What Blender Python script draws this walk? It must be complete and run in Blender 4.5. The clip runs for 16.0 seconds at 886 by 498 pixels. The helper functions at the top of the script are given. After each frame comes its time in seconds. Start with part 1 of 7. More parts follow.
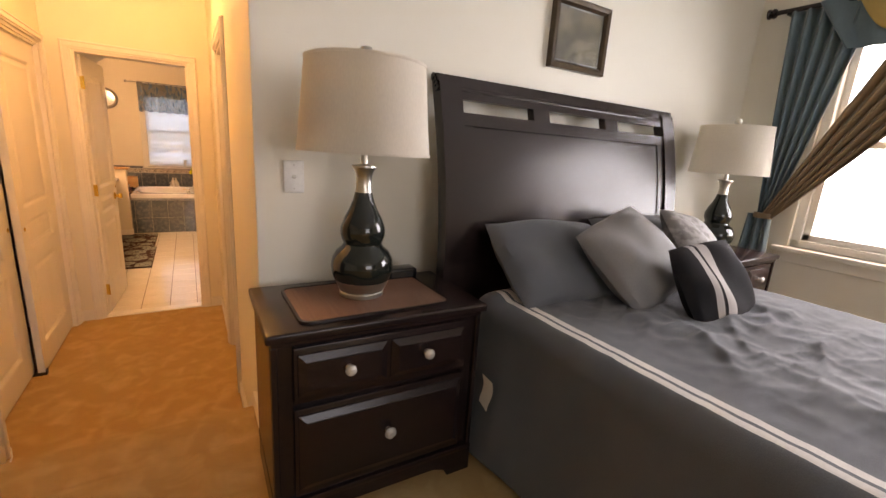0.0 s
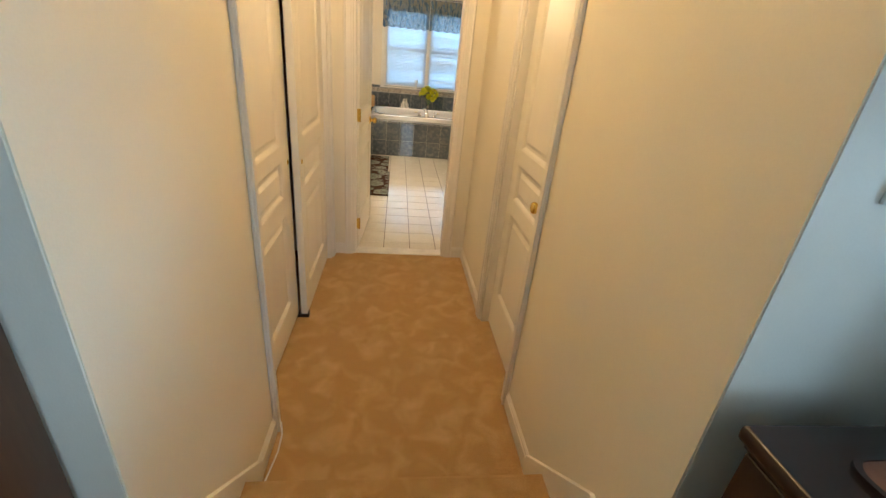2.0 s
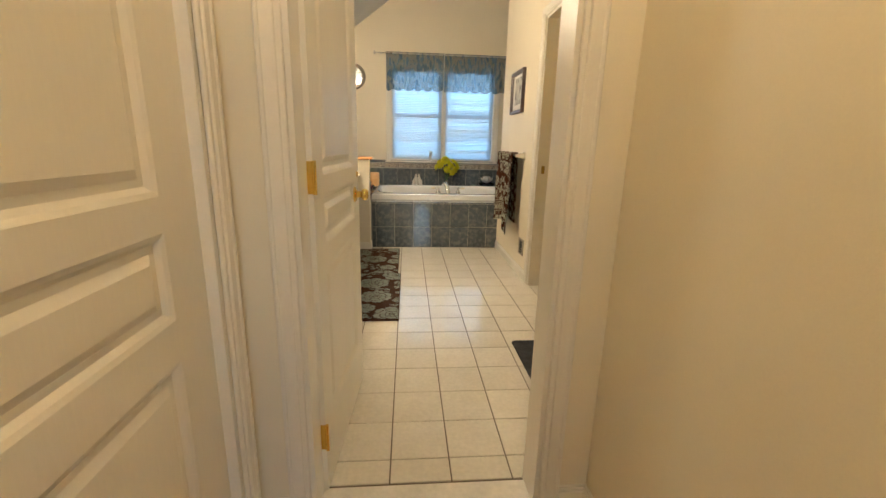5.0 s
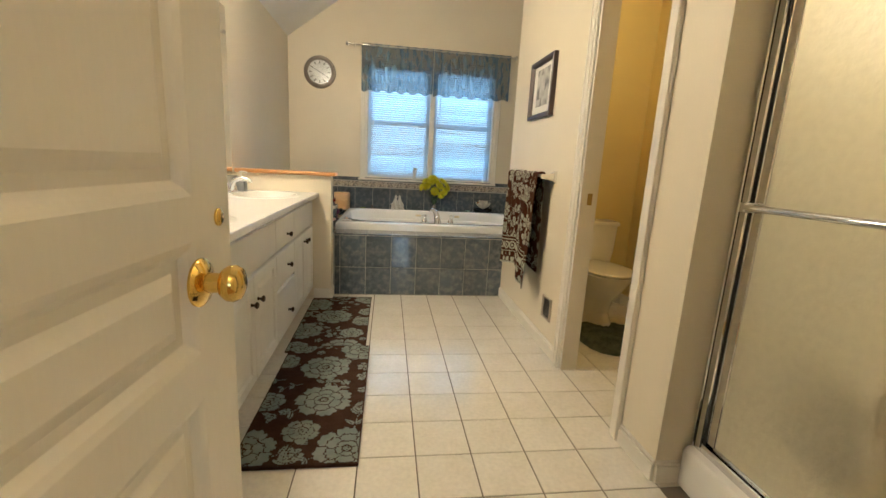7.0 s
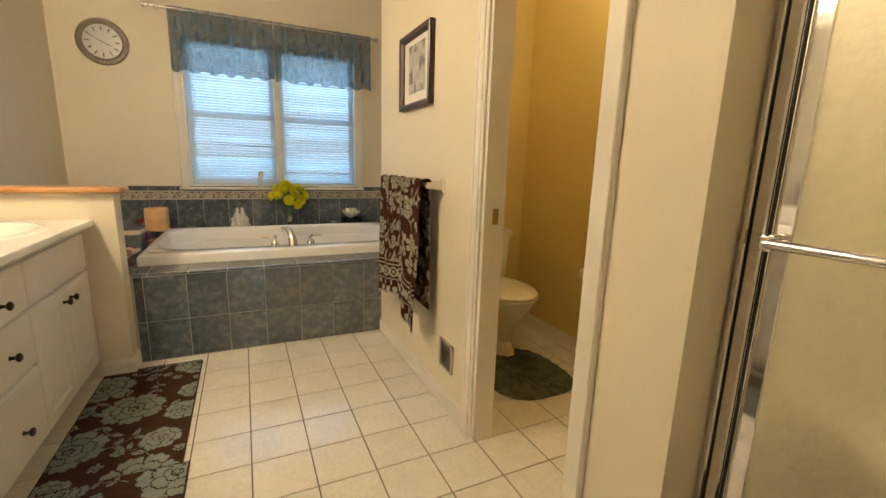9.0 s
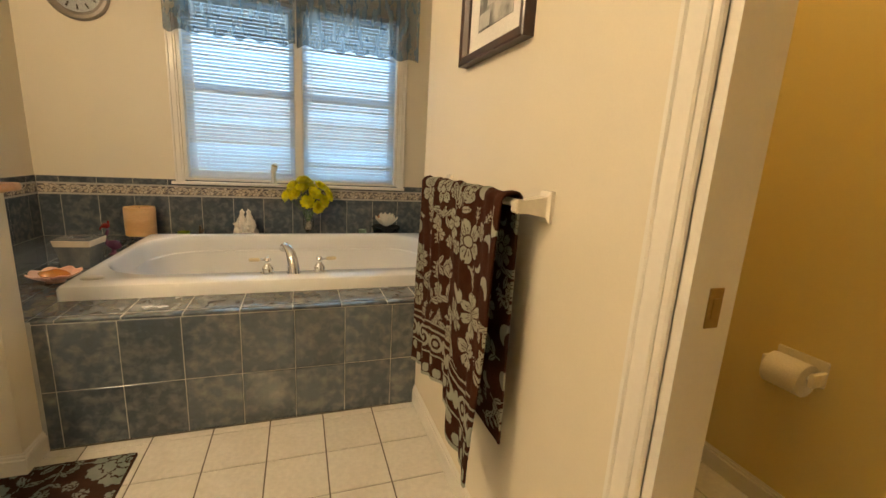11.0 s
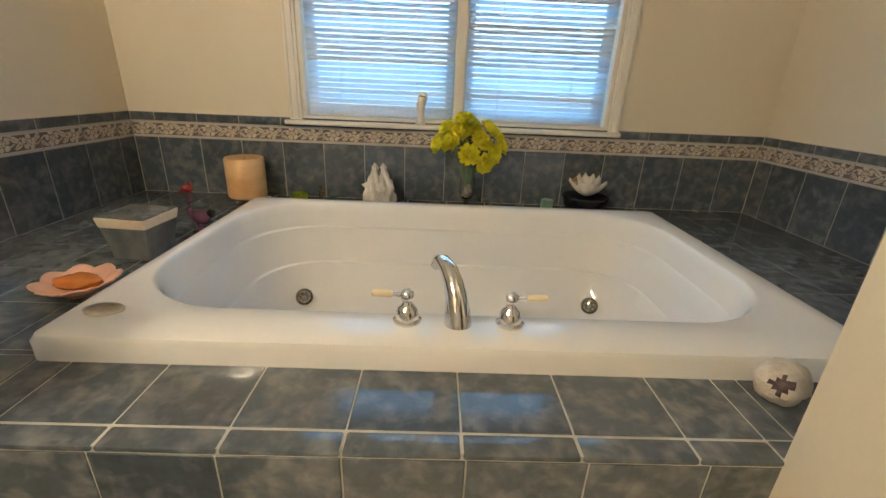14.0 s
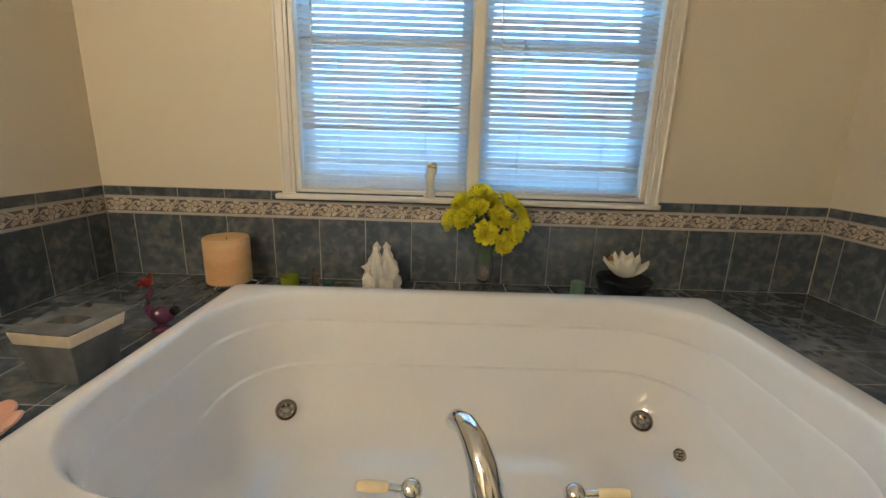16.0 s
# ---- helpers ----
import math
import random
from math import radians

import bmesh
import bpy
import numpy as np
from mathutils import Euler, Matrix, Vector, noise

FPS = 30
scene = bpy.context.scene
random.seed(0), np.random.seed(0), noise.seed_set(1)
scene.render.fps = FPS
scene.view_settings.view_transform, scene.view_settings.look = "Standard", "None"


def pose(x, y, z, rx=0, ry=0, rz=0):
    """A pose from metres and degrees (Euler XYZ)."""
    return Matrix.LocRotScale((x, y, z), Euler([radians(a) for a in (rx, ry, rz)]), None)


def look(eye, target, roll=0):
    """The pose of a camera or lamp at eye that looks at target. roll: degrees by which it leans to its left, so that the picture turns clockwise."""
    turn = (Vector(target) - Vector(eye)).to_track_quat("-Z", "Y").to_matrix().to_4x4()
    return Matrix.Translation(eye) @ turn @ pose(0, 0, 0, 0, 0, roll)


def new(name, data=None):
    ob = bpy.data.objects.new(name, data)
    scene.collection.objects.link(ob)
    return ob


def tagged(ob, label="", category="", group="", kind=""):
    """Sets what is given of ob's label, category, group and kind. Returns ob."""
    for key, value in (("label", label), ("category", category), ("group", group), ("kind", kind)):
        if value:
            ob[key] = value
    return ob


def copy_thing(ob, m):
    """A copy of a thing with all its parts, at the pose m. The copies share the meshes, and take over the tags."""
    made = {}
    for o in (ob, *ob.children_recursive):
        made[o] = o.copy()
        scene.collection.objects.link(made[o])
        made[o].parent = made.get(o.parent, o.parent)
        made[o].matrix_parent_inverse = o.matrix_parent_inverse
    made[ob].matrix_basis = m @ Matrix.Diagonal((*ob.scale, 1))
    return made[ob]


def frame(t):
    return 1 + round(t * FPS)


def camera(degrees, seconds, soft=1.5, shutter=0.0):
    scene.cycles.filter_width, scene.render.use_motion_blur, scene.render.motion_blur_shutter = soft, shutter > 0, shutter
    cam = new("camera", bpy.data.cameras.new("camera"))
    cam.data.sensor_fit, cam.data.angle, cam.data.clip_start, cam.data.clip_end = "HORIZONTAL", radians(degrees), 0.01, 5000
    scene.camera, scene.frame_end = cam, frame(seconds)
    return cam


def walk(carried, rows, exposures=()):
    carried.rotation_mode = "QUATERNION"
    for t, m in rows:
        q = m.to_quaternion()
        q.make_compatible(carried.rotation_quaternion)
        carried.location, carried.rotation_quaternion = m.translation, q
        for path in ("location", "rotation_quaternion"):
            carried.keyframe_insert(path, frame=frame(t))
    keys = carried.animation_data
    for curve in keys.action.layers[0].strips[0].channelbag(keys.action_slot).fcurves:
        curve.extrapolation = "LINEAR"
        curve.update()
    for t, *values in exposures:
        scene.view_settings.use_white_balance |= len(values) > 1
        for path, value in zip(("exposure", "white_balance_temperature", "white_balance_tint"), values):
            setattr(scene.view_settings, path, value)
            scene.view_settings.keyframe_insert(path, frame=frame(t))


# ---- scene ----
cam = camera(93.1, 16.0)
PATH = [
    (0, (0.401, 0.555, 1.523), (1.418, 2.214, 1.062), 3.8),
    (0.5, (0.308, 0.794, 1.514), (0.956, 2.613, 0.994), 3.9),
    (1, (0.175, 1.073, 1.495), (0.572, 2.94, 0.898), 3.3),
    (1.5, (0.068, 1.33, 1.472), (0.328, 3.198, 0.807), 3.4),
    (2, (0.029, 1.664, 1.466), (0.274, 3.466, 0.632), 5.6),
    (2.5, (-0.048, 1.991, 1.434), (0.238, 3.675, 0.394), 7.8),
    (3, (-0.079, 2.26, 1.376), (0.167, 3.858, 0.199), 7.3),
    (3.5, (-0.01, 2.582, 1.317), (0.152, 4.166, 0.107), 4.8),
    (4, (-0.024, 2.887, 1.235), (0.188, 4.617, 0.256), 3.9),
    (4.5, (-0.008, 3.248, 1.131), (0.132, 5.151, 0.533), 1.4),
    (4.7, (0.024, 3.394, 1.131), (0.172, 5.316, 0.596), 1.3),
    (6.8, (0.018, 4.723, 1.092), (0.312, 6.662, 0.698), 3.7),
    (7, (0.049, 4.816, 1.089), (0.318, 6.758, 0.692), 3.1),
    (7.5, (0.09, 5.067, 1.091), (0.416, 7.002, 0.706), 1.9),
    (8, (0.15, 5.229, 1.105), (0.707, 7.112, 0.727), 1.2),
    (8.5, (0.189, 5.367, 1.135), (0.968, 7.169, 0.755), 1.4),
    (8.7, (0.195, 5.415, 1.14), (1.036, 7.187, 0.753), 1.7),
    (10.8, (0.495, 6.354, 1.13), (1.208, 8.174, 0.705), 3.5),
    (11, (0.525, 6.457, 1.136), (1.17, 8.302, 0.714), 3.3),
    (11.5, (0.559, 6.667, 1.131), (1.04, 8.561, 0.708), 3.2),
    (12, (0.531, 6.937, 1.156), (0.861, 8.858, 0.706), 3.0),
    (12.5, (0.522, 7.177, 1.14), (0.732, 9.101, 0.638), 2.8),
    (13, (0.53, 7.371, 1.131), (0.65, 9.281, 0.553), 2.8),
    (13.5, (0.496, 7.548, 1.096), (0.566, 9.434, 0.434), 2.7),
    (14, (0.434, 7.676, 1.061), (0.481, 9.541, 0.338), 2.5),
    (14.5, (0.402, 7.777, 1.029), (0.441, 9.635, 0.29), 2.5),
    (15, (0.408, 7.875, 1.043), (0.436, 9.75, 0.348), 2.3),
    (15.5, (0.414, 7.948, 1.062), (0.427, 9.853, 0.455), 2.0),
    (16, (0.415, 8.008, 1.104), (0.416, 9.949, 0.62), 1.8),
]
EXPOSURES = [(0.0, 0.25, 11500, 44), (0.5, 0.25, 10200, 37), (1.0, 0.35, 7800, 26), (1.5, 0.3, 6600, 17), (2.5, 0.35, 6400, 11), (4.5, 0.2, 6200, 10), (7.0, 0.15, 5700, 7), (8.5, 0.1, 6300, 8), (11.0, 0.05, 7200, 12), (12.5, 0.2, 6600, 11), (14.5, 0.2, 5950, 10), (16.0, 0.05, 6000, 10)]
walk(cam, [(t, look(eye, target, roll)) for t, eye, target, roll in PATH], EXPOSURES)

# ---- light ----
world = bpy.data.worlds.new("world")
scene.world = world
world.use_nodes = True
wn = world.node_tree.nodes
sky = wn.new("ShaderNodeTexSky")
sky.sky_type = "NISHITA"
sky.sun_disc = False
sky.sun_elevation = radians(48)
sky.sun_rotation = radians(150)
world.node_tree.links.new(sky.outputs[0], wn["Background"].inputs[0])
wn["Background"].inputs[1].default_value = 0.12


def sun_lamp():
    data = bpy.data.lights.new("sun", "SUN")
    data.energy, data.angle, data.color = 3.0, radians(0.5), (1.0, 0.95, 0.88)
    ob = new("sun", data)
    az = radians(150)
    ob.matrix_world = look((0, 0, 0), (-math.sin(az) * math.cos(radians(48)), -math.cos(az) * math.cos(radians(48)), -math.sin(radians(48))))


def area(name, x, y, z, target, sx, sy, watts, color):
    data = bpy.data.lights.new(name, "AREA")
    data.shape, data.size, data.size_y = "RECTANGLE", sx, sy
    data.energy, data.color = watts, color
    ob = new(name, data)
    ob.matrix_world = look((x, y, z), target)
    return ob


def bulb(name, x, y, z, watts, radius, color):
    data = bpy.data.lights.new(name, "POINT")
    data.energy, data.shadow_soft_size, data.color = watts, radius, color
    ob = new(name, data)
    ob.location = (x, y, z)
    return ob


WARM = (1.0, 0.70, 0.36)
DAY = (0.82, 0.91, 1.0)
DAY_COOL = (0.42, 0.72, 1.0)
BATH_DAY = (0.38, 0.68, 1.0)
sun_lamp()
area("bath_window_daylight", 0.525, 9.99, 1.51, (0.525, 8.0, 1.51), 1.47, 1.24, 12.5, BATH_DAY)
area("bedroom_window_daylight", 3.98, 0.9, 1.75, (1.0, 0.9, 1.3), 1.75, 1.35, 100, DAY_COOL)
area("bedroom_rear_window_daylight", 1.2, -3.2, 1.9, (1.0, 0.9, 1.3), 1.8, 1.5, 42, DAY_COOL)
bulb("hall_ceiling_bulb", 0.09, 3.45, 2.58, 28, 0.12, WARM)
for by in (6.75, 7.05, 7.35):
    bulb("vanity_bulb", -0.86, by, 2.22, 26, 0.09, (1.0, 0.79, 0.52))
bulb("toilet_room_bulb", 1.60, 7.1, 2.3, 9, 0.08, (1.0, 0.74, 0.36))
bulb("shower_bulb", 1.66, 5.5, 2.3, 22, 0.08, (1.0, 0.80, 0.48))

# ---- materials ----


def rgb(c):
    return (c[0], c[1], c[2], 1.0)


def mat(name, color, rough=0.5, metal=0.0, color2=None, scale=6.0, fine=90.0, bump=0.0, bump_scale=None, spec=0.5, coat=0.0,
        rand=0.0, sheen=0.0, stretch=(1, 1, 1), transmission=0.0, fa=0.055, distort=0.0, detail=4.0, contrast=(0.35, 0.65)):
    m = bpy.data.materials.new(name)
    m.use_nodes = True
    nt = m.node_tree
    b = nt.nodes["Principled BSDF"]
    tc = nt.nodes.new("ShaderNodeTexCoord")
    mp = nt.nodes.new("ShaderNodeMapping")
    mp.inputs["Scale"].default_value = stretch
    nt.links.new(tc.outputs["Object"], mp.inputs[0])
    n1 = nt.nodes.new("ShaderNodeTexNoise")
    n1.inputs["Scale"].default_value, n1.inputs["Detail"].default_value = scale, detail
    n1.inputs["Distortion"].default_value = distort
    n2 = nt.nodes.new("ShaderNodeTexNoise")
    n2.inputs["Scale"].default_value, n2.inputs["Detail"].default_value = fine, 3.0
    for n in (n1, n2):
        nt.links.new(mp.outputs[0], n.inputs["Vector"])
    mr = nt.nodes.new("ShaderNodeMapRange")
    mr.inputs[1].default_value, mr.inputs[2].default_value = contrast
    nt.links.new(n1.outputs[0], mr.inputs[0])
    mix = nt.nodes.new("ShaderNodeMix")
    mix.data_type = "RGBA"
    c2 = color2 or tuple(c * 0.93 for c in color)
    mix.inputs[6].default_value, mix.inputs[7].default_value = rgb(color), rgb(c2)
    nt.links.new(mr.outputs[0], mix.inputs[0])
    last = mix.outputs[2]
    fr = nt.nodes.new("ShaderNodeMapRange")
    fr.inputs[1].default_value, fr.inputs[2].default_value = 0.3, 0.7
    fr.inputs[3].default_value, fr.inputs[4].default_value = 1 - fa, 1 + fa
    nt.links.new(n2.outputs[0], fr.inputs[0])
    hsv = nt.nodes.new("ShaderNodeHueSaturation")
    nt.links.new(last, hsv.inputs["Color"])
    if rand:
        oi = nt.nodes.new("ShaderNodeObjectInfo")
        rr = nt.nodes.new("ShaderNodeMapRange")
        rr.inputs[3].default_value, rr.inputs[4].default_value = 1 - rand, 1 + rand
        nt.links.new(oi.outputs["Random"], rr.inputs[0])
        off = nt.nodes.new("ShaderNodeMath")
        off.operation = "MULTIPLY"
        off.inputs[1].default_value = 37.0
        nt.links.new(oi.outputs["Random"], off.inputs[0])
        nt.links.new(off.outputs[0], mp.inputs["Location"])
        mu = nt.nodes.new("ShaderNodeMath")
        mu.operation = "MULTIPLY"
        nt.links.new(rr.outputs[0], mu.inputs[0])
        nt.links.new(fr.outputs[0], mu.inputs[1])
        nt.links.new(mu.outputs[0], hsv.inputs["Value"])
    else:
        nt.links.new(fr.outputs[0], hsv.inputs["Value"])
    nt.links.new(hsv.outputs[0], b.inputs["Base Color"])
    b.inputs["Metallic"].default_value = metal
    rmap = nt.nodes.new("ShaderNodeMapRange")
    rmap.inputs[3].default_value, rmap.inputs[4].default_value = max(rough - 0.05, 0.02), min(rough + 0.06, 1)
    nt.links.new(n1.outputs[0], rmap.inputs[0])
    nt.links.new(rmap.outputs[0], b.inputs["Roughness"])
    b.inputs["Specular IOR Level"].default_value = spec
    b.inputs["Coat Weight"].default_value = coat
    b.inputs["Sheen Weight"].default_value = sheen
    b.inputs["Transmission Weight"].default_value = transmission
    if bump:
        bp = nt.nodes.new("ShaderNodeBump")
        bp.inputs["Strength"].default_value = bump
        bp.inputs["Distance"].default_value = 0.01
        n3 = nt.nodes.new("ShaderNodeTexNoise")
        n3.inputs["Scale"].default_value, n3.inputs["Detail"].default_value = bump_scale or fine, 4.0
        nt.links.new(mp.outputs[0], n3.inputs["Vector"])
        nt.links.new(n3.outputs[0], bp.inputs["Height"])
        nt.links.new(bp.outputs[0], b.inputs["Normal"])
    return m


WALL = mat("cream_wall_paint", (0.80, 0.74, 0.60), 0.55, color2=(0.77, 0.71, 0.57), scale=1.5, fine=220, bump=0.06, bump_scale=260, fa=0.012)
WALL_BED = mat("pale_bedroom_paint", (0.76, 0.71, 0.61), 0.55, color2=(0.73, 0.68, 0.58), scale=1.5, fine=220, bump=0.06, bump_scale=260, fa=0.012)
WALL_BATH = mat("ivory_bath_paint", (0.75, 0.68, 0.545), 0.5, color2=(0.72, 0.65, 0.515), scale=1.5, fine=220, bump=0.06, bump_scale=260, fa=0.012)
WALL_WC = mat("mustard_wall_paint", (0.72, 0.58, 0.26), 0.5, color2=(0.69, 0.55, 0.24), scale=1.5, fine=220, bump=0.06, bump_scale=260, fa=0.012)
CEIL = mat("ceiling_paint", (0.82, 0.82, 0.80), 0.7, scale=2, fine=200, bump=0.1, bump_scale=180)
TRIM = mat("white_trim_paint", (0.80, 0.76, 0.68), 0.32, scale=3, fine=120, fa=0.015)
DOORP = mat("white_door_paint", (0.80, 0.76, 0.67), 0.36, scale=2, fine=160, bump=0.012, bump_scale=200, stretch=(1, 1, 0.15), fa=0.012)
CARPET = mat("tan_carpet", (0.50, 0.31, 0.13), 0.95, color2=(0.66, 0.45, 0.235), distort=0.6, scale=9, fine=420, bump=0.8, bump_scale=520, spec=0.1, sheen=0.35, detail=10, contrast=(0.45, 0.78))
CARPET.node_tree.nodes["Principled BSDF"].inputs["Sheen Tint"].default_value = (1.0, 0.68, 0.36, 1)
FTILE = mat("white_floor_tile", (0.74, 0.70, 0.63), 0.11, color2=(0.70, 0.66, 0.58), scale=7, fine=60, bump=0.015, bump_scale=30, rand=0.03)
GROUT = mat("grey_brown_grout", (0.145, 0.12, 0.09), 0.9, scale=15, fine=300, bump=0.2)
MARBLE = mat("white_marble_sill", (0.82, 0.79, 0.74), 0.2, color2=(0.72, 0.70, 0.66), scale=9, fine=60)
BTILE = mat("blue_grey_glazed_tile", (0.070, 0.086, 0.102), 0.055, color2=(0.19, 0.20, 0.20), distort=0.3, scale=22, fine=48, bump=0.012, bump_scale=9, rand=0.12, detail=12, contrast=(0.44, 0.78), fa=0.12, spec=0.75)
BGROUT = mat("pale_tile_grout", (0.42, 0.405, 0.37), 0.85, scale=20, fine=300)
BORDER = mat("floral_border_tile", (0.22, 0.20, 0.20), 0.2, color2=(0.52, 0.48, 0.40), scale=34, fine=90, detail=3, contrast=(0.47, 0.55))
TUB = mat("white_acrylic", (0.83, 0.81, 0.77), 0.025, color2=(0.82, 0.81, 0.79), scale=2, fine=40, coat=0.3, fa=0.004)
CHROME = mat("chrome", (0.80, 0.80, 0.82), 0.05, 1.0, scale=3, fine=40)
BRASS = mat("polished_brass", (0.83, 0.58, 0.16), 0.1, 1.0, scale=3, fine=40)
NICKEL = mat("brushed_nickel", (0.55, 0.52, 0.47), 0.28, 1.0, scale=5, fine=80)
BRONZE = mat("dark_bronze", (0.05, 0.032, 0.022), 0.35, 0.6, scale=5, fine=80)
ESPRESSO = mat("espresso_wood", (0.016, 0.0075, 0.007), 0.26, color2=(0.020, 0.010, 0.0095), scale=1.5, fine=24, stretch=(1, 5, 5), spec=0.45, fa=0.01)
eb = ESPRESSO.node_tree.nodes["Principled BSDF"]
ESPRESSO.node_tree.links.remove(eb.inputs["Roughness"].links[0])
eb.inputs["Roughness"].default_value = 0.27
CHESTW = mat("dark_brown_chest_wood", (0.060, 0.026, 0.014), 0.35, color2=(0.085, 0.040, 0.021), scale=4, fine=60, stretch=(12, 12, 1), bump=0.03, coat=0.1)
OAK = mat("honey_oak", (0.52, 0.27, 0.10), 0.35, color2=(0.42, 0.20, 0.07), scale=5, fine=70, stretch=(1, 10, 10))
VANITY = mat("white_thermofoil", (0.78, 0.77, 0.74), 0.3, scale=2, fine=60, fa=0.008)
COUNTER = mat("cultured_marble", (0.82, 0.81, 0.78), 0.24, color2=(0.77, 0.76, 0.72), scale=5, fine=40, coat=0.2, fa=0.008)
RUGB = mat("brown_rug_pile", (0.045, 0.020, 0.013), 0.95, color2=(0.062, 0.030, 0.020), scale=20, fine=300, bump=0.7, bump_scale=450, spec=0.1)
RUGF = mat("blue_grey_rug_pile", (0.20, 0.24, 0.22), 0.95, color2=(0.26, 0.29, 0.26), scale=20, fine=300, bump=0.7, bump_scale=450, spec=0.1)
TOWB = mat("brown_terry", (0.046, 0.013, 0.006), 0.95, color2=(0.064, 0.021, 0.011), scale=25, fine=350, bump=0.8, bump_scale=500, spec=0.1)
TOWF = mat("sage_terry", (0.32, 0.33, 0.26), 0.95, color2=(0.38, 0.385, 0.31), scale=25, fine=350, bump=0.8, bump_scale=500, spec=0.1)
BLIND = mat("white_blind_slat", (0.78, 0.79, 0.80), 0.35, scale=5, fine=60)


def see_through(m, share, tint=(0.80, 0.86, 0.92, 1)):
    """Lets a share of the light pass diffusely through a thin sheet."""
    nt = m.node_tree
    tr = nt.nodes.new("ShaderNodeBsdfTranslucent")
    tr.inputs[0].default_value = tint
    mx = nt.nodes.new("ShaderNodeMixShader")
    mx.inputs[0].default_value = share
    nt.links.new(nt.nodes["Principled BSDF"].outputs[0], mx.inputs[1])
    nt.links.new(tr.outputs[0], mx.inputs[2])
    nt.links.new(mx.outputs[0], nt.nodes["Material Output"].inputs[0])


see_through(BLIND, 0.15, (0.42, 0.70, 0.96, 1))
GREENM = mat("green_bath_mat", (0.075, 0.10, 0.07), 0.95, color2=(0.16, 0.17, 0.12), scale=18, fine=260, bump=1.0, bump_scale=200, spec=0.1)
PORC = mat("white_porcelain", (0.82, 0.79, 0.72), 0.08, scale=3, fine=40, fa=0.008)
BLACK = mat("black_void", (0.012, 0.011, 0.010), 0.6, scale=8, fine=80)
PLASTIC = mat("white_plastic", (0.78, 0.77, 0.73), 0.35, scale=5, fine=60)


def glass(name, color, rough, bump=0.0, scale=60.0, ior=1.45):
    m = mat(name, color, rough, color2=color, scale=4, fine=40, bump=bump, bump_scale=scale, transmission=1.0)
    m.node_tree.nodes["Principled BSDF"].inputs["IOR"].default_value = ior
    return m


PANE = glass("window_glass", (0.95, 0.97, 0.97), 0.03)
OBSCURE = glass("obscure_shower_glass", (0.94, 0.89, 0.74), 0.30, bump=0.22, scale=38)
MIRROR = mat("silver_mirror", (0.90, 0.91, 0.91), 0.03, 1.0, color2=(0.90, 0.91, 0.91))
MIRROR.node_tree.nodes["Principled BSDF"].inputs["Roughness"].default_value = 0.03

# ---- building helpers ----


def boxm(bm, x0, x1, y0, y1, z0, z1, bevel=0.0, seg=2):
    x0, x1, y0, y1, z0, z1 = min(x0, x1), max(x0, x1), min(y0, y1), max(y0, y1), min(z0, z1), max(z0, z1)
    r = bmesh.ops.create_cube(bm, size=1.0)
    for v in r["verts"]:
        v.co = Vector((x0 + (v.co.x + 0.5) * (x1 - x0), y0 + (v.co.y + 0.5) * (y1 - y0), z0 + (v.co.z + 0.5) * (z1 - z0)))
    if bevel:
        edges = list({e for v in r["verts"] for e in v.link_edges})
        bmesh.ops.bevel(bm, geom=edges, offset=min(bevel, 0.45 * min(x1 - x0, y1 - y0, z1 - z0)), segments=seg, affect="EDGES", profile=0.5)
    return bm


def box(x0, x1, y0, y1, z0, z1, bevel=0.0, seg=2):
    return boxm(bmesh.new(), x0, x1, y0, y1, z0, z1, bevel, seg)


def lathe(profile, n=32, m=None):
    """A turned shape from (radius, height) pairs, closed at both ends."""
    bm = bmesh.new()
    rings = []
    for r, z in profile:
        rings.append([bm.verts.new((max(r, 1e-4) * math.cos(2 * math.pi * i / n), max(r, 1e-4) * math.sin(2 * math.pi * i / n), z)) for i in range(n)])
    for a, b in zip(rings, rings[1:]):
        for i in range(n):
            bm.faces.new((a[i], a[(i + 1) % n], b[(i + 1) % n], b[i]))
    bm.faces.new(rings[0][::-1])
    bm.faces.new(rings[-1])
    if m:
        bm.transform(m)
    return bm


def tube(points, radius, n=10, taper=None):
    """A round bar along a line of points."""
    bm = bmesh.new()
    pts = [Vector(p) for p in points]
    rings = []
    for i, p in enumerate(pts):
        d = (pts[min(i + 1, len(pts) - 1)] - pts[max(i - 1, 0)]).normalized()
        q = d.to_track_quat("Z", "Y")
        r = radius if taper is None else radius * taper[i]
        rings.append([bm.verts.new(p + q @ Vector((r * math.cos(2 * math.pi * k / n), r * math.sin(2 * math.pi * k / n), 0))) for k in range(n)])
    for a, b in zip(rings, rings[1:]):
        for k in range(n):
            bm.faces.new((a[k], a[(k + 1) % n], b[(k + 1) % n], b[k]))
    bm.faces.new(rings[0][::-1])
    bm.faces.new(rings[-1])
    return bm


def grid(nx, ny, f):
    """A sheet whose point (u, v), each 0 to 1, lies at f(u, v)."""
    bm = bmesh.new()
    vs = [[bm.verts.new(f(i / nx, j / ny)) for j in range(ny + 1)] for i in range(nx + 1)]
    for i in range(nx):
        for j in range(ny):
            bm.faces.new((vs[i][j], vs[i + 1][j], vs[i + 1][j + 1], vs[i][j + 1]))
    return bm


def join(*bms):
    out = bmesh.new()
    for b in bms:
        me = bpy.data.meshes.new("tmp")
        b.to_mesh(me)
        b.free()
        out.from_mesh(me)
        bpy.data.meshes.remove(me)
    return out


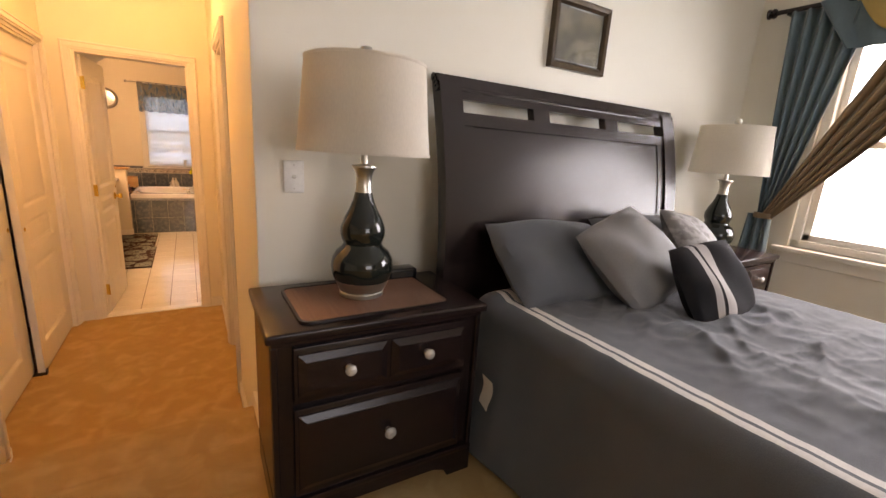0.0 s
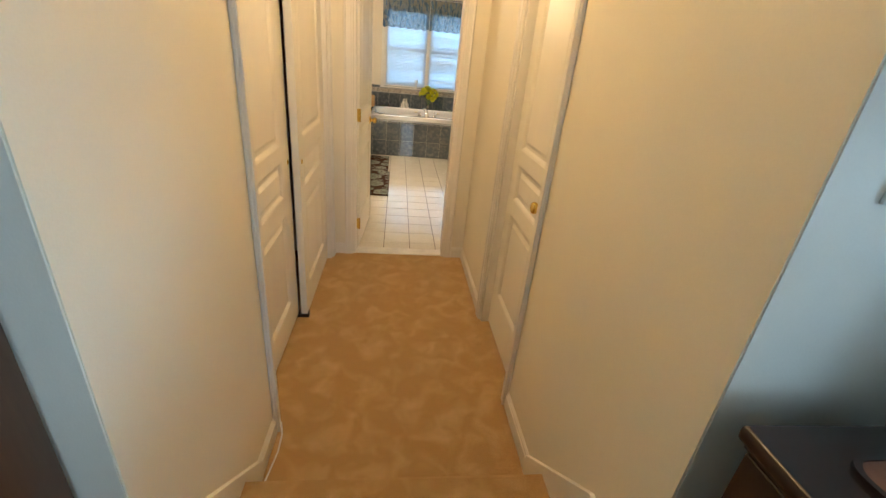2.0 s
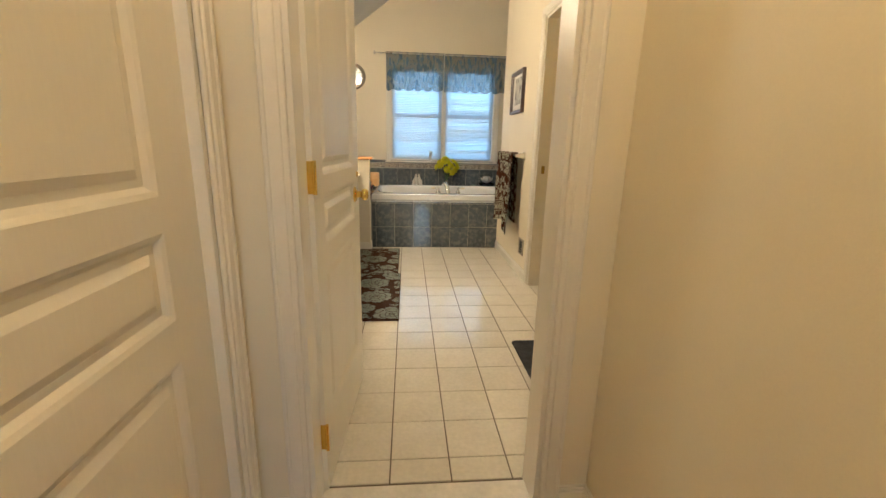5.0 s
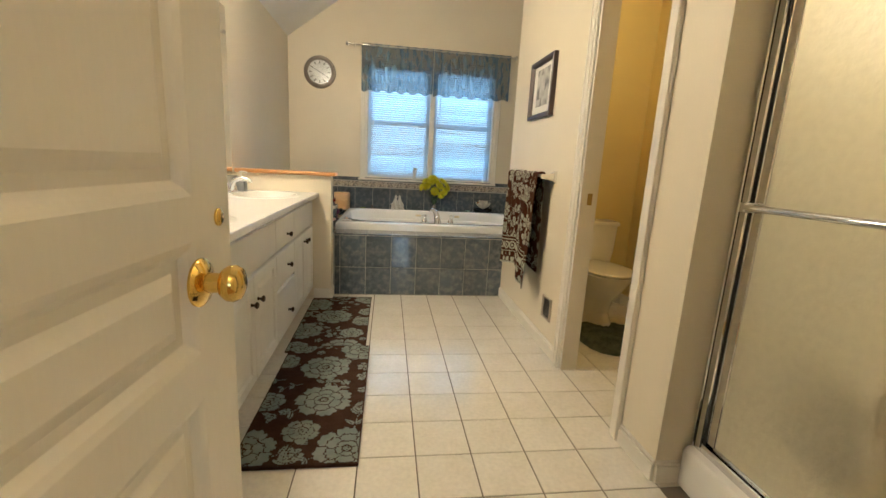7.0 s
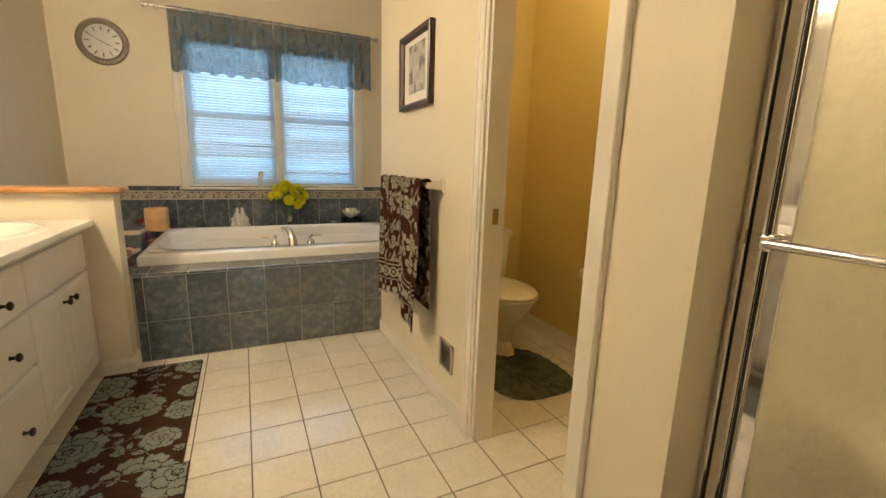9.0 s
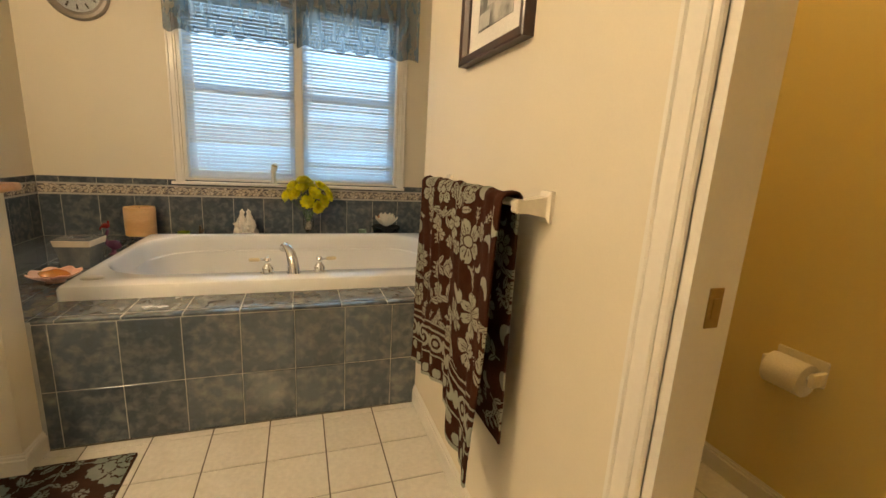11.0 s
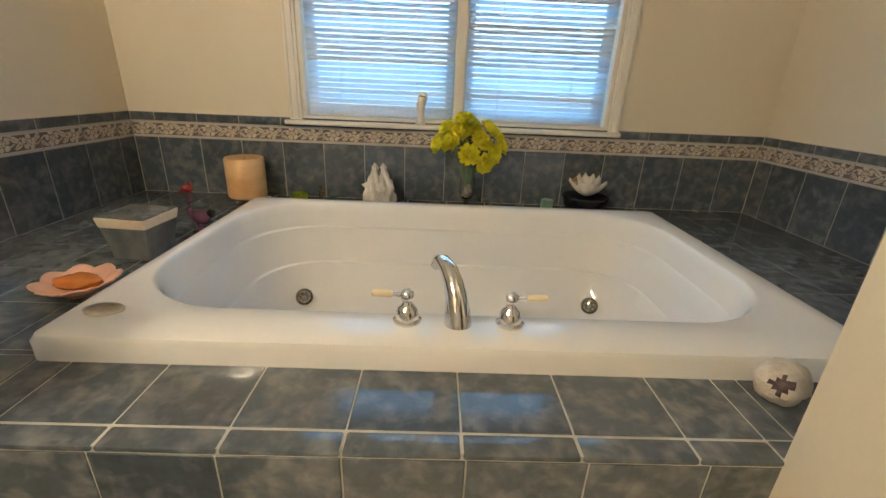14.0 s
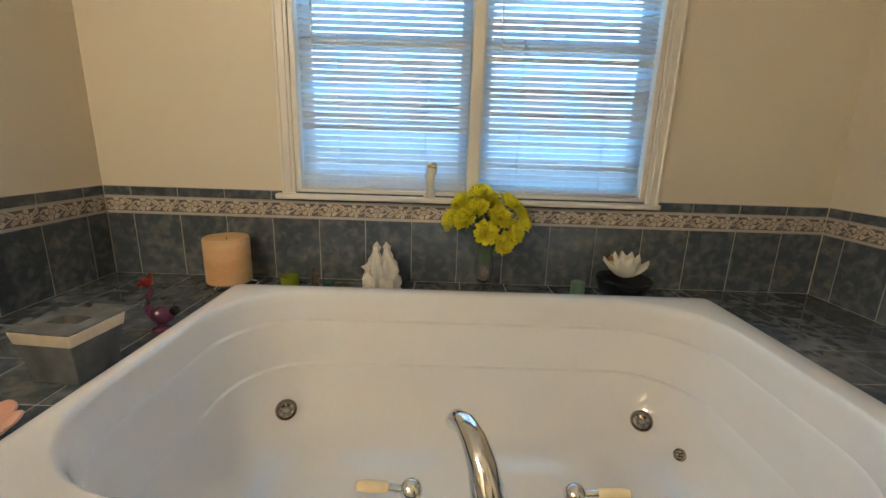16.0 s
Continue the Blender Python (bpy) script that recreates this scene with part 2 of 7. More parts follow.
def mesh_of(name, bm, material, smooth=True):
    bmesh.ops.recalc_face_normals(bm, faces=bm.faces)
    me = bpy.data.meshes.new(name)
    bm.to_mesh(me)
    bm.free()
    for mt in material if isinstance(material, (list, tuple)) else [material]:
        me.materials.append(mt)
    if smooth:
        for p in me.polygons:
            p.use_smooth = True
        me.set_sharp_from_angle(angle=radians(35))
    return me


def part(name, bm, material, parent=None, label="", smooth=True):
    ob = new(name, mesh_of(name, bm, material, smooth))
    if parent:
        ob.parent = parent
    if label:
        tagged(ob, label)
    return ob


def setting(name, bm, material, label="", smooth=False):
    return tagged(part(name, bm, material, None, "", smooth), label or name.replace("_", " "), name.split("_")[0], kind="structure")


def thing(name, label, category, m=None, group=""):
    ob = new(name)
    ob.empty_display_size = 0.05
    ob.matrix_basis = m or Matrix.Identity(4)
    return tagged(ob, label, category, group)


def solid(name, bm, material, label, category, m=None, group=""):
    ob = part(name, bm, material)
    if m:
        ob.matrix_basis = m
    return tagged(ob, label, category, group)


def piece(name, me, parent, x, y, z, m=None):
    ob = new(name, me)
    ob.parent = parent
    ob.matrix_basis = m if m else Matrix.Translation((x, y, z))
    return ob


# ---- large structure ----
BF = 0.35  # the bedroom floor, two steps above the hall


def wall(name, axis, lo, hi, a0, a1, z0, z1, holes, material, label):
    """A wall slab from lo to hi along axis, from a0 to a1 along the other, with holes (a, a, z, z) right through it."""
    bm = bmesh.new()

    def slab(p, q, r, s):
        if q - p > 1e-4 and s - r > 1e-4:
            if axis == "x":
                boxm(bm, lo, hi, p, q, r, s)
            else:
                boxm(bm, p, q, lo, hi, r, s)
    at = a0
    for h0, h1, g0, g1 in sorted(holes):
        slab(at, h0, z0, z1)
        slab(h0, h1, z0, g0)
        slab(h0, h1, g1, z1)
        at = h1
    slab(at, a1, z0, z1)
    return setting(name, bm, material, label)


def casing(name, axis, face, out, a0, a1, top, sill=False, wide=0.062, bottom=0.0):
    """Moulded casing round an opening, on the wall face at face, standing out towards out (+1 or -1)."""
    bm = bmesh.new()
    for depth, i, o in ((0.012, 0.0, wide), (0.018, 0.014, wide - 0.010), (0.022, wide - 0.016, wide - 0.003)):
        for p, q, r, s in ((a0 - o, a0 - i, bottom, top + i), (a1 + i, a1 + o, bottom, top + i), (a0 - o, a1 + o, top + i, top + o)):
            if axis == "x":
                boxm(bm, face, face + out * depth, p, q, r, s, 0.003, 1)
            else:
                boxm(bm, p, q, face, face + out * depth, r, s, 0.003, 1)
    return setting(name, bm, TRIM, "white painted moulded door casing")


def jamb(name, axis, d0, d1, a0, a1, top, t=0.018):
    bm = bmesh.new()
    for p, q, r, s in ((a0 - 0.002, a0 + t, 0, top - t), (a1 - t, a1 + 0.002, 0, top - t), (a0 - 0.002, a1 + 0.002, top - t, top + 0.002)):
        if axis == "x":
            boxm(bm, d0, d1, p, q, r, s)
        else:
            boxm(bm, p, q, d0, d1, r, s)
    return setting(name, bm, TRIM, "white painted door jamb")


def baseboard(runs, z=0.0):
    """White baseboard along (axis, face, out, from, to) runs."""
    bm = bmesh.new()
    for axis, face, out, p, q in runs:
        for d, r, s in ((0.013, 0, 0.066), (0.009, 0.066, 0.078), (0.005, 0.078, 0.086)):
            if axis == "x":
                boxm(bm, face, face + out * d, p, q, z + r, z + s, 0.002, 1)
            else:
                boxm(bm, p, q, face, face + out * d, z + r, z + s, 0.002, 1)
    return setting("baseboard", bm, TRIM, "white painted wooden baseboard")


# floors
bm = box(-3.2, 3.75, -3.3, 2.16, BF - 0.2, BF)
boxm(bm, -0.42, 0.60, 2.16, 2.40, BF - 0.2, BF - 0.001, 0.012, 3)
setting("floor_bedroom", bm, CARPET, "tan cut-pile carpet on the bedroom floor")
bm = box(-0.42, 0.60, 2.36, 2.625, -0.02, 0.175, 0.014, 3)
setting("floor_step", bm, CARPET, "tan carpeted step down into the hall")
setting("floor_hall", box(-1.05, 1.0, 2.60, 4.70, -0.10, 0.0), CARPET, "tan cut-pile carpet with trodden marks")
setting("floor_threshold", box(-0.262, 0.442, 4.695, 4.80, -0.05, 0.008, 0.003), MARBLE, "white marble door threshold")
bath_floor = setting("floor_bath", box(-1.2, 2.2, 4.70, 9.95, -0.10, -0.004), GROUT, "white square ceramic floor tiles with dark grout")

# bedroom
HI = 2.80
wall("wall_bedroom_north", "y", 2.155, 2.275, 0.60, 3.87, 0, HI, [], WALL_BED, "pale painted bedroom wall behind the bed")
wall("wall_bedroom_north_left", "y", 2.20, 2.32, -3.32, -0.42, 0, HI, [], WALL_BED, "pale painted bedroom wall beside the hall")
wall("wall_bedroom_east", "x", 3.75, 3.90, -3.42, 2.155, 0, HI, [(-0.1, 1.70, 1.05, 2.42)], WALL_BED, "pale painted bedroom window wall")
wall("wall_bedroom_west", "x", -3.32, -3.20, -3.42, 2.20, 0, HI, [], WALL_BED, "pale painted bedroom wall")
wall("wall_bedroom_south", "y", -3.42, -3.30, -3.20, 3.75, 0, HI, [(0.2, 2.2, 1.05, 2.42)], WALL_BED, "pale painted bedroom wall with a window")
setting("ceiling_bedroom", box(-3.32, 3.90, -3.42, 2.32, HI, HI + 0.1), CEIL, "white bedroom ceiling")

# hall
wall("wall_hall_east", "x", 0.597, 0.70, 2.158, 4.69, 0, HI, [(3.165, 3.81, 0, 2.035)], WALL, "cream painted hall wall with a door")
wall("wall_hall_west", "x", -0.56, -0.417, 2.203, 4.69, 0, HI, [(3.02, 4.60, 0, 2.05)], WALL, "cream painted hall wall with a closet")
wall("wall_hall_north", "y", 4.69, 4.75, -0.56, 0.70, 0, HI, [(-0.262, 0.442, 0, 2.045)], WALL, "cream painted wall round the bathroom door")
setting("ceiling_hall", box(-1.2, 1.1, 2.32, 4.75, HI, HI + 0.1), CEIL, "white hall ceiling")
wall("wall_closet_back", "x", -1.17, -1.05, 2.9, 4.75, 0, HI, [], WALL, "closet back wall")
# Unseen side walls, added to stop sky light leaking past the closet and cupboard doors.
wall("wall_closet_south", "y", 2.84, 2.90, -1.17, -0.56, 0, HI, [], WALL, "unseen closet side wall, added to keep sky light out")
wall("wall_closet_north", "y", 4.69, 4.75, -1.17, -0.56, 0, HI, [], WALL, "unseen closet side wall, added to keep sky light out")
wall("wall_linen_south", "y", 2.84, 2.90, 0.70, 1.10, 0, HI, [], WALL, "unseen cupboard side wall, added to keep sky light out")
wall("wall_linen_north", "y", 4.69, 4.75, 0.70, 1.10, 0, HI, [], WALL, "unseen cupboard side wall, added to keep sky light out")
wall("wall_linen_back", "x", 1.0, 1.10, 2.9, 4.75, 0, HI, [], WALL, "cupboard back wall")

# bathroom
TOP = 3.45
wall("wall_bath_south", "y", 4.75, 4.81, -0.60, 2.2, 0, TOP, [(-0.262, 0.442, 0, 2.045)], WALL_BATH, "ivory bathroom wall round the entry door")
wall("wall_bath_west_stub", "x", -0.56, -0.43, 4.81, 6.125, 0, 2.75, [], WALL_BATH, "ivory wall beside the open door")
wall("wall_bath_vanity_return", "y", 6.005, 6.125, -1.165, -0.56, 0, 2.55, [], WALL_BATH, "ivory wall at the end of the vanity")
wall("wall_bath_west", "x", -1.165, -1.045, 6.125, 9.80, 0, 2.42, [], WALL_BATH, "ivory bathroom wall behind the vanity")
WX0, WX1, WZ0, WZ1 = -0.215, 1.265, 0.885, 2.135
wall("wall_bath_north", "y", 9.80, 9.95, -1.165, 2.18, 0, TOP, [(WX0, WX1, WZ0, WZ1)], WALL_BATH, "ivory bathroom window wall")
wall("wall_bath_east", "x", 1.03, 1.075, 6.03, 8.195, 0, TOP, [(6.315, 6.885, 0, 2.045)], WALL_BATH, "ivory wall with the towel bar and toilet doorway")
wall("wall_toilet_west", "x", 1.075, 1.12, 6.15, 8.05, 0, 2.5, [(6.315, 6.885, 0, 2.045)], WALL_WC, "mustard toilet room wall")
wall("wall_toilet_north", "y", 8.05, 8.12, 1.075, 2.06, 0, 2.5, [], WALL_WC, "mustard toilet room wall behind the toilet")
wall("wall_toilet_south", "y", 6.09, 6.15, 1.075, 2.06, 0, 2.5, [], WALL_WC, "mustard toilet room wall")
wall("wall_toilet_east", "x", 2.06, 2.12, 6.15, 8.05, 0, 2.5, [], WALL_WC, "mustard toilet room wall with the paper holder")
wall("wall_alcove_south", "y", 8.12, 8.195, 1.075, 2.06, 0, TOP, [], WALL_BATH, "ivory wall at the end of the tub alcove")
wall("wall_alcove_east", "x", 2.06, 2.18, 8.12, 9.80, 0, TOP, [], WALL_BATH, "ivory wall beside the tub")
wall("wall_shower_north", "y", 6.03, 6.09, 1.075, 2.18, 0, TOP, [], WALL_BATH, "ivory wall at the end of the shower")
wall("wall_shower_east", "x", 2.12, 2.18, 4.81, 6.15, 0, TOP, [], WALL_BATH, "shower outer wall")
wall("wall_shower_head", "x", 1.13, 1.25, 4.81, 6.03, 1.95, TOP, [], WALL_BATH, "ivory wall above the shower door")
setting("ceiling_toilet", box(1.075, 2.12, 6.09, 8.12, 2.5, 2.56), CEIL, "toilet room ceiling")


def vault():
    prof = [(-1.30, 2.14), (0.25, 3.30), (2.18, 3.30), (2.18, 3.42), (0.21, 3.42), (-1.37, 2.24)]
    bm = bmesh.new()
    a = [bm.verts.new((x, 4.75, z)) for x, z in prof]
    b = [bm.verts.new((x, 9.95, z)) for x, z in prof]
    for i in range(len(prof)):
        j = (i + 1) % len(prof)
        bm.faces.new((a[i], a[j], b[j], b[i]))
    bm.faces.new(a)
    bm.faces.new(b[::-1])
    return bm


setting("ceiling_bath", vault(), CEIL, "white vaulted bathroom ceiling")

# half wall between vanity and tub
setting("wall_half", box(-1.045, -0.372, 8.065, 8.185, 0, 0.955), WALL_BATH, "ivory half wall between vanity and tub")
solid("half_wall_cap", box(-1.045, -0.335, 8.035, 8.215, 0.955, 0.982, 0.008, 3), OAK, "honey oak cap board on the half wall", "wooden cap")

# trim
casing("trim_bath_door", "y", 4.69, -1, -0.262, 0.442, 2.045)
casing("trim_bath_door_inside", "y", 4.81, 1, -0.262, 0.442, 2.045)
jamb("trim_bath_jamb", "y", 4.69, 4.81, -0.262, 0.442, 2.045, 0.014)
casing("trim_linen_door", "x", 0.597, -1, 3.165, 3.81, 2.035)
jamb("trim_linen_jamb", "x", 0.597, 0.70, 3.165, 3.81, 2.035)
casing("trim_closet", "x", -0.417, 1, 3.02, 4.60, 2.05, wide=0.058)
jamb("trim_closet_jamb", "x", -0.56, -0.417, 3.02, 4.60, 2.05)
casing("trim_toilet_door", "x", 1.03, -1, 6.315, 6.885, 2.045)
jamb("trim_toilet_jamb", "x", 1.03, 1.12, 6.315, 6.885, 2.045)
baseboard([("x", 0.597, -1, 2.765, 3.102), ("x", 0.597, -1, 3.873, 4.69), ("x", -0.417, 1, 2.765, 2.962), ("y", 4.69, -1, -0.417, -0.325), ("y", 4.69, -1, 0.505, 0.597)])
baseboard([("x", -0.43, 1, 4.88, 6.125), ("y", 4.81, 1, 0.505, 1.12), ("x", 1.03, -1, 6.948, 8.19), ("x", 1.03, -1, 6.03, 6.252), ("y", 6.03, -1, 1.03, 1.125),
           ("x", -0.372, 1, 8.06, 8.185), ("y", 8.065, -1, -0.50, -0.36), ("x", 2.06, -1, 6.15, 8.05), ("y", 8.05, -1, 1.12, 2.06), ("x", 1.12, 1, 6.95, 8.05)])
baseboard([("y", 2.155, -1, 0.62, 3.75), ("y", 2.20, -1, -3.2, -0.44), ("x", 3.75, -1, -3.3, 2.155)], BF)


def skirt(name, face, out):
    """The raked skirting that follows the two steps."""
    prof = [(2.17, BF), (2.17, BF + 0.085), (2.365, BF + 0.085), (2.765, 0.086), (2.765, 0.0), (2.625, 0.0), (2.625, 0.175), (2.40, 0.175), (2.40, BF)]
    bm = bmesh.new()
    a = [bm.verts.new((face, y, z)) for y, z in prof]
    b = [bm.verts.new((face + out * 0.014, y, z)) for y, z in prof]
    for i in range(len(prof)):
        j = (i + 1) % len(prof)
        bm.faces.new((a[i], a[j], b[j], b[i]))
    bm.faces.new(a)
    bm.faces.new(b[::-1])
    return setting(name, bm, TRIM, "white raked skirting board beside the steps")


skirt("trim_skirt_east", 0.597, -1)
skirt("trim_skirt_west", -0.417, 1)

# ---- doors ----


def door(name, label, w, h, panels, m, thick=0.035, inset=(0.105, 0.105)):
    """A moulded panel door: local x across it, y through it, z up. Panels are (z, z) pairs."""
    root = thing(name, label, "door", m)
    root["kind"] = "structure"
    bm = bmesh.new()
    t = thick / 2
    i0, i1 = inset[0], w - inset[1]
    boxm(bm, 0, i0, -t, t, 0, h)
    boxm(bm, i1, w, -t, t, 0, h)
    edges = [0.0] + [z for p in panels for z in p] + [h]
    for lo, hi in zip(edges[0::2], edges[1::2]):
        boxm(bm, i0, i1, -t, t, lo, hi)
    part("slab", bm, DOORP, root, smooth=False)
    for z0, z1 in panels:
        bm = bmesh.new()
        rings = []
        for d, y in ((0.0, t), (0.010, t - 0.004), (0.020, t - 0.013), (0.034, t - 0.013), (0.052, t - 0.004)):
            for s in (1, -1):
                rings.append((s, [bm.verts.new((x, s * y, z)) for x, z in ((i0 + d, z0 + d), (i1 - d, z0 + d), (i1 - d, z1 - d), (i0 + d, z1 - d))]))
        for s in (1, -1):
            loops = [r for q, r in rings if q == s]
            for a, b in zip(loops, loops[1:]):
                for i in range(4):
                    bm.faces.new((a[i], a[(i + 1) % 4], b[(i + 1) % 4], b[i]))
            bm.faces.new(loops[-1])
        part("panel", bm, DOORP, root, smooth=False)
    return root


def door_knob(parent, x, z, side, t=0.0175):
    """A round brass knob on its rose, on the side (+1 or -1) of a door."""
    rose = lathe([(0.033, 0.0), (0.033, 0.003), (0.028, 0.007), (0.014, 0.011), (0.013, 0.030)], 28)
    ball = lathe([(0.013, 0.028), (0.020, 0.031), (0.0245, 0.038), (0.0250, 0.046), (0.021, 0.053), (0.012, 0.057), (0.0, 0.058)], 28)
    knob = join(rose, ball)
    knob.transform(pose(x, side * t, z, -90 * side, 0, 0))
    return part("door_knob", knob, BRASS, parent, "polished brass door knob")


def hinge(parent, x, y, z):
    bm = box(x - 0.003, x + 0.0005, y + 0.002, y + 0.036, z - 0.044, z + 0.044)
    b2 = lathe([(0.006, -0.046), (0.006, 0.046)], 12, Matrix.Translation((x - 0.003, y - 0.004, z)))
    return part("hinge", join(bm, b2), BRASS, parent, "brass hinge")


STD = [(0.238, 0.735), (0.812, 0.997), (1.068, 1.90)]
CLO = [(0.158, 0.665), (0.754, 0.936), (1.006, 1.88)]
BATHP = [(0.215, 0.742), (0.808, 0.962), (1.020, 1.90)]

ang = 86.5
bath_door = door("door_bath", "white panelled bathroom door standing open", 0.70, 2.02, BATHP, pose(-0.250, 4.792, 0.012, 0, 0, ang))
door_knob(bath_door, 0.602, 0.905, -1)
door_knob(bath_door, 0.602, 0.905, 1)
part("latch_plate", lathe([(0.013, 0), (0.013, 0.002), (0.010, 0.004), (0, 0.0045)], 18, pose(0.664, -0.0175, 0.985, 90, 0, 0)), BRASS, bath_door, "small round brass plate")
for hz in (0.20, 1.02, 1.82):
    hinge(bath_door, 0.0, -0.0185, hz)
linen_door = door("door_linen", "white panelled cupboard door, shut", 0.608, 2.005, STD, pose(0.66, 3.184, 0.012, 0, 0, 90), inset=(0.10, 0.10))
door_knob(linen_door, 0.056, 0.925, 1)


def finger_pull(parent, x, z, side, t=0.0175):
    bm = lathe([(0.013, 0), (0.013, 0.002), (0.010, 0.003), (0.009, 0.0005), (0.0, 0.0005)], 20, pose(x, side * t, z, -90 * side, 0, 0))
    return part("finger_pull", bm, BRASS, parent, "round brass finger pull")


near = door("door_closet", "white panelled sliding closet door", 0.80, 2.00, CLO, pose(-0.515, 3.03, 0.015, 0, 0, 90), inset=(0.125, 0.150))
finger_pull(near, 0.762, 0.905, -1)
far = door("door_closet", "white panelled sliding closet door", 0.775, 2.00, CLO, pose(-0.462, 3.81, 0.015, 0, 0, 90), inset=(0.098, 0.140))
finger_pull(far, 0.05, 0.895, -1)
solid("floor_guide", join(box(-0.545, -0.435, 3.795, 3.825, 0.0, 0.012, 0.002), box(-0.492, -0.486, 3.795, 3.825, 0.01, 0.035), box(-0.440, -0.434, 3.795, 3.825, 0.0, 0.035)), BRONZE, "small brown sliding door floor guide", "door guide")
setting("trim_closet_track", box(-0.545, -0.43, 3.02, 4.60, 2.018, 2.05), TRIM, "white closet door track")

# ---- bathroom ----


def rounded(x0, x1, y0, y1, r, z, n=10):
    """The outline of a rounded rectangle."""
    pts = []
    for cx, cy, a in ((x1 - r, y1 - r, 0), (x0 + r, y1 - r, 90), (x0 + r, y0 + r, 180), (x1 - r, y0 + r, 270)):
        for i in range(n + 1):
            t = radians(a + 90 * i / n)
            pts.append((cx + r * math.cos(t), cy + r * math.sin(t), z))
    return pts


def loft(loops, cap_first=True, cap_last=True):
    bm = bmesh.new()
    rings = [[bm.verts.new(p) for p in lp] for lp in loops]
    for a, b in zip(rings, rings[1:]):
        n = len(a)
        for i in range(n):
            bm.faces.new((a[i], a[(i + 1) % n], b[(i + 1) % n], b[i]))
    if cap_first:
        bm.faces.new(rings[0][::-1])
    if cap_last:
        bm.faces.new(rings[-1])
    return bm


# tub
DECK = 0.505
loops = [rounded(-0.38, 1.44, 8.40, 9.54, 0.020, DECK - 0.02), rounded(-0.38, 1.44, 8.40, 9.54, 0.020, 0.548), rounded(-0.374, 1.434, 8.406, 9.534, 0.022, 0.560),
         rounded(-0.362, 1.422, 8.418, 9.522, 0.03, 0.565)]
for inset, z in ((0.0, 0.566), (0.006, 0.563), (0.014, 0.552), (0.020, 0.53), (0.032, 0.47), (0.040, 0.463), (0.056, 0.40), (0.078, 0.325), (0.086, 0.319), (0.105, 0.26), (0.140, 0.18), (0.19, 0.125), (0.26, 0.10), (0.34, 0.095)):
    loops.append(rounded(-0.336 + inset * 0.95, 1.352 - inset * 0.95, 8.530 + inset * 0.8, 9.478 - inset * 1.15, 0.29 - 0.6 * inset, z))
tub = thing("bathtub", "white acrylic drop-in whirlpool tub set in a tiled deck", "bathtub")
part("shell", loft(loops, False), TUB, tub)
setting("tub_bed", box(-0.30, 1.36, 8.48, 9.46, 0.0, 0.08), BLACK, "floor under the tub")


JETM = mat("aged_jet_metal", (0.50, 0.42, 0.30), 0.2, 1.0, color2=(0.30, 0.24, 0.16), scale=40, fine=120)


def jet(m, r=0.036):
    ob = part("water_jet", lathe([(r, 0), (r, 0.006), (r * 0.86, 0.012), (r * 0.78, 0.003), (r * 0.5, 0.003), (r * 0.46, 0.016), (r * 0.25, 0.018), (r * 0.2, 0.010), (0, 0.010)], 24), JETM, tub, "aged metal whirlpool jet")
    ob.matrix_basis = m
    star = bmesh.new()
    for k in range(6):
        b = box(-0.003, 0.003, 0.0, r * 0.62, 0.004, 0.014, 0.001, 1)
        b.transform(pose(0, 0, 0, 0, 0, 60 * k))
        star = join(star, b)
    part("jet_vane", star, NICKEL, ob)


jet(pose(-0.105, 9.268, 0.205, 74, 0, 28))
jet(pose(1.115, 9.268, 0.205, 74, 0, -28))
jet(pose(1.178, 9.13, 0.185, 70, 0, -72), 0.019)
part("air_control", lathe([(0.034, 0), (0.034, 0.005), (0.028, 0.009), (0, 0.009)], 28, Matrix.Translation((-0.293, 8.505, 0.565)) @ Matrix.Diagonal((1.25, 0.8, 1, 1))), NICKEL, tub, "oval metal air control")

faucet = thing("tub_faucet", "chrome arched tub spout on the tub rim", "faucet", pose(0.495, 8.495, 0.565, 0, 0, 22) @ Matrix.Diagonal((0.92, 1, 0.84, 1)))
part("spout", tube([(0, 0, 0), (0, 0.004, 0.03), (0, 0.014, 0.07), (0, 0.034, 0.105), (0, 0.064, 0.128), (0, 0.095, 0.134), (0, 0.122, 0.124), (0, 0.138, 0.104)], 0.024, 24, (1.42, 1.30, 1.14, 1.0, 0.90, 0.82, 0.74, 0.68)), CHROME, faucet)
IVORY = mat("ivory_porcelain_lever", (0.80, 0.68, 0.45), 0.15, scale=6, fine=60)


def tap(x, side):
    root = thing("tub_tap", "chrome tub tap with an ivory lever handle", "tap", pose(x, 8.502, 0.565), "taps on the tub rim")
    part("escutcheon", lathe([(0.032, 0), (0.032, 0.005), (0.026, 0.010), (0.025, 0.024), (0.020, 0.034), (0.013, 0.040), (0.010, 0.050), (0.015, 0.056), (0.0165, 0.064), (0.013, 0.073), (0.006, 0.078), (0, 0.079)], 28), CHROME, root)
    lever = tube([(0.010 * side, 0, 0.064), (0.030 * side, 0, 0.066), (0.034 * side, 0, 0.066)], 0.0055, 12)
    part("lever_arm", lever, CHROME, root)
    part("lever_grip", tube([(0.032 * side, 0, 0.066), (0.036 * side, 0, 0.066), (0.060 * side, 0, 0.067), (0.076 * side, 0, 0.067), (0.079 * side, 0, 0.067)], 0.0085, 14, (0.7, 0.95, 1, 0.85, 0.5)), IVORY, root, "ivory porcelain lever")
    return root


tap(0.381, -1)
tap(0.613, 1)

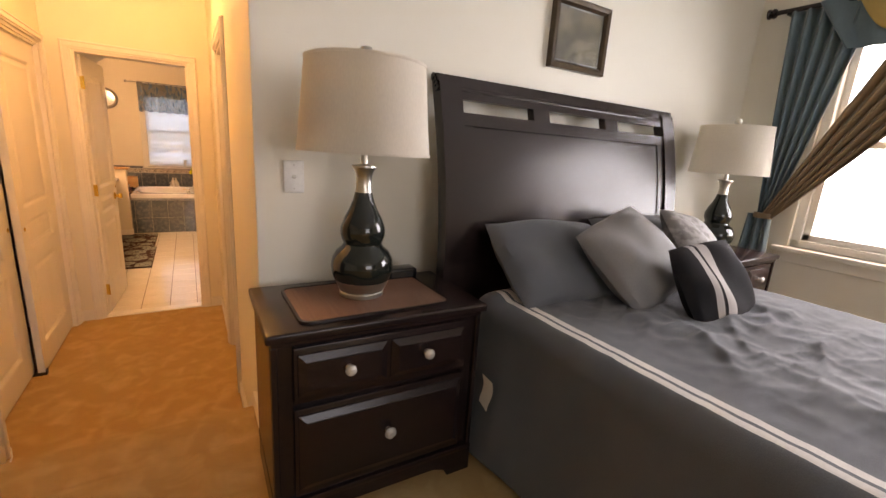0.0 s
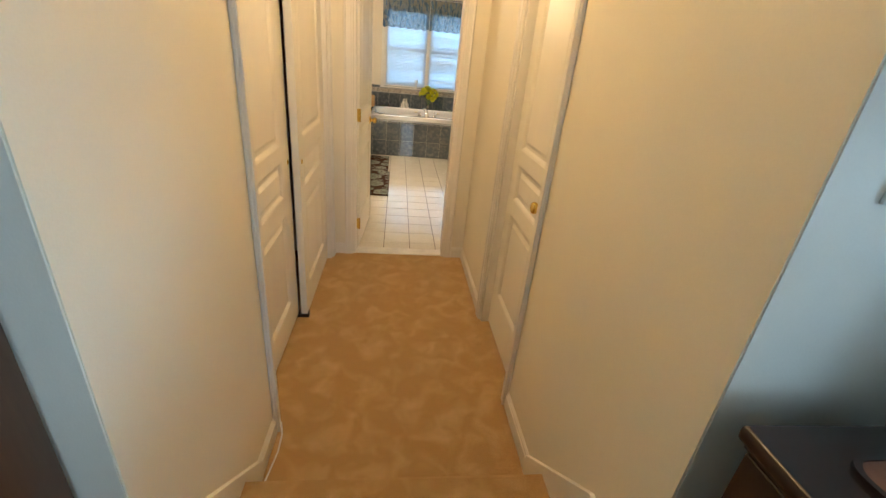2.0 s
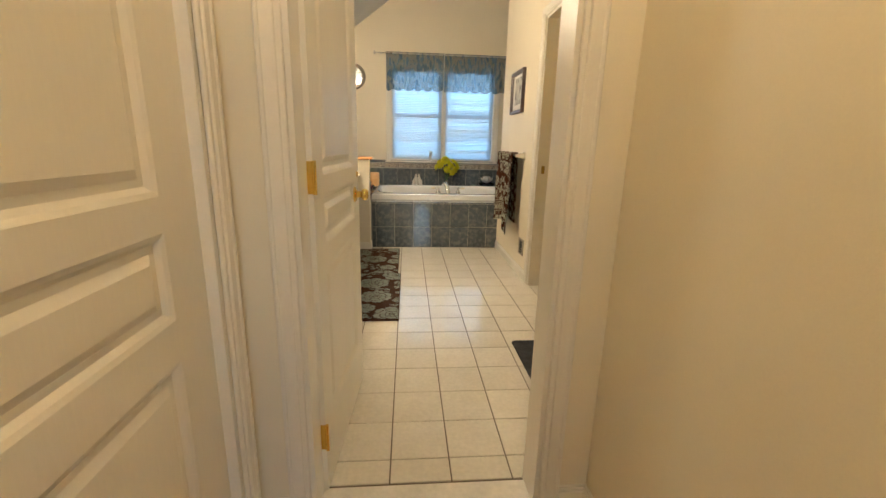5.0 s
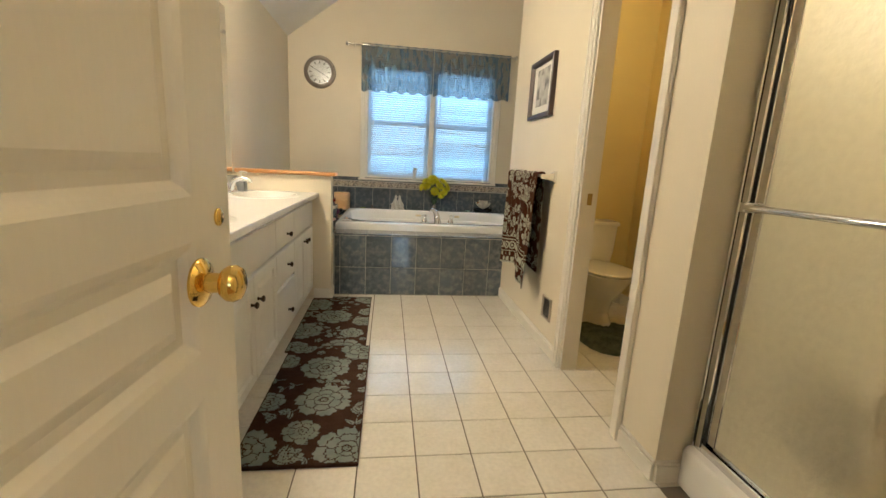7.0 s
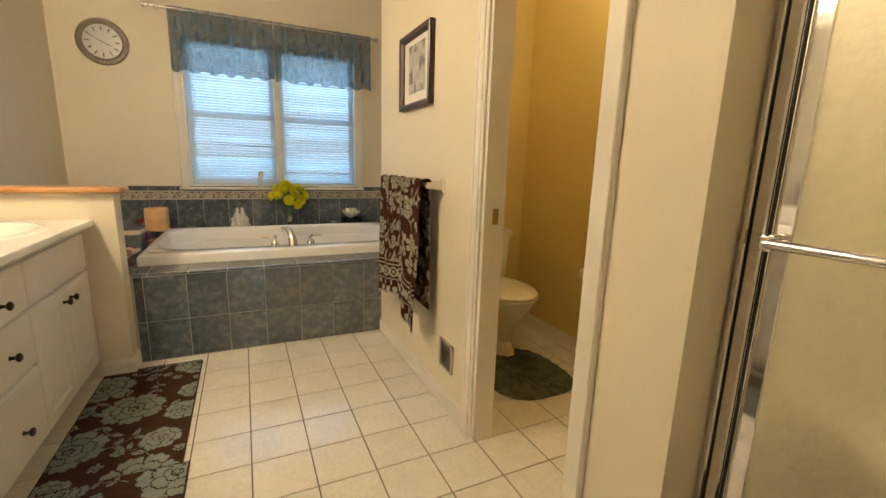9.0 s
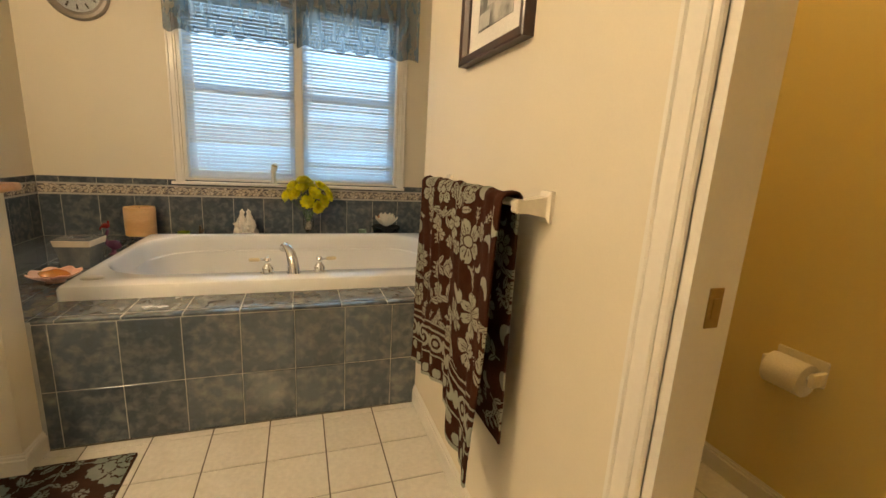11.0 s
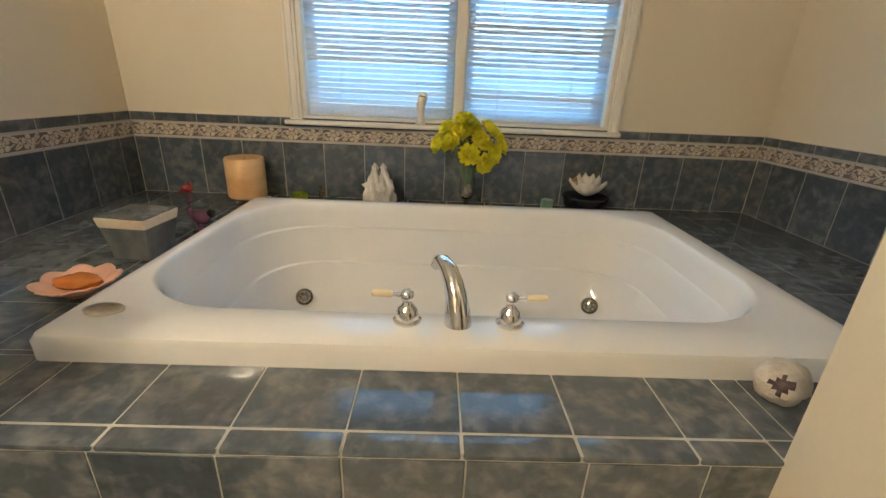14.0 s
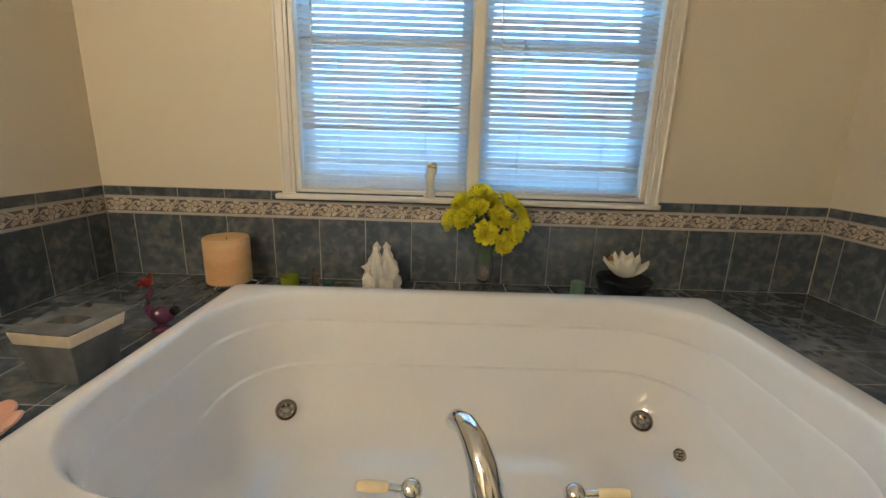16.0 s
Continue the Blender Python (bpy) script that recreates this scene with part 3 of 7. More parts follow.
# tub platform, deck and wall tiles
platform = setting("tub_platform", join(box(-1.045, -0.36, 8.187, 9.80, 0, DECK - 0.0018), box(1.42, 2.06, 8.197, 9.80, 0, DECK - 0.0018), box(-0.372, 1.03, 8.1925, 8.43, 0, DECK - 0.0018), box(-0.36, 1.42, 9.50, 9.80, 0, DECK - 0.0018), box(1.03, 1.42, 8.1925, 8.43, 0, DECK - 0.0018)), BGROUT, "blue-grey tiled tub platform with pale grout")
P = 0.2
G = 0.0018


def tile_mesh(w, d, t=0.008, bevel=0.0012, material=None, name="tile"):
    return mesh_of(name, box(-w / 2 + G, w / 2 - G, -d / 2 + G, d / 2 - G, -t, 0, bevel, 1), material or BTILE, False)


meshes = {}


def lay(parent, x0, x1, y0, y1, m, name="tile", material=None):
    """One tile over the rectangle given in the plane of m (local z is the face)."""
    w, d = round(x1 - x0, 4), round(y1 - y0, 4)
    if w < 0.012 or d < 0.012:
        return
    key = (w, d, (material or BTILE).name)
    if key not in meshes:
        meshes[key] = tile_mesh(w, d, 0.008, 0.0012, material)
    spin = 0 if abs(w - d) > 1e-4 or w < 0.15 else random.choice((0, 90, 180, 270))
    ob = piece(name, meshes[key], parent, 0, 0, 0, m @ pose((x0 + x1) / 2, (y0 + y1) / 2, 0, 0, 0, spin))
    return ob


def cuts(a, b, anchor, pitch):
    k = math.floor((a - anchor) / pitch)
    out = [a]
    while True:
        k += 1
        v = anchor + k * pitch
        if v >= b - 1e-6:
            break
        if v > a + 1e-6:
            out.append(v)
    return out + [b]


JX = 0.2955
front = pose(0, 8.190, 0, 90, 0, 0)
xs = cuts(-0.372, 1.03, JX, 0.2045)
for a, b in zip(xs, xs[1:]):
    for z0, z1 in ((0.0, 0.230), (0.230, 0.491)):
        lay(platform, a, b, z0, z1, front)
# bullnose along the edge
bull = mesh_of("edge_tile", box(-P / 2 + G, P / 2 - G, -0.024, 0.024 - G, -0.012, 0.0, 0.005, 2), BTILE)
xs = cuts(-0.372, 1.03, JX, 0.1975)
for a, b in zip(xs, xs[1:]):
    ob = piece("edge_tile", bull, platform, 0, 0, 0, pose((a + b) / 2, 8.212, DECK) @ Matrix.Diagonal(((b - a) / P, 1, 1, 1)))
flat = pose(0, 0, DECK)
for x0, x1, y0, y1 in ((-0.372, 1.03, 8.237, 8.42), (-1.045, -0.372, 8.187, 8.42), (1.03, 2.06, 8.197, 8.42), (-1.045, -0.372, 8.42, 9.80), (1.432, 2.06, 8.42, 9.80), (-0.372, 1.432, 9.53, 9.80)):
    xs, ys = cuts(x0, x1, JX, 0.1975), cuts(y0, y1, 8.237 + 0.2, 0.2)
    for a, b in zip(xs, xs[1:]):
        for c, d in zip(ys, ys[1:]):
            lay(platform, a, b, c, d, flat)


def motif_flower(u, v, cx, cy, r, n, turn):
    """Where (u, v) lies in a flower of n petals: 1 petal, 0 gap line, -1 outside."""
    du, dv = u - cx, v - cy
    rad = np.hypot(du, dv) / r
    th = np.arctan2(dv, du) + turn
    lobe = np.abs(np.cos(n * th / 2))
    edge = 0.62 + 0.38 * lobe ** 0.6
    inside = rad < edge
    line = ((lobe < 0.27) & (rad > 0.42)) | (np.abs(rad - 0.40 - 0.05 * np.cos(n * th)) < 0.045) | (np.abs(rad - 0.17) < 0.04)
    return np.where(inside, np.where(line, 0, 1), -1)


def motif_leaf(u, v, cx, cy, length, wide, turn):
    du, dv = u - cx, v - cy
    a = (du * math.cos(turn) + dv * math.sin(turn)) / length
    b = (-du * math.sin(turn) + dv * math.cos(turn)) / wide
    inside = (np.abs(b) < (1 - a * a) * 0.9) & (np.abs(a) < 1)
    vein = (np.abs(b) < 0.13) & (a < 0.7)
    return np.where(inside, np.where(vein, 0, 1), -1)


def band(parent, x0, x1, z0, z1, m, anchor, name="border_tile", pitch=0.2):
    xs = cuts(x0, x1, anchor, pitch)
    for a, b in zip(xs, xs[1:]):
        w = round(b - a, 4)
        if w < 0.012:
            continue
        key = ("border", w)
        if key not in meshes:
            nx, nz = max(int(w / 0.0035), 3), 20
            h = z1 - z0
            bm = grid(nx, nz, lambda u, v: (-w / 2 + G + u * (w - 2 * G), -h / 2 + v * h, 0))
            bm.faces.ensure_lookup_table()
            uu = np.array([f.calc_center_median().x + w / 2 for f in bm.faces])
            vv = np.array([f.calc_center_median().y + h / 2 for f in bm.faces])
            fig = np.zeros_like(uu, dtype=bool)
            for cx, cy, r in ((0.052, 0.036, 0.031), (0.152, 0.033, 0.028)):
                fl = motif_flower(uu, vv, cx, cy, r, 5, cx * 40)
                fig = np.where(fl >= 0, fl == 1, fig)
            for cx, cy, ll, t in ((0.098, 0.046, 0.028, -0.5), (0.110, 0.022, 0.022, 0.5), (0.188, 0.048, 0.022, 0.8), (0.012, 0.022, 0.022, -0.6)):
                lf = motif_leaf(uu, vv, cx, cy, ll, ll * 0.4, t)
                fig = np.where(lf >= 0, lf == 1, fig)
            fig |= (np.abs(vv - 0.036 - 0.012 * np.sin(uu * 62)) < 0.0025)
            edge = (vv < 0.006) | (vv > h - 0.006)
            for f, g, e in zip(bm.faces, fig, edge):
                f.material_index = 2 if e else (1 if g else 0)
            back = box(-w / 2 + G, w / 2 - G, -h / 2, h / 2, -0.008, -0.0005)
            bm = join(bm, back)
            meshes[key] = mesh_of("border_tile", bm, [BORDER_DARK, BORDER_LIGHT, BORDER_EDGE], False)
        piece(name, meshes[key], parent, 0, 0, 0, m @ pose((a + b) / 2, (z0 + z1) / 2, 0))


BORDER_DARK = mat("border_grey_glaze", (0.13, 0.11, 0.11), 0.2, color2=(0.17, 0.15, 0.145), scale=30, fine=120)
BORDER_LIGHT = mat("border_cream_glaze", (0.62, 0.56, 0.47), 0.2, color2=(0.50, 0.42, 0.32), scale=40, fine=120)
BORDER_EDGE = mat("border_edge_glaze", (0.52, 0.48, 0.43), 0.2, scale=30, fine=120)

for nm, m, x0, x1, anchor in (("wall_tiling_north", pose(0, 9.792, 0, 90, 0, 0), -1.037, 2.052, -0.723),
                              ("wall_tiling_west", pose(-1.037, 0, 0, 90, 0, 90), 8.187, 9.792, 9.69),
                              ("wall_tiling_east", pose(2.052, 0, 0, 90, 0, -90), -9.792, -8.197, -9.69)):
    back = setting(nm, box(x0, x1, DECK, 0.892, -0.0085, -0.0018), BGROUT, "blue-grey tiled splash wall with a floral border")
    me = back.data
    me.transform(Matrix.Identity(4))
    back.matrix_basis = Matrix.Identity(4)
    bm = box(x0, x1, DECK, 0.892, -0.0085, -0.0018)
    bm.transform(m)
    bm.to_mesh(me)
    bm.free()
    xs = cuts(x0, x1, anchor, 0.2)
    for a, b in zip(xs, xs[1:]):
        lay(back, a, b, DECK, 0.776, m)
        lay(back, a + 0.0, b, 0.851, 0.892, m)
    band(back, x0, x1, 0.780, 0.847, m, anchor)

# floor tiles
T = 0.2145
xs, ys = cuts(-0.60, 2.06, 0.395, T), cuts(4.815, 8.187, 7.502, T)
for a, b in zip(xs, xs[1:]):
    for c, d in zip(ys, ys[1:]):
        cx, cy = (a + b) / 2, (c + d) / 2
        if cx < -0.43 and cy < 6.1 or cx > 1.13 and cy < 6.1:
            continue
        lay(bath_floor, a + 0.0006, b - 0.0006, c + 0.0006, d - 0.0006, pose(0, 0, 0), "floor_tile", FTILE)

# window
window = thing("window_bath", "white double-hung window pair over the tub", "window")
window["kind"] = "structure"
bm = bmesh.new()
for p, q, r, s in ((WX0, WX0 + 0.022, WZ0, WZ1), (WX1 - 0.022, WX1, WZ0, WZ1), (WX0, WX1, WZ1 - 0.022, WZ1), (WX0, WX1, WZ0, WZ0 + 0.02), (0.508, 0.556, WZ0, WZ1)):
    boxm(bm, p, q, 9.795, 9.948, r, s, 0.003, 1)
part("window_frame", bm, TRIM, window)
for a, b in ((WX0 + 0.022, 0.508), (0.556, WX1 - 0.022)):
    for y, z0, z1 in ((9.915, 1.49, WZ1 - 0.022), (9.89, WZ0 + 0.02, 1.53)):
        bm = bmesh.new()
        for p, q, r, s in ((a, a + 0.04, z0, z1), (b - 0.04, b, z0, z1), (a, b, z0, z0 + 0.034), (a, b, z1 - 0.034, z1)):
            boxm(bm, p, q, y - 0.012, y + 0.012, r, s, 0.002, 1)
        sash = part("sash", bm, TRIM, window)
        pane = part("pane", box(a + 0.035, b - 0.035, y - 0.002, y + 0.002, z0 + 0.035, z1 - 0.035), PANE, sash)
        pane.visible_shadow = False
part("window_sill", box(WX0 - 0.078, WX1 + 0.058, 9.757, 9.84, 0.862, 0.884, 0.006, 3), TRIM, window)
casing("trim_bath_window", "y", 9.80, -1, WX0, WX1, WZ1, wide=0.058, bottom=0.884)


def blind(a, b):
    root = thing("window_blind", "white mini blind with tilted slats, let down", "blind", None, "blinds in the bath window")
    part("head_rail", box(a, b, 9.808, 9.838, WZ1 - 0.05, WZ1 - 0.024, 0.002, 1), BLIND, root)
    w = b - a - 0.008
    slat = bmesh.new()
    rows = []
    for k in range(5):
        s = (k / 4 - 0.5) * 0.025
        rows.append([slat.verts.new((x, s, 0.0022 * (1 - (s / 0.0125) ** 2))) for x in (-w / 2, w / 2)])
    for p, q in zip(rows, rows[1:]):
        slat.faces.new((p[0], p[1], q[1], q[0]))
    bmesh.ops.solidify(slat, geom=slat.faces[:], thickness=0.0005)
    slat.transform(pose(0, 0, 0, 60.5, 0, 0))
    me = mesh_of("slat", slat, BLIND)
    z = WZ0 + 0.045
    while z < WZ1 - 0.055:
        piece("slat", me, root, (a + b) / 2, 9.823, z, pose((a + b) / 2, 9.823 + random.uniform(-0.0003, 0.0003), z, random.uniform(-0.25, 0.25), random.uniform(-0.03, 0.03), 0))
        z += 0.0232
    part("bottom_rail", box(a + 0.004, b - 0.004, 9.813, 9.833, WZ0 + 0.021, WZ0 + 0.034, 0.002, 1), BLIND, root)
    for f in (0.23, 0.745):
        x = a + f * (b - a)
        for dy in (-0.0125, 0.0125):
            part("ladder_cord", tube([(x, 9.823 + dy, WZ0 + 0.03), (x, 9.823 + dy, WZ1 - 0.05)], 0.0011, 6), BLIND, root)
    part("tilt_wand", tube([(a + 0.06, 9.802, WZ1 - 0.05), (a + 0.063, 9.801, 1.45)], 0.003, 8), PLASTIC, root, "clear tilt wand")


blind(WX0 + 0.026, 0.505)
blind(0.559, WX1 - 0.026)


def sheer(name, color, alpha):
    m = mat(name, color, 0.9, color2=tuple(c * 0.6 for c in color), scale=26, fine=260, spec=0.1, contrast=(0.44, 0.56), stretch=(1, 1, 0.35))
    m.node_tree.nodes["Principled BSDF"].inputs["Alpha"].default_value = alpha
    return m


SHEER = sheer("blue_grey_sheer", (0.11, 0.19, 0.28), 0.66)
valance = thing("window_valance", "blue-grey sheer valance on a metal rod", "valance")
for a, b, ph in ((-0.265, 0.515, 0.0), (0.525, 1.385, 1.7)):
    n = 90
    part("curtain_panel", grid(n, 14, lambda u, v: (a + (b - a) * u, 9.735 + 0.014 * math.sin(u * (b - a) * 62 + ph + 0.6 * math.sin(9 * u)) * (0.5 + 0.6 * v), 2.315 - v * (0.485 + 0.012 * math.sin(u * 37 + ph)))), SHEER, valance, "gathered sheer panel")
part("rod", tube([(-0.40, 9.735, 2.295), (1.43, 9.735, 2.295)], 0.008, 12), NICKEL, valance, "brushed metal curtain rod")
for x, s in ((-0.40, -1), (1.43, 1)):
    part("finial", lathe([(0.009, 0), (0.020, 0.006), (0.023, 0.016), (0.020, 0.028), (0.010, 0.034), (0, 0.035)], 16, pose(x, 9.735, 2.295, 0, 90 * s, 0)), NICKEL, valance)
for x in (-0.34, 1.38):
    part("bracket", box(x - 0.006, x + 0.006, 9.735, 9.80, 2.283, 2.297, 0.002, 1), NICKEL, valance)

# clock
CLOCKF = mat("silver_clock_face", (0.48, 0.47, 0.45), 0.25, color2=(0.42, 0.41, 0.39), scale=5, fine=60)
CLOCKR = mat("taupe_clock_rim", (0.22, 0.185, 0.155), 0.35, color2=(0.28, 0.24, 0.20), scale=8, fine=70, metal=0.2)
clock = thing("wall_clock", "round taupe wall clock with a pale metal face", "clock", pose(-0.712, 9.80, 1.992, 90, 0, 0))
part("rim", lathe([(0.168, 0), (0.168, 0.018), (0.160, 0.030), (0.145, 0.033), (0.130, 0.026), (0.122, 0.016), (0.0, 0.0155)], 56), CLOCKR, clock)
part("face", lathe([(0.124, 0.016), (0.124, 0.0185), (0, 0.0185)], 56), CLOCKF, clock)
for k in range(12):
    b = box(-0.005, 0.005, 0.082, 0.112, 0.0186, 0.0200)
    b.transform(pose(0, 0, 0, 0, 0, 30 * k))
    part("numeral", b, BRONZE, clock)
for ln, w, deg in ((0.062, 0.0035, -118), (0.094, 0.0025, 62)):
    b = box(-w, w, -0.018, ln, 0.0205, 0.0220)
    b.transform(pose(0, 0, 0, 0, 0, deg))
    part("clock_hand", b, BLACK, clock)
pane = part("cover_glass", lathe([(0.128, 0.024), (0.128, 0.026), (0, 0.0265)], 40), PANE, clock)
pane.visible_shadow = False

# framed picture on the towel wall
FRAMEW = mat("dark_mahogany_frame", (0.035, 0.014, 0.011), 0.3, color2=(0.05, 0.02, 0.015), scale=9, fine=80)
PAPER = mat("white_mat_board", (0.76, 0.74, 0.70), 0.8, scale=4, fine=200)
PRINT = mat("grey_print", (0.12, 0.12, 0.12), 0.6, color2=(0.46, 0.45, 0.43), scale=11, fine=50, detail=6, contrast=(0.42, 0.58))
PRINTL = mat("pale_grey_print", (0.52, 0.51, 0.49), 0.6, color2=(0.36, 0.35, 0.34), scale=16, fine=50)


def framed(name, label, w, h, m, frame_w, mount, frame_mat, depth=0.028, plate=None):
    root = thing(name, label, "picture", m)
    bm = bmesh.new()
    rings = []
    for d, y in ((0.0, 0.0), (0.0, depth), (0.004, depth + 0.003), (frame_w * 0.7, depth), (frame_w, depth * 0.55), (frame_w, 0.004)):
        rings.append([(x, z, y) for x, z in ((-w / 2 + d, -h / 2 + d), (w / 2 - d, -h / 2 + d), (w / 2 - d, h / 2 - d), (-w / 2 + d, h / 2 - d))])
    part("frame", loft(rings, True, False), frame_mat, root, smooth=False)
    f = frame_w
    part("mat_board", box(-w / 2 + f, w / 2 - f, -h / 2 + f, h / 2 - f, 0.004, 0.008), PAPER if mount else PRINT, root)
    return root


bp = framed("framed_picture", "dark wood framed grey print with a white mount", 0.405, 0.365, pose(1.03, 7.57, 1.597, 90, 0, -90), 0.032, True, FRAMEW)
part("print", box(-0.105, 0.105, -0.105, 0.125, 0.008, 0.0095), PRINT, bp, "grey picture of a room")
part("print_highlight", box(-0.05, 0.035, -0.05, 0.085, 0.0095, 0.0105), PRINTL, bp)
part("print_highlight", box(-0.10, -0.03, -0.10, -0.06, 0.0095, 0.0105), PRINTL, bp)

# towel and bar
BARM = mat("ivory_ceramic", (0.78, 0.72, 0.60), 0.2, scale=5, fine=60)
bar = thing("towel_bar", "ivory ceramic towel bar on the wall", "towel bar")
part("bar", tube([(0.962, 7.235, 1.052), (0.962, 7.86, 1.052)], 0.009, 14), BARM, bar)
for y in (7.235, 7.86):
    part("bar_post", loft([[(1.03 + dx, y + sy * q, 1.047 + sz * w) for sy, sz in ((-1, -1), (1, -1), (1, 1), (-1, 1))] for dx, q, w in ((0.0, 0.022, 0.034), (-0.008, 0.021, 0.033), (-0.014, 0.015, 0.022), (-0.055, 0.011, 0.014), (-0.080, 0.012, 0.014), (-0.084, 0.009, 0.010))]), BARM, bar)


def print_blossom(u, v, out, cx, cy, r, n, turn):
    """A blossom of n broad notched petals with dark veins and a ringed centre."""
    du, dv = u - cx, v - cy
    rad, th = np.hypot(du, dv) / r, np.arctan2(dv, du) - turn
    seg = 2 * math.pi / n
    a = np.abs((th % seg) - seg / 2) / (seg / 2)
    inside = rad < 0.98 - 0.42 * a ** 2.4 - 0.10 * (a < 0.10)
    dark = ((a > 0.86) & (rad > 0.30)) | ((a < 0.07) & (rad > 0.34) & (rad < 0.74)) | (np.abs(rad - 0.27) < 0.035) | ((np.abs(a - 0.42) < 0.05) & (rad > 0.40) & (rad < 0.62))
    return np.where(inside, ~dark, out)


def print_paisley(u, v, out, cx, cy, size, turn, hand):
    """A curled teardrop."""
    for k in range(22):
        q = k / 21
        a = turn + hand * (0.2 + 2.5 * q)
        px, py = cx + math.cos(a) * size * 0.62 * (1 - 0.25 * q), cy + math.sin(a) * size * 0.62 * (1 - 0.25 * q)
        w = size * 0.26 * math.sin(math.pi * (0.12 + 0.86 * (1 - q))) ** 0.8
        out = out | (np.hypot(u - px, v - py) < w)
    return out


def print_spray(u, v, out, cx, cy, length, turn, bend, n):
    """A thin bent stem with leaves in pairs."""
    for k in range(30):
        q = k / 29
        a = turn + bend * q
        px, py = cx + math.cos(a) * length * q, cy + math.sin(a) * length * q
        out = out | (np.hypot(u - px, v - py) < 0.0022)
    for k in range(n):
        q = (k + 0.7) / n
        a = turn + bend * q
        px, py = cx + math.cos(a) * length * q, cy + math.sin(a) * length * q
        for side in (-1, 1):
            t = a + side * 0.85
            ll = length * 0.20
            lf = motif_leaf(u, v, px + math.cos(t) * ll, py + math.sin(t) * ll, ll, ll * 0.42, t)
            out = np.where(lf >= 0, lf == 1, out)
    return out


def towel_print(u, v, seed, width, height):
    """Blossoms, paisleys and leaf sprays, thrown without touching."""
    rnd = random.Random(seed)
    out = np.zeros_like(u, dtype=bool)
    spots = []
    for size, tries in ((0.056, 420), (0.040, 900), (0.026, 1400), (0.017, 1200)):
        for _ in range(tries):
            cx, cy = rnd.uniform(-0.02, width + 0.02), rnd.uniform(0, height)
            if all(math.hypot(cx - a, cy - b) > (size + q) * 0.90 for a, b, q in spots):
                spots.append((cx, cy, size))
    for k, (cx, cy, r) in enumerate(spots):
        t = rnd.uniform(0, 6.28)
        if r > 0.05 and k % 3 == 0:
            out = print_blossom(u, v, out, cx, cy, r * rnd.uniform(0.85, 1.1), rnd.choice((5, 6, 8)), t)
        elif r > 0.05 and k % 3 == 1:
            out = print_spray(u, v, out, cx - math.cos(t) * r, cy - math.sin(t) * r, r * 2.1, t, rnd.uniform(-0.9, 0.9), 4)
            out = print_blossom(u, v, out, cx + math.cos(t) * r * 0.5, cy + math.sin(t) * r * 0.5, r * 0.52, 6, t)
        elif r > 0.05:
            out = print_paisley(u, v, out, cx, cy, r, t, rnd.choice((-1, 1)))
        elif r > 0.024:
            kind = k % 3
            if kind == 0:
                out = print_paisley(u, v, out, cx, cy, r * 1.05, t, rnd.choice((-1, 1)))
            elif kind == 1:
                out = print_blossom(u, v, out, cx, cy, r * 0.95, rnd.choice((6, 7)), t)
            else:
                out = print_spray(u, v, out, cx - math.cos(t) * r, cy - math.sin(t) * r, r * 2.1, t, rnd.uniform(-0.8, 0.8), 4)
        else:
            out = print_spray(u, v, out, cx - math.cos(t) * r, cy - math.sin(t) * r, r * 2.0, t, rnd.uniform(-0.6, 0.6), 3)
    return out


def smooth_step(a, b, x):
    t = min(max((x - a) / (b - a), 0.0), 1.0)
    return t * t * (3 - 2 * t)


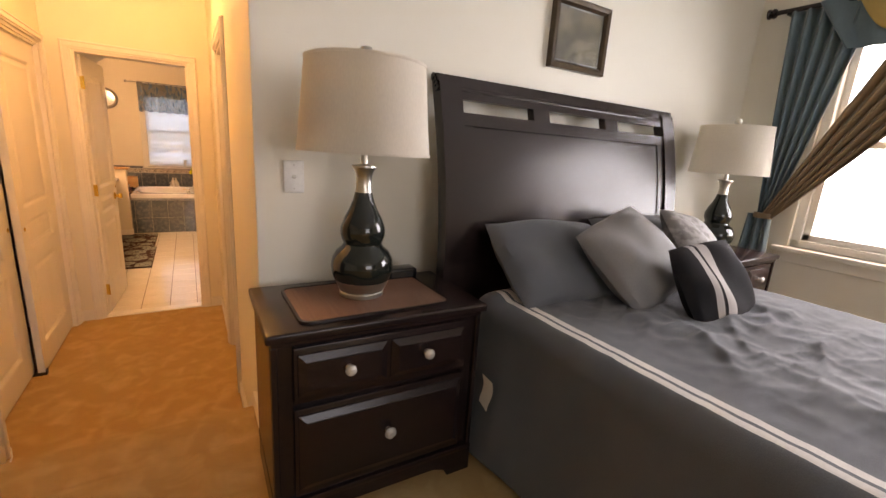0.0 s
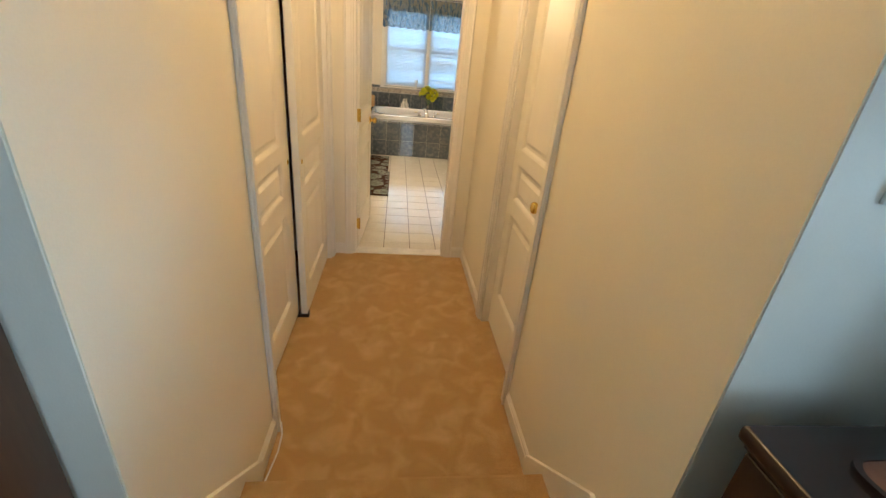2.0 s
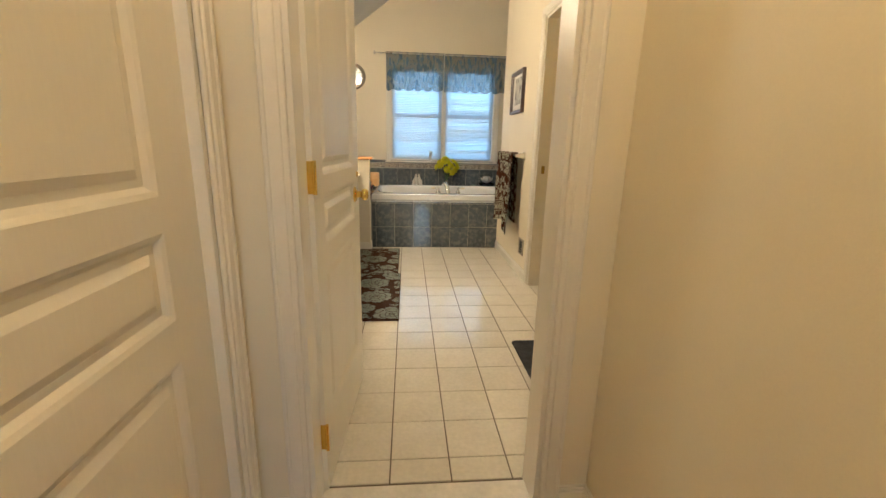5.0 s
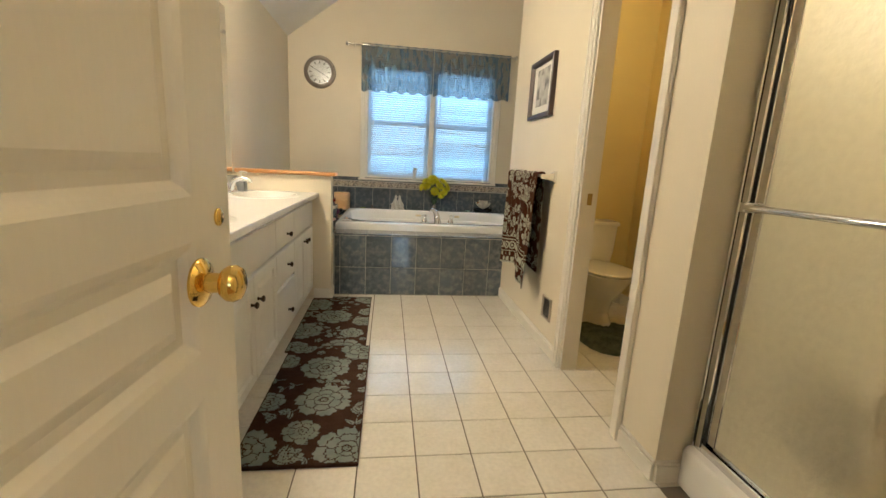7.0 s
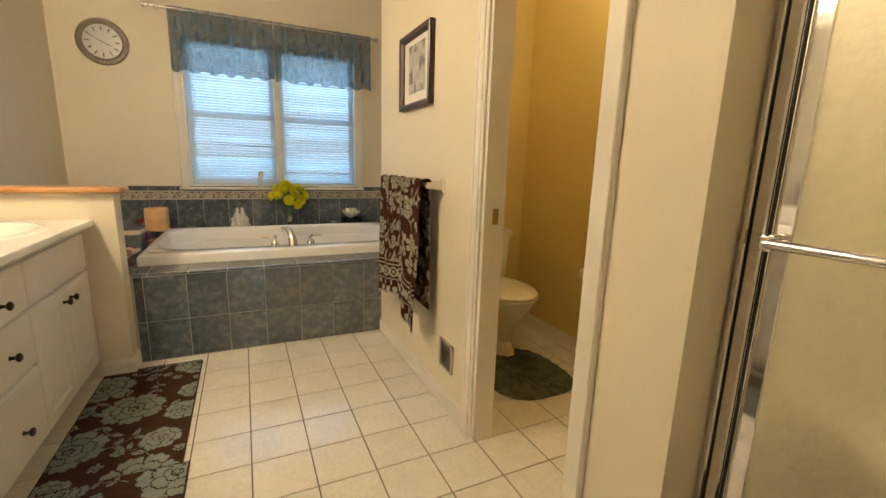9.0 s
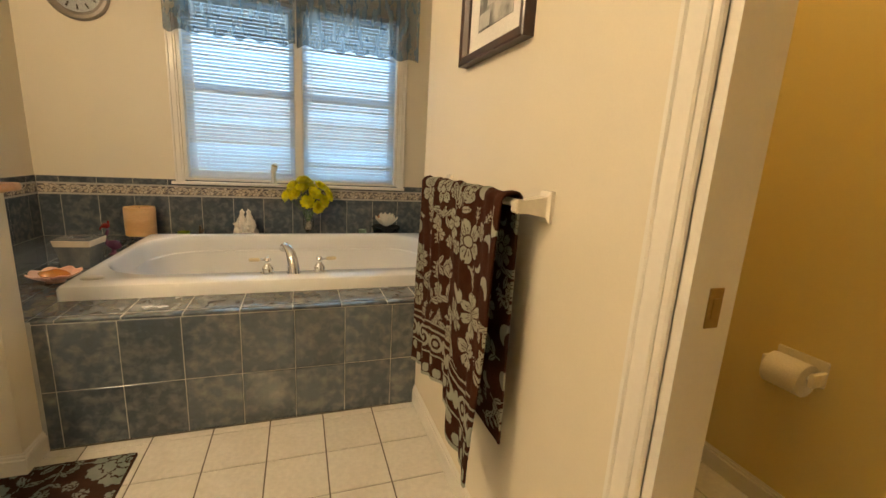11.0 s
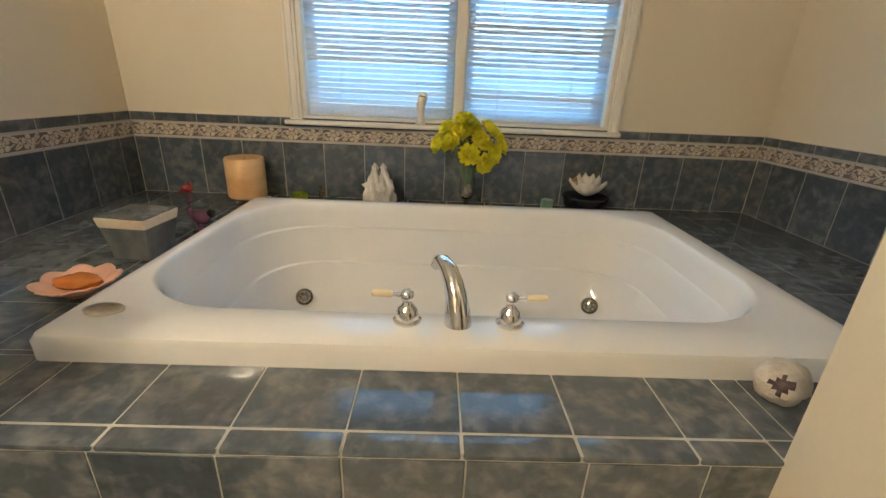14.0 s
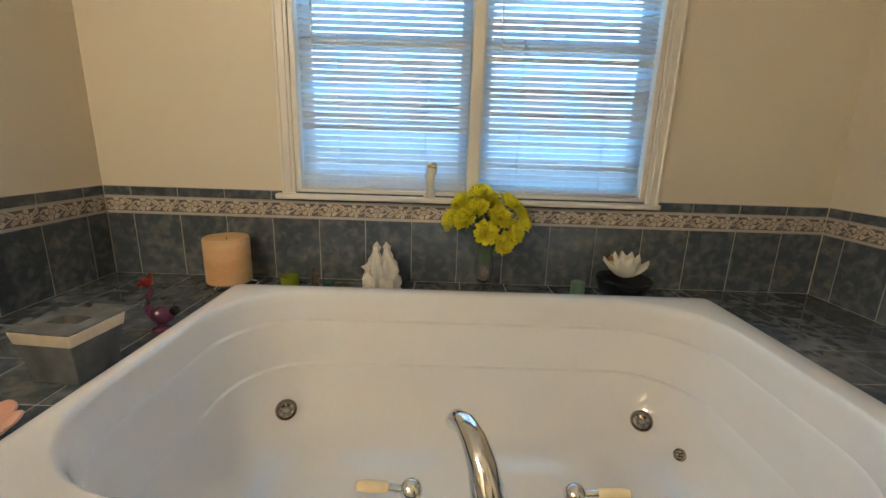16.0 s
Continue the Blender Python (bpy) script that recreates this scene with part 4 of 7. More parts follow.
def towel():
    y0, y1, top, L = 7.255, 7.885, 1.068, 0.74
    jit = random.Random(2)
    nu, nv = 340, 680

    def f(u, v):
        w = u + jit.uniform(-0.0015, 0.0015)
        y = y0 + (y1 - y0) * w
        s = min(max(v + jit.uniform(-0.0008, 0.0008), 0.0), 1.0) * 2
        flap = 1 - smooth_step(0.25, 0.40, w)
        pleat = 0.013 * math.sin(19 * w + 0.9) + 0.005 * math.sin(43 * w + 1.0)
        crown = 0.016 + 0.35 * abs(pleat)
        if s < 0.97:  # the front, hem upwards
            k = 1 - s / 0.97
            hem = 0.432 - 0.090 * flap - 0.050 * smooth_step(0.5, 1.0, w)
            z = hem + (top - 0.016 - hem) * (1 - k)
            x = 0.946 - crown * 0.3 - 0.008 * k - pleat * (0.5 + 0.5 * k) - flap * (0.004 + 0.012 * k) - 0.0025 * math.sin(60 * w + 9 * k)
            y += 0.040 * k ** 1.6 * flap * (0.4 - w) - 0.020 * k * math.sin(2.5 * k) * (1 - flap) * (w - 0.6) - 0.012 * k * k * math.sin(6 * w)
            return (x, y, z)
        if s < 1.03:  # over the bar
            a = (s - 0.97) / 0.06 * math.pi
            front = 0.016 + crown * 0.3 + pleat * 0.5 + flap * 0.004 + 0.0025 * math.sin(60 * w)
            return (0.962 - (front if a < math.pi / 2 else 0.016) * math.cos(a), y, top - 0.016 + crown * math.sin(a))
        k = (s - 1.03) / 0.97
        return (0.978 + 0.003 * k + 0.2 * pleat * k, y + 0.012 * (1 - w), top - 0.016 - k * (0.60 - 0.05 * w))

    bm = grid(nu, nv, f)
    bm.faces.ensure_lookup_table()
    idx = np.arange(len(bm.faces))
    u = (idx // nv + 0.5) / nu * (y1 - y0)
    v = (idx % nv + 0.5) / nv * (2 * L)
    fig = towel_print(u, v, 5, 0.66, 1.45)
    hem = v
    for lo, hi, kind in ((0.0, 0.012, 1), (0.095, 0.103, 1), (0.103, 0.19, 2), (0.19, 0.198, 1), (0.012, 0.095, 0), (0.198, 0.215, 0), (0.215, 0.223, 1)):
        sel = (hem >= lo) & (hem < hi)
        if kind == 1:
            fig = np.where(sel, True, fig)
        elif kind == 0:
            fig = np.where(sel, (np.sin(u * 90) * np.sin((hem - lo) * 75) > 0.25) if hi - lo > 0.05 else False, fig)
        else:
            c = (hem - lo) / (hi - lo)
            scroll = np.abs(np.hypot(((u % 0.085) - 0.042) / 0.034, (c - 0.5) / 0.36) - 0.85) < 0.2
            dot = np.hypot(((u % 0.085) - 0.042) / 0.034, (c - 0.5) / 0.36) < 0.35
            lf = np.hypot((((u + 0.042) % 0.085) - 0.042) / 0.010, (c - 0.5) / 0.32) < 1
            fig = np.where(sel, scroll | dot | lf, fig)
    for fc, g in zip(bm.faces, fig):
        fc.material_index = 1 if g else 0
    root = thing("bath_towel", "brown terry towel with sage flowers, hung over the bar", "towel")
    ob = part("towel_cloth", bm, [TOWB, TOWF], root)
    sm = ob.modifiers.new("thickness", "SOLIDIFY")
    sm.thickness, sm.offset = 0.006, 0
    return root


towel()

# floor vent
GRILLE = mat("beige_vent_enamel", (0.42, 0.36, 0.28), 0.4, scale=6, fine=60)
vent = thing("wall_vent", "beige metal louvred wall vent", "vent")
bm = bmesh.new()
for p, q, r, s in ((7.075, 7.09, 0.195, 0.335), (7.195, 7.21, 0.195, 0.335), (7.075, 7.21, 0.195, 0.208), (7.075, 7.21, 0.322, 0.335)):
    boxm(bm, 1.018, 1.030, p, q, r, s, 0.003, 1)
part("vent_frame", bm, GRILLE, vent)
# A black sheet on the wall paints the dark of the duct behind the louvres.
part("vent_dark_sheet", box(1.027, 1.0295, 7.088, 7.197, 0.206, 0.324), BLACK, vent)
for k in range(9):
    b = box(-0.006, 0.006, 7.089, 7.196, -0.0008, 0.0008)
    b.transform(pose(1.0215, 0, 0.213 + 0.0128 * k, 0, 40, 0))
    part("louvre", b, GRILLE, vent)

# vanity
VY0, VY1 = 6.125, 8.062
vanity = thing("vanity_cabinet", "white vanity cabinet with raised panel doors and dark knobs", "vanity")
part("carcass", join(box(-1.043, -0.522, VY0 + 0.003, VY1 - 0.003, 0.09, 0.79), box(-1.043, -0.58, VY0 + 0.003, VY1 - 0.003, 0.0, 0.09)), VANITY, vanity)


def front_panel(name, y0, y1, z0, z1, raised, knobs):
    x0, x1 = -0.520, -0.502
    lp = [(0.0, x0), (0.0, x1 - 0.004), (0.004, x1)]
    if raised:
        lp += [(0.048, x1), (0.056, x1 - 0.007), (0.064, x1 - 0.007), (0.084, x1 - 0.001)]
    part_bm = loft([[(x, y0 + d, z0 + d), (x, y1 - d, z0 + d), (x, y1 - d, z1 - d), (x, y0 + d, z1 - d)] for d, x in lp])
    ob = part(name, part_bm, VANITY, vanity, smooth=False)
    for ky, kz in knobs:
        k = lathe([(0.008, 0.0), (0.006, 0.004), (0.005, 0.012), (0.009, 0.016), (0.0145, 0.021), (0.0145, 0.026), (0.010, 0.030), (0, 0.031)], 18, pose(x1, ky, kz, 0, 90, 0))
        part("knob", k, BRONZE, ob, "dark bronze knob")


g = 0.004
front_panel("false_front", VY0 + 0.03, 6.985 - g, 0.60, 0.765, False, [])
front_panel("cabinet_door", VY0 + 0.03, 6.615 - g, 0.105, 0.585, True, [(6.57, 0.468)])
front_panel("cabinet_door", 6.615, 6.985 - g, 0.105, 0.585, True, [(6.66, 0.468)])
front_panel("drawer", 6.985, 7.405 - g, 0.60, 0.765, False, [(7.225, 0.66)])
front_panel("drawer", 6.985, 7.405 - g, 0.395, 0.585, False, [(7.225, 0.485)])
front_panel("drawer", 6.985, 7.405 - g, 0.105, 0.380, False, [(7.225, 0.215)])
front_panel("false_front", 7.405, VY1 - 0.03, 0.60, 0.765, False, [])
front_panel("cabinet_door", 7.405, 7.735 - g, 0.105, 0.585, True, [(7.70, 0.525)])
front_panel("cabinet_door", 7.735, VY1 - 0.03, 0.105, 0.585, True, [(7.775, 0.525)])

SINKS = ((-0.735, 6.44), (-0.735, 7.68))


def counter():
    x0, x1, y0, y1 = -1.043, -0.468, VY0 + 0.002, VY1 - 0.002

    def f(u, v):
        x, y = x0 + (x1 - x0) * u, y0 + (y1 - y0) * v
        z = 0.83
        for sx, sy in SINKS:
            d = math.hypot((x - sx) / 0.185, (y - sy) / 0.245)
            if d < 1:
                z = min(z, 0.838 - 0.135 * (1 - d ** 3.2) ** 0.8)
            elif d < 1.16:
                z = 0.83 + 0.008 * (1 - ((d - 1.0) / 0.16)) ** 0.7
        return (x, y, z)
    top = grid(110, 330, f)
    rim = bmesh.new()
    edge = [(x1 - 0.001, 0.8300), (x1 + 0.006, 0.8275), (x1 + 0.009, 0.821), (x1 + 0.009, 0.803), (x1 + 0.004, 0.796), (x1 - 0.06, 0.7935)]
    a = [rim.verts.new((x, y0, z)) for x, z in edge]
    b = [rim.verts.new((x, y1, z)) for x, z in edge]
    for i in range(len(edge) - 1):
        rim.faces.new((a[i], a[i + 1], b[i + 1], b[i]))
    bm = join(top, rim, box(x0, x0 + 0.018, y0, y1, 0.829, 0.935, 0.004, 2))
    root = thing("countertop", "white cultured marble countertop with two oval basins", "countertop")
    part("top", bm, COUNTER, root)
    for sx, sy in SINKS:
        part("drain", lathe([(0.022, 0), (0.022, 0.003), (0.012, 0.004), (0, 0.002)], 20, Matrix.Translation((sx, sy, 0.7035))), CHROME, root, "chrome drain")


counter()


def basin_faucet(x, y):
    root = thing("basin_faucet", "chrome two-handle basin faucet", "faucet", pose(x, y, 0.831), "basin faucets on the vanity")
    part("base", box(-0.028, 0.026, -0.088, 0.088, 0.0, 0.018, 0.008, 3), CHROME, root)
    part("spout", tube([(0.0, 0, 0.015), (0.010, 0, 0.055), (0.03, 0, 0.085), (0.06, 0, 0.098), (0.095, 0, 0.098), (0.122, 0, 0.086), (0.130, 0, 0.074)], 0.0165, 16, (1.1, 1.0, 0.95, 0.88, 0.82, 0.75, 0.72)), CHROME, root)
    for s in (-1, 1):
        part("tap_handle", join(lathe([(0.022, 0.016), (0.021, 0.034), (0.015, 0.052), (0.013, 0.064), (0.016, 0.070), (0.012, 0.078), (0, 0.080)], 20, Matrix.Translation((0, 0.064 * s, 0))),
                                tube([(0, 0.064 * s, 0.070), (0.012, 0.090 * s, 0.073), (0.016, 0.112 * s, 0.072)], 0.006, 10)), CHROME, root)


basin_faucet(-0.962, 6.44)
basin_faucet(-0.955, 7.69)

SOAPG = mat("grey_stone_dispenser", (0.14, 0.15, 0.16), 0.3, color2=(0.22, 0.23, 0.24), scale=14, fine=80)
soap = thing("soap_dispenser", "grey ceramic soap dispenser with a white pump", "soap dispenser", pose(-0.955, 7.90, 0.830))
part("bottle", loft([rounded(-0.033, 0.033, -0.033, 0.033, 0.008, z) if k else rounded(-0.030, 0.030, -0.030, 0.030, 0.008, z) for z, k in ((0.0, 0), (0.004, 1), (0.065, 1), (0.070, 0))]), SOAPG, soap)
part("collar", loft([rounded(-0.030, 0.030, -0.030, 0.030, 0.008, z) for z in (0.070, 0.090)]), PORC, soap)
part("pump", join(lathe([(0.014, 0.090), (0.014, 0.104), (0.006, 0.106), (0.005, 0.128), (0.012, 0.129), (0.012, 0.138), (0, 0.140)], 16), tube([(0, 0, 0.134), (0.02, 0, 0.135), (0.042, 0, 0.130)], 0.006, 10)), PLASTIC, soap, "white pump")

# mirror
mir = thing("vanity_mirror", "large frameless mirror above the vanity", "mirror")
part("mirror_glass", box(-1.0445, -1.0385, 6.145, 7.985, 0.94, 2.02), MIRROR, mir)
part("mirror_clip", join(box(-1.0385, -1.034, 7.2, 7.23, 0.938, 0.952, 0.001, 1), box(-1.0385, -1.034, 7.2, 7.23, 2.008, 2.024, 0.001, 1)), CHROME, mir)

# light bar over the mirror
lb = thing("vanity_light", "chrome vanity light bar on the wall", "light fixture")
part("back_plate", box(-1.045, -1.02, 6.45, 7.65, 2.06, 2.17, 0.006, 2), CHROME, lb)

# shower
shower = thing("shower_enclosure", "chrome framed shower with obscure glass sliding doors", "shower")
curb = loft([rounded(1.118, 2.10, 4.87, 6.028, 0.02, 0.0), rounded(1.118, 2.10, 4.87, 6.028, 0.02, 0.135), rounded(1.124, 2.094, 4.876, 6.022, 0.02, 0.150), rounded(1.128, 2.09, 4.88, 6.018, 0.02, 0.153),
             rounded(1.225, 2.05, 4.93, 5.98, 0.05, 0.153), rounded(1.235, 2.04, 4.94, 5.97, 0.05, 0.14), rounded(1.25, 2.03, 4.96, 5.95, 0.05, 0.06)])
part("shower_pan", curb, TUB, shower, "white shower pan")
part("surround", join(box(2.09, 2.118, 4.87, 6.028, 0.15, 2.0), box(1.24, 2.09, 6.008, 6.0285, 0.15, 2.0), box(1.24, 2.09, 4.82, 4.845, 0.15, 2.0)), TUB, shower, "white shower wall panel")
part("corner_seat", box(1.62, 2.08, 5.55, 6.00, 0.14, 0.46, 0.04, 3), TUB, shower, "moulded shower seat")
for y0, y1, d in ((5.985, 6.028, -1), (4.86, 4.90, 1)):
    part("side_channel", box(1.160, 1.214, y0, y1, 0.154, 1.92, 0.004, 2), CHROME, shower)
    e = y0 if d < 0 else y1
    part("channel_lip", box(1.148, 1.1595, e - 0.006, e + 0.020, 0.154, 1.92, 0.003, 1), CHROME, shower)
    part("channel_lip", box(1.148, 1.1595, e + 0.026, e + 0.040, 0.154, 1.92, 0.003, 1), CHROME, shower)
    # Black strips added for contrast paint the dark gaps between the chrome profiles.
    part("gap_line", box(1.150, 1.158, e + 0.0215, e + 0.0245, 0.156, 1.92), BLACK, shower, "black strip painting a dark gap in the frame")
    part("gap_line", box(1.158, 1.166, e - 0.010, e - 0.006, 0.165, 1.90), BLACK, shower, "black strip painting a dark gap in the frame")
part("bottom_track", join(box(1.152, 1.216, 4.862, 6.026, 0.153, 0.163, 0.002, 1), box(1.152, 1.158, 4.862, 6.026, 0.16, 0.184, 0.002, 1), box(1.184, 1.188, 4.862, 6.026, 0.16, 0.180, 0.001, 1)), CHROME, shower)
part("header", box(1.15, 1.218, 4.862, 6.026, 1.90, 1.95, 0.004, 2), CHROME, shower)
for x, y0, y1 in ((1.172, 5.34, 5.972), (1.199, 4.90, 5.56)):
    dr = part("sliding_door", join(box(x - 0.009, x + 0.009, y1 - 0.034, y1, 0.17, 1.90, 0.002, 1), box(x - 0.009, x + 0.009, y0, y0 + 0.026, 0.17, 1.90, 0.002, 1), box(x - 0.009, x + 0.009, y0, y1, 0.17, 0.198, 0.002, 1), box(x - 0.009, x + 0.009, y0, y1, 1.872, 1.90, 0.002, 1)), CHROME, shower, "chrome door frame")
    part("pane", box(x - 0.0025, x + 0.0025, y0 + 0.018, y1 - 0.018, 0.185, 1.885), OBSCURE, dr, "obscure rippled glass")
part("towel_rail", join(tube([(1.128, 5.38, 1.008), (1.128, 5.965, 1.008)], 0.0105, 14), box(1.120, 1.163, 5.955, 5.98, 0.992, 1.024, 0.004, 2), box(1.120, 1.163, 5.36, 5.385, 0.992, 1.024, 0.004, 2)), CHROME, shower)

# toilet
toilet = thing("toilet", "white two-piece toilet with the lid down", "toilet", pose(1.60, 8.010, 0, 0, 0, 180))


def oval(cx, cy, a, b, z, n=36, squash=0.0):
    return [(cx + a * math.cos(2 * math.pi * i / n), cy + b * math.sin(2 * math.pi * i / n) * (1 + squash * math.sin(2 * math.pi * i / n)), z) for i in range(n)]


part("bowl", loft([oval(0, 0.36, 0.105, 0.22, 0.0), oval(0, 0.36, 0.10, 0.215, 0.03), oval(0, 0.35, 0.085, 0.18, 0.10), oval(0, 0.37, 0.095, 0.19, 0.20), oval(0, 0.42, 0.145, 0.225, 0.30), oval(0, 0.44, 0.178, 0.245, 0.37), oval(0, 0.44, 0.182, 0.25, 0.385)]), PORC, toilet)
part("bowl_back", box(-0.12, 0.12, 0.03, 0.30, 0.20, 0.385, 0.03, 3), PORC, toilet)
part("seat", loft([oval(0, 0.445, 0.185, 0.25, 0.386), oval(0, 0.445, 0.190, 0.255, 0.395), oval(0, 0.445, 0.188, 0.252, 0.404)]), PORC, toilet)
part("lid", loft([oval(0, 0.443, 0.186, 0.25, 0.407), oval(0, 0.443, 0.191, 0.256, 0.415), oval(0, 0.443, 0.180, 0.244, 0.426), oval(0, 0.443, 0.10, 0.15, 0.431)]), PORC, toilet)
part("tank", loft([rounded(-0.20, 0.20, 0.012, 0.185, 0.03, 0.385), rounded(-0.215, 0.215, 0.008, 0.195, 0.035, 0.50), rounded(-0.222, 0.222, 0.006, 0.20, 0.035, 0.69)]), PORC, toilet)
part("tank_lid", loft([rounded(-0.232, 0.232, 0.002, 0.212, 0.035, 0.692), rounded(-0.234, 0.234, 0.0, 0.214, 0.035, 0.706), rounded(-0.226, 0.226, 0.008, 0.206, 0.035, 0.722)]), PORC, toilet)
part("flush_lever", join(lathe([(0.014, 0), (0.014, 0.012), (0, 0.014)], 14, pose(0.15, 0.198, 0.64, -90, 0, 0)), tube([(0.15, 0.214, 0.64), (0.10, 0.217, 0.633), (0.075, 0.217, 0.628)], 0.006, 8)), CHROME, toilet, "chrome flush lever")


def mat_shape():
    def f(u, v):
        t, r = 2 * math.pi * u, v
        a = 0.27 * (1 + 0.08 * math.sin(3 * t + 1)) * (abs(math.cos(t)) ** 0.25 + 1e-6)
        b = 0.30 * (1 + 0.06 * math.sin(4 * t))
        rr = 1 / max(abs(math.cos(t)) ** 3 + abs(math.sin(t)) ** 3, 1e-6) ** (1 / 3)
        h = 0.024 * (1 - r ** 8) + 0.008 * math.sin(23 * t + 30 * r) * math.sin(41 * r) + 0.004
        return (1.57 + 0.25 * rr * r * math.cos(t), 7.29 + 0.28 * rr * r * math.sin(t), max(h, 0.002))
    return grid(90, 26, f)


solid("toilet_mat", mat_shape(), GREENM, "shaggy dark green bath mat at the toilet", "bath mat")
holder = thing("paper_holder", "ivory ceramic toilet paper holder on the wall", "paper holder", pose(2.06, 7.26, 0.53))
part("back_plate", box(-0.012, 0, -0.075, 0.075, -0.028, 0.060, 0.006, 2), BARM, holder)
for s in (-1, 1):
    part("arm", box(-0.075, -0.008, s * 0.070 - 0.009, s * 0.070 + 0.009, -0.016, 0.030, 0.006, 2), BARM, holder)
part("spindle", tube([(-0.058, -0.066, 0.006), (-0.058, 0.066, 0.006)], 0.010, 10), PLASTIC, holder)
solid("toilet_paper", lathe([(0.020, -0.054), (0.053, -0.054), (0.053, 0.054), (0.020, 0.054)], 32, pose(2.002, 7.26, 0.525, 90, 0, 0)), mat("toilet_paper_white", (0.80, 0.76, 0.68), 0.95, scale=8, fine=200, bump=0.1), "white toilet paper roll on the holder", "toilet paper")
strike = solid("strike_plate", join(box(1.066, 1.092, 6.864, 6.8672, 0.92, 0.98, 0.001, 1), box(1.073, 1.085, 6.8625, 6.865, 0.935, 0.965)), mat("aged_brass", (0.36, 0.25, 0.10), 0.35, 0.9, scale=8, fine=80), "aged brass strike plate in the toilet door jamb", "strike plate")


# runner rugs
def print_peony(u, v, out, cx, cy, r, turn):
    """A full flower of three ruffled layers, each petal edged with a thin dark line."""
    du, dv = u - cx, v - cy
    rad, th = np.hypot(du, dv) / r, np.arctan2(dv, du) - turn
    dark = np.zeros_like(out)
    below, whole = 0.0, None
    for n, size, phase in ((5, 0.36, 0.3), (6, 0.68, 1.0), (7, 1.0, 0.0)):
        lobe = np.abs(np.cos(n * (th + phase) / 2))
        edge = size * (0.80 + 0.20 * lobe ** 0.5 + 0.035 * np.sin(23 * th + size * 9))
        dark |= (np.abs(rad - edge) < 0.022) & (size < 1)
        dark |= (lobe < 0.10) & (rad < edge) & (rad > below + 0.03)
        below, whole = edge, edge
    dark |= (np.abs(rad - 0.14) < 0.025) | ((rad < 0.10) & (rad > 0.05) & (np.sin(7 * th) > 0.2))
    return np.where(rad < whole, ~dark, out)


def rug_print(u, v, seed, width, height):
    """Large peonies, small blossoms and leafy twigs on a plain ground."""
    rnd = random.Random(seed)
    out = np.zeros_like(u, dtype=bool)
    spots = []
    for size, tries in ((0.125, 26), (0.075, 60), (0.046, 300), (0.028, 300)):
        for _ in range(tries):
            cx, cy = rnd.uniform(0.0, width), rnd.uniform(0.0, height)
            if all(math.hypot(cx - a, cy - b) > (size + q) * 1.10 for a, b, q in spots):
                spots.append((cx, cy, size))
    for k, (cx, cy, r) in enumerate(spots):
        t = rnd.uniform(0, 6.28)
        if r > 0.10:
            for q in range(3):
                out = print_spray(u, v, out, cx + math.cos(t + 2.1 * q) * r * 0.8, cy + math.sin(t + 2.1 * q) * r * 0.8, r * 1.15, t + 2.1 * q + 0.4, rnd.uniform(-0.9, 0.9), 2)
    for k, (cx, cy, r) in enumerate(spots):
        t = rnd.uniform(0, 6.28)
        if r > 0.06:
            out = print_peony(u, v, out, cx, cy, r, t)
        elif r > 0.04:
            out = print_blossom(u, v, out, cx, cy, r, rnd.choice((5, 7)), t) if k % 2 else print_spray(u, v, out, cx - math.cos(t) * r, cy - math.sin(t) * r, r * 2.2, t, rnd.uniform(-0.8, 0.8), 2)
        else:
            out = print_blossom(u, v, out, cx, cy, r * 0.9, 5, t)
    return out


def rug(name, x0, x1, y0, y1, z, seed):
    nx, ny = int((x1 - x0) / 0.0045), int((y1 - y0) / 0.0045)
    jit = random.Random(seed)

    def f(u, v):
        du, dv = (jit.uniform(-0.0018, 0.0018) if 0 < w < 1 else 0 for w in (u, v))
        return (x0 + (x1 - x0) * u + du, y0 + (y1 - y0) * v + dv, z + jit.uniform(0, 0.0012) + 0.0008 * math.sin(31 * v + 3 * u) + 0.0006 * math.sin(17 * u + 5 * v))
    bm = grid(nx, ny, f)
    idx = np.arange(nx * ny)
    u, v = (idx // ny + 0.5) / nx * (x1 - x0), (idx % ny + 0.5) / ny * (y1 - y0)
    fig = rug_print(u, v, seed, x1 - x0, y1 - y0)
    edge = (u < 0.006) | (u > x1 - x0 - 0.006) | (v < 0.006) | (v > y1 - y0 - 0.006)
    bm.faces.ensure_lookup_table()
    for fc, g, e in zip(bm.faces, fig, edge):
        fc.material_index = 1 if g and not e else 0
    side = box(x0, x1, y0, y1, 0.0005, z - 0.0025)
    root = thing(name, "brown floral runner rug with blue-grey flowers", "rug", None, "rugs along the vanity")
    part("rug_surface", bm, [RUGB, RUGF], root)
    part("backing", side, RUGB, root)


rug("runner_rug", -0.50, -0.055, 7.10, 8.085, 0.010, 11)
rug("runner_rug", -0.475, -0.030, 6.17, 7.16, 0.0155, 23)

solid("shower_mat", loft([rounded(0.64, 1.105, 5.385, 5.845, 0.02, 0.001), rounded(0.637, 1.108, 5.382, 5.848, 0.022, 0.006), rounded(0.642, 1.103, 5.387, 5.843, 0.022, 0.012)]), mat("dark_grey_mat_pile", (0.050, 0.052, 0.058), 0.95, color2=(0.075, 0.078, 0.085), scale=24, fine=320, bump=0.8, bump_scale=420, spec=0.1), "dark grey bath mat beside the shower", "bath mat")

# ---- things on the tub deck ----


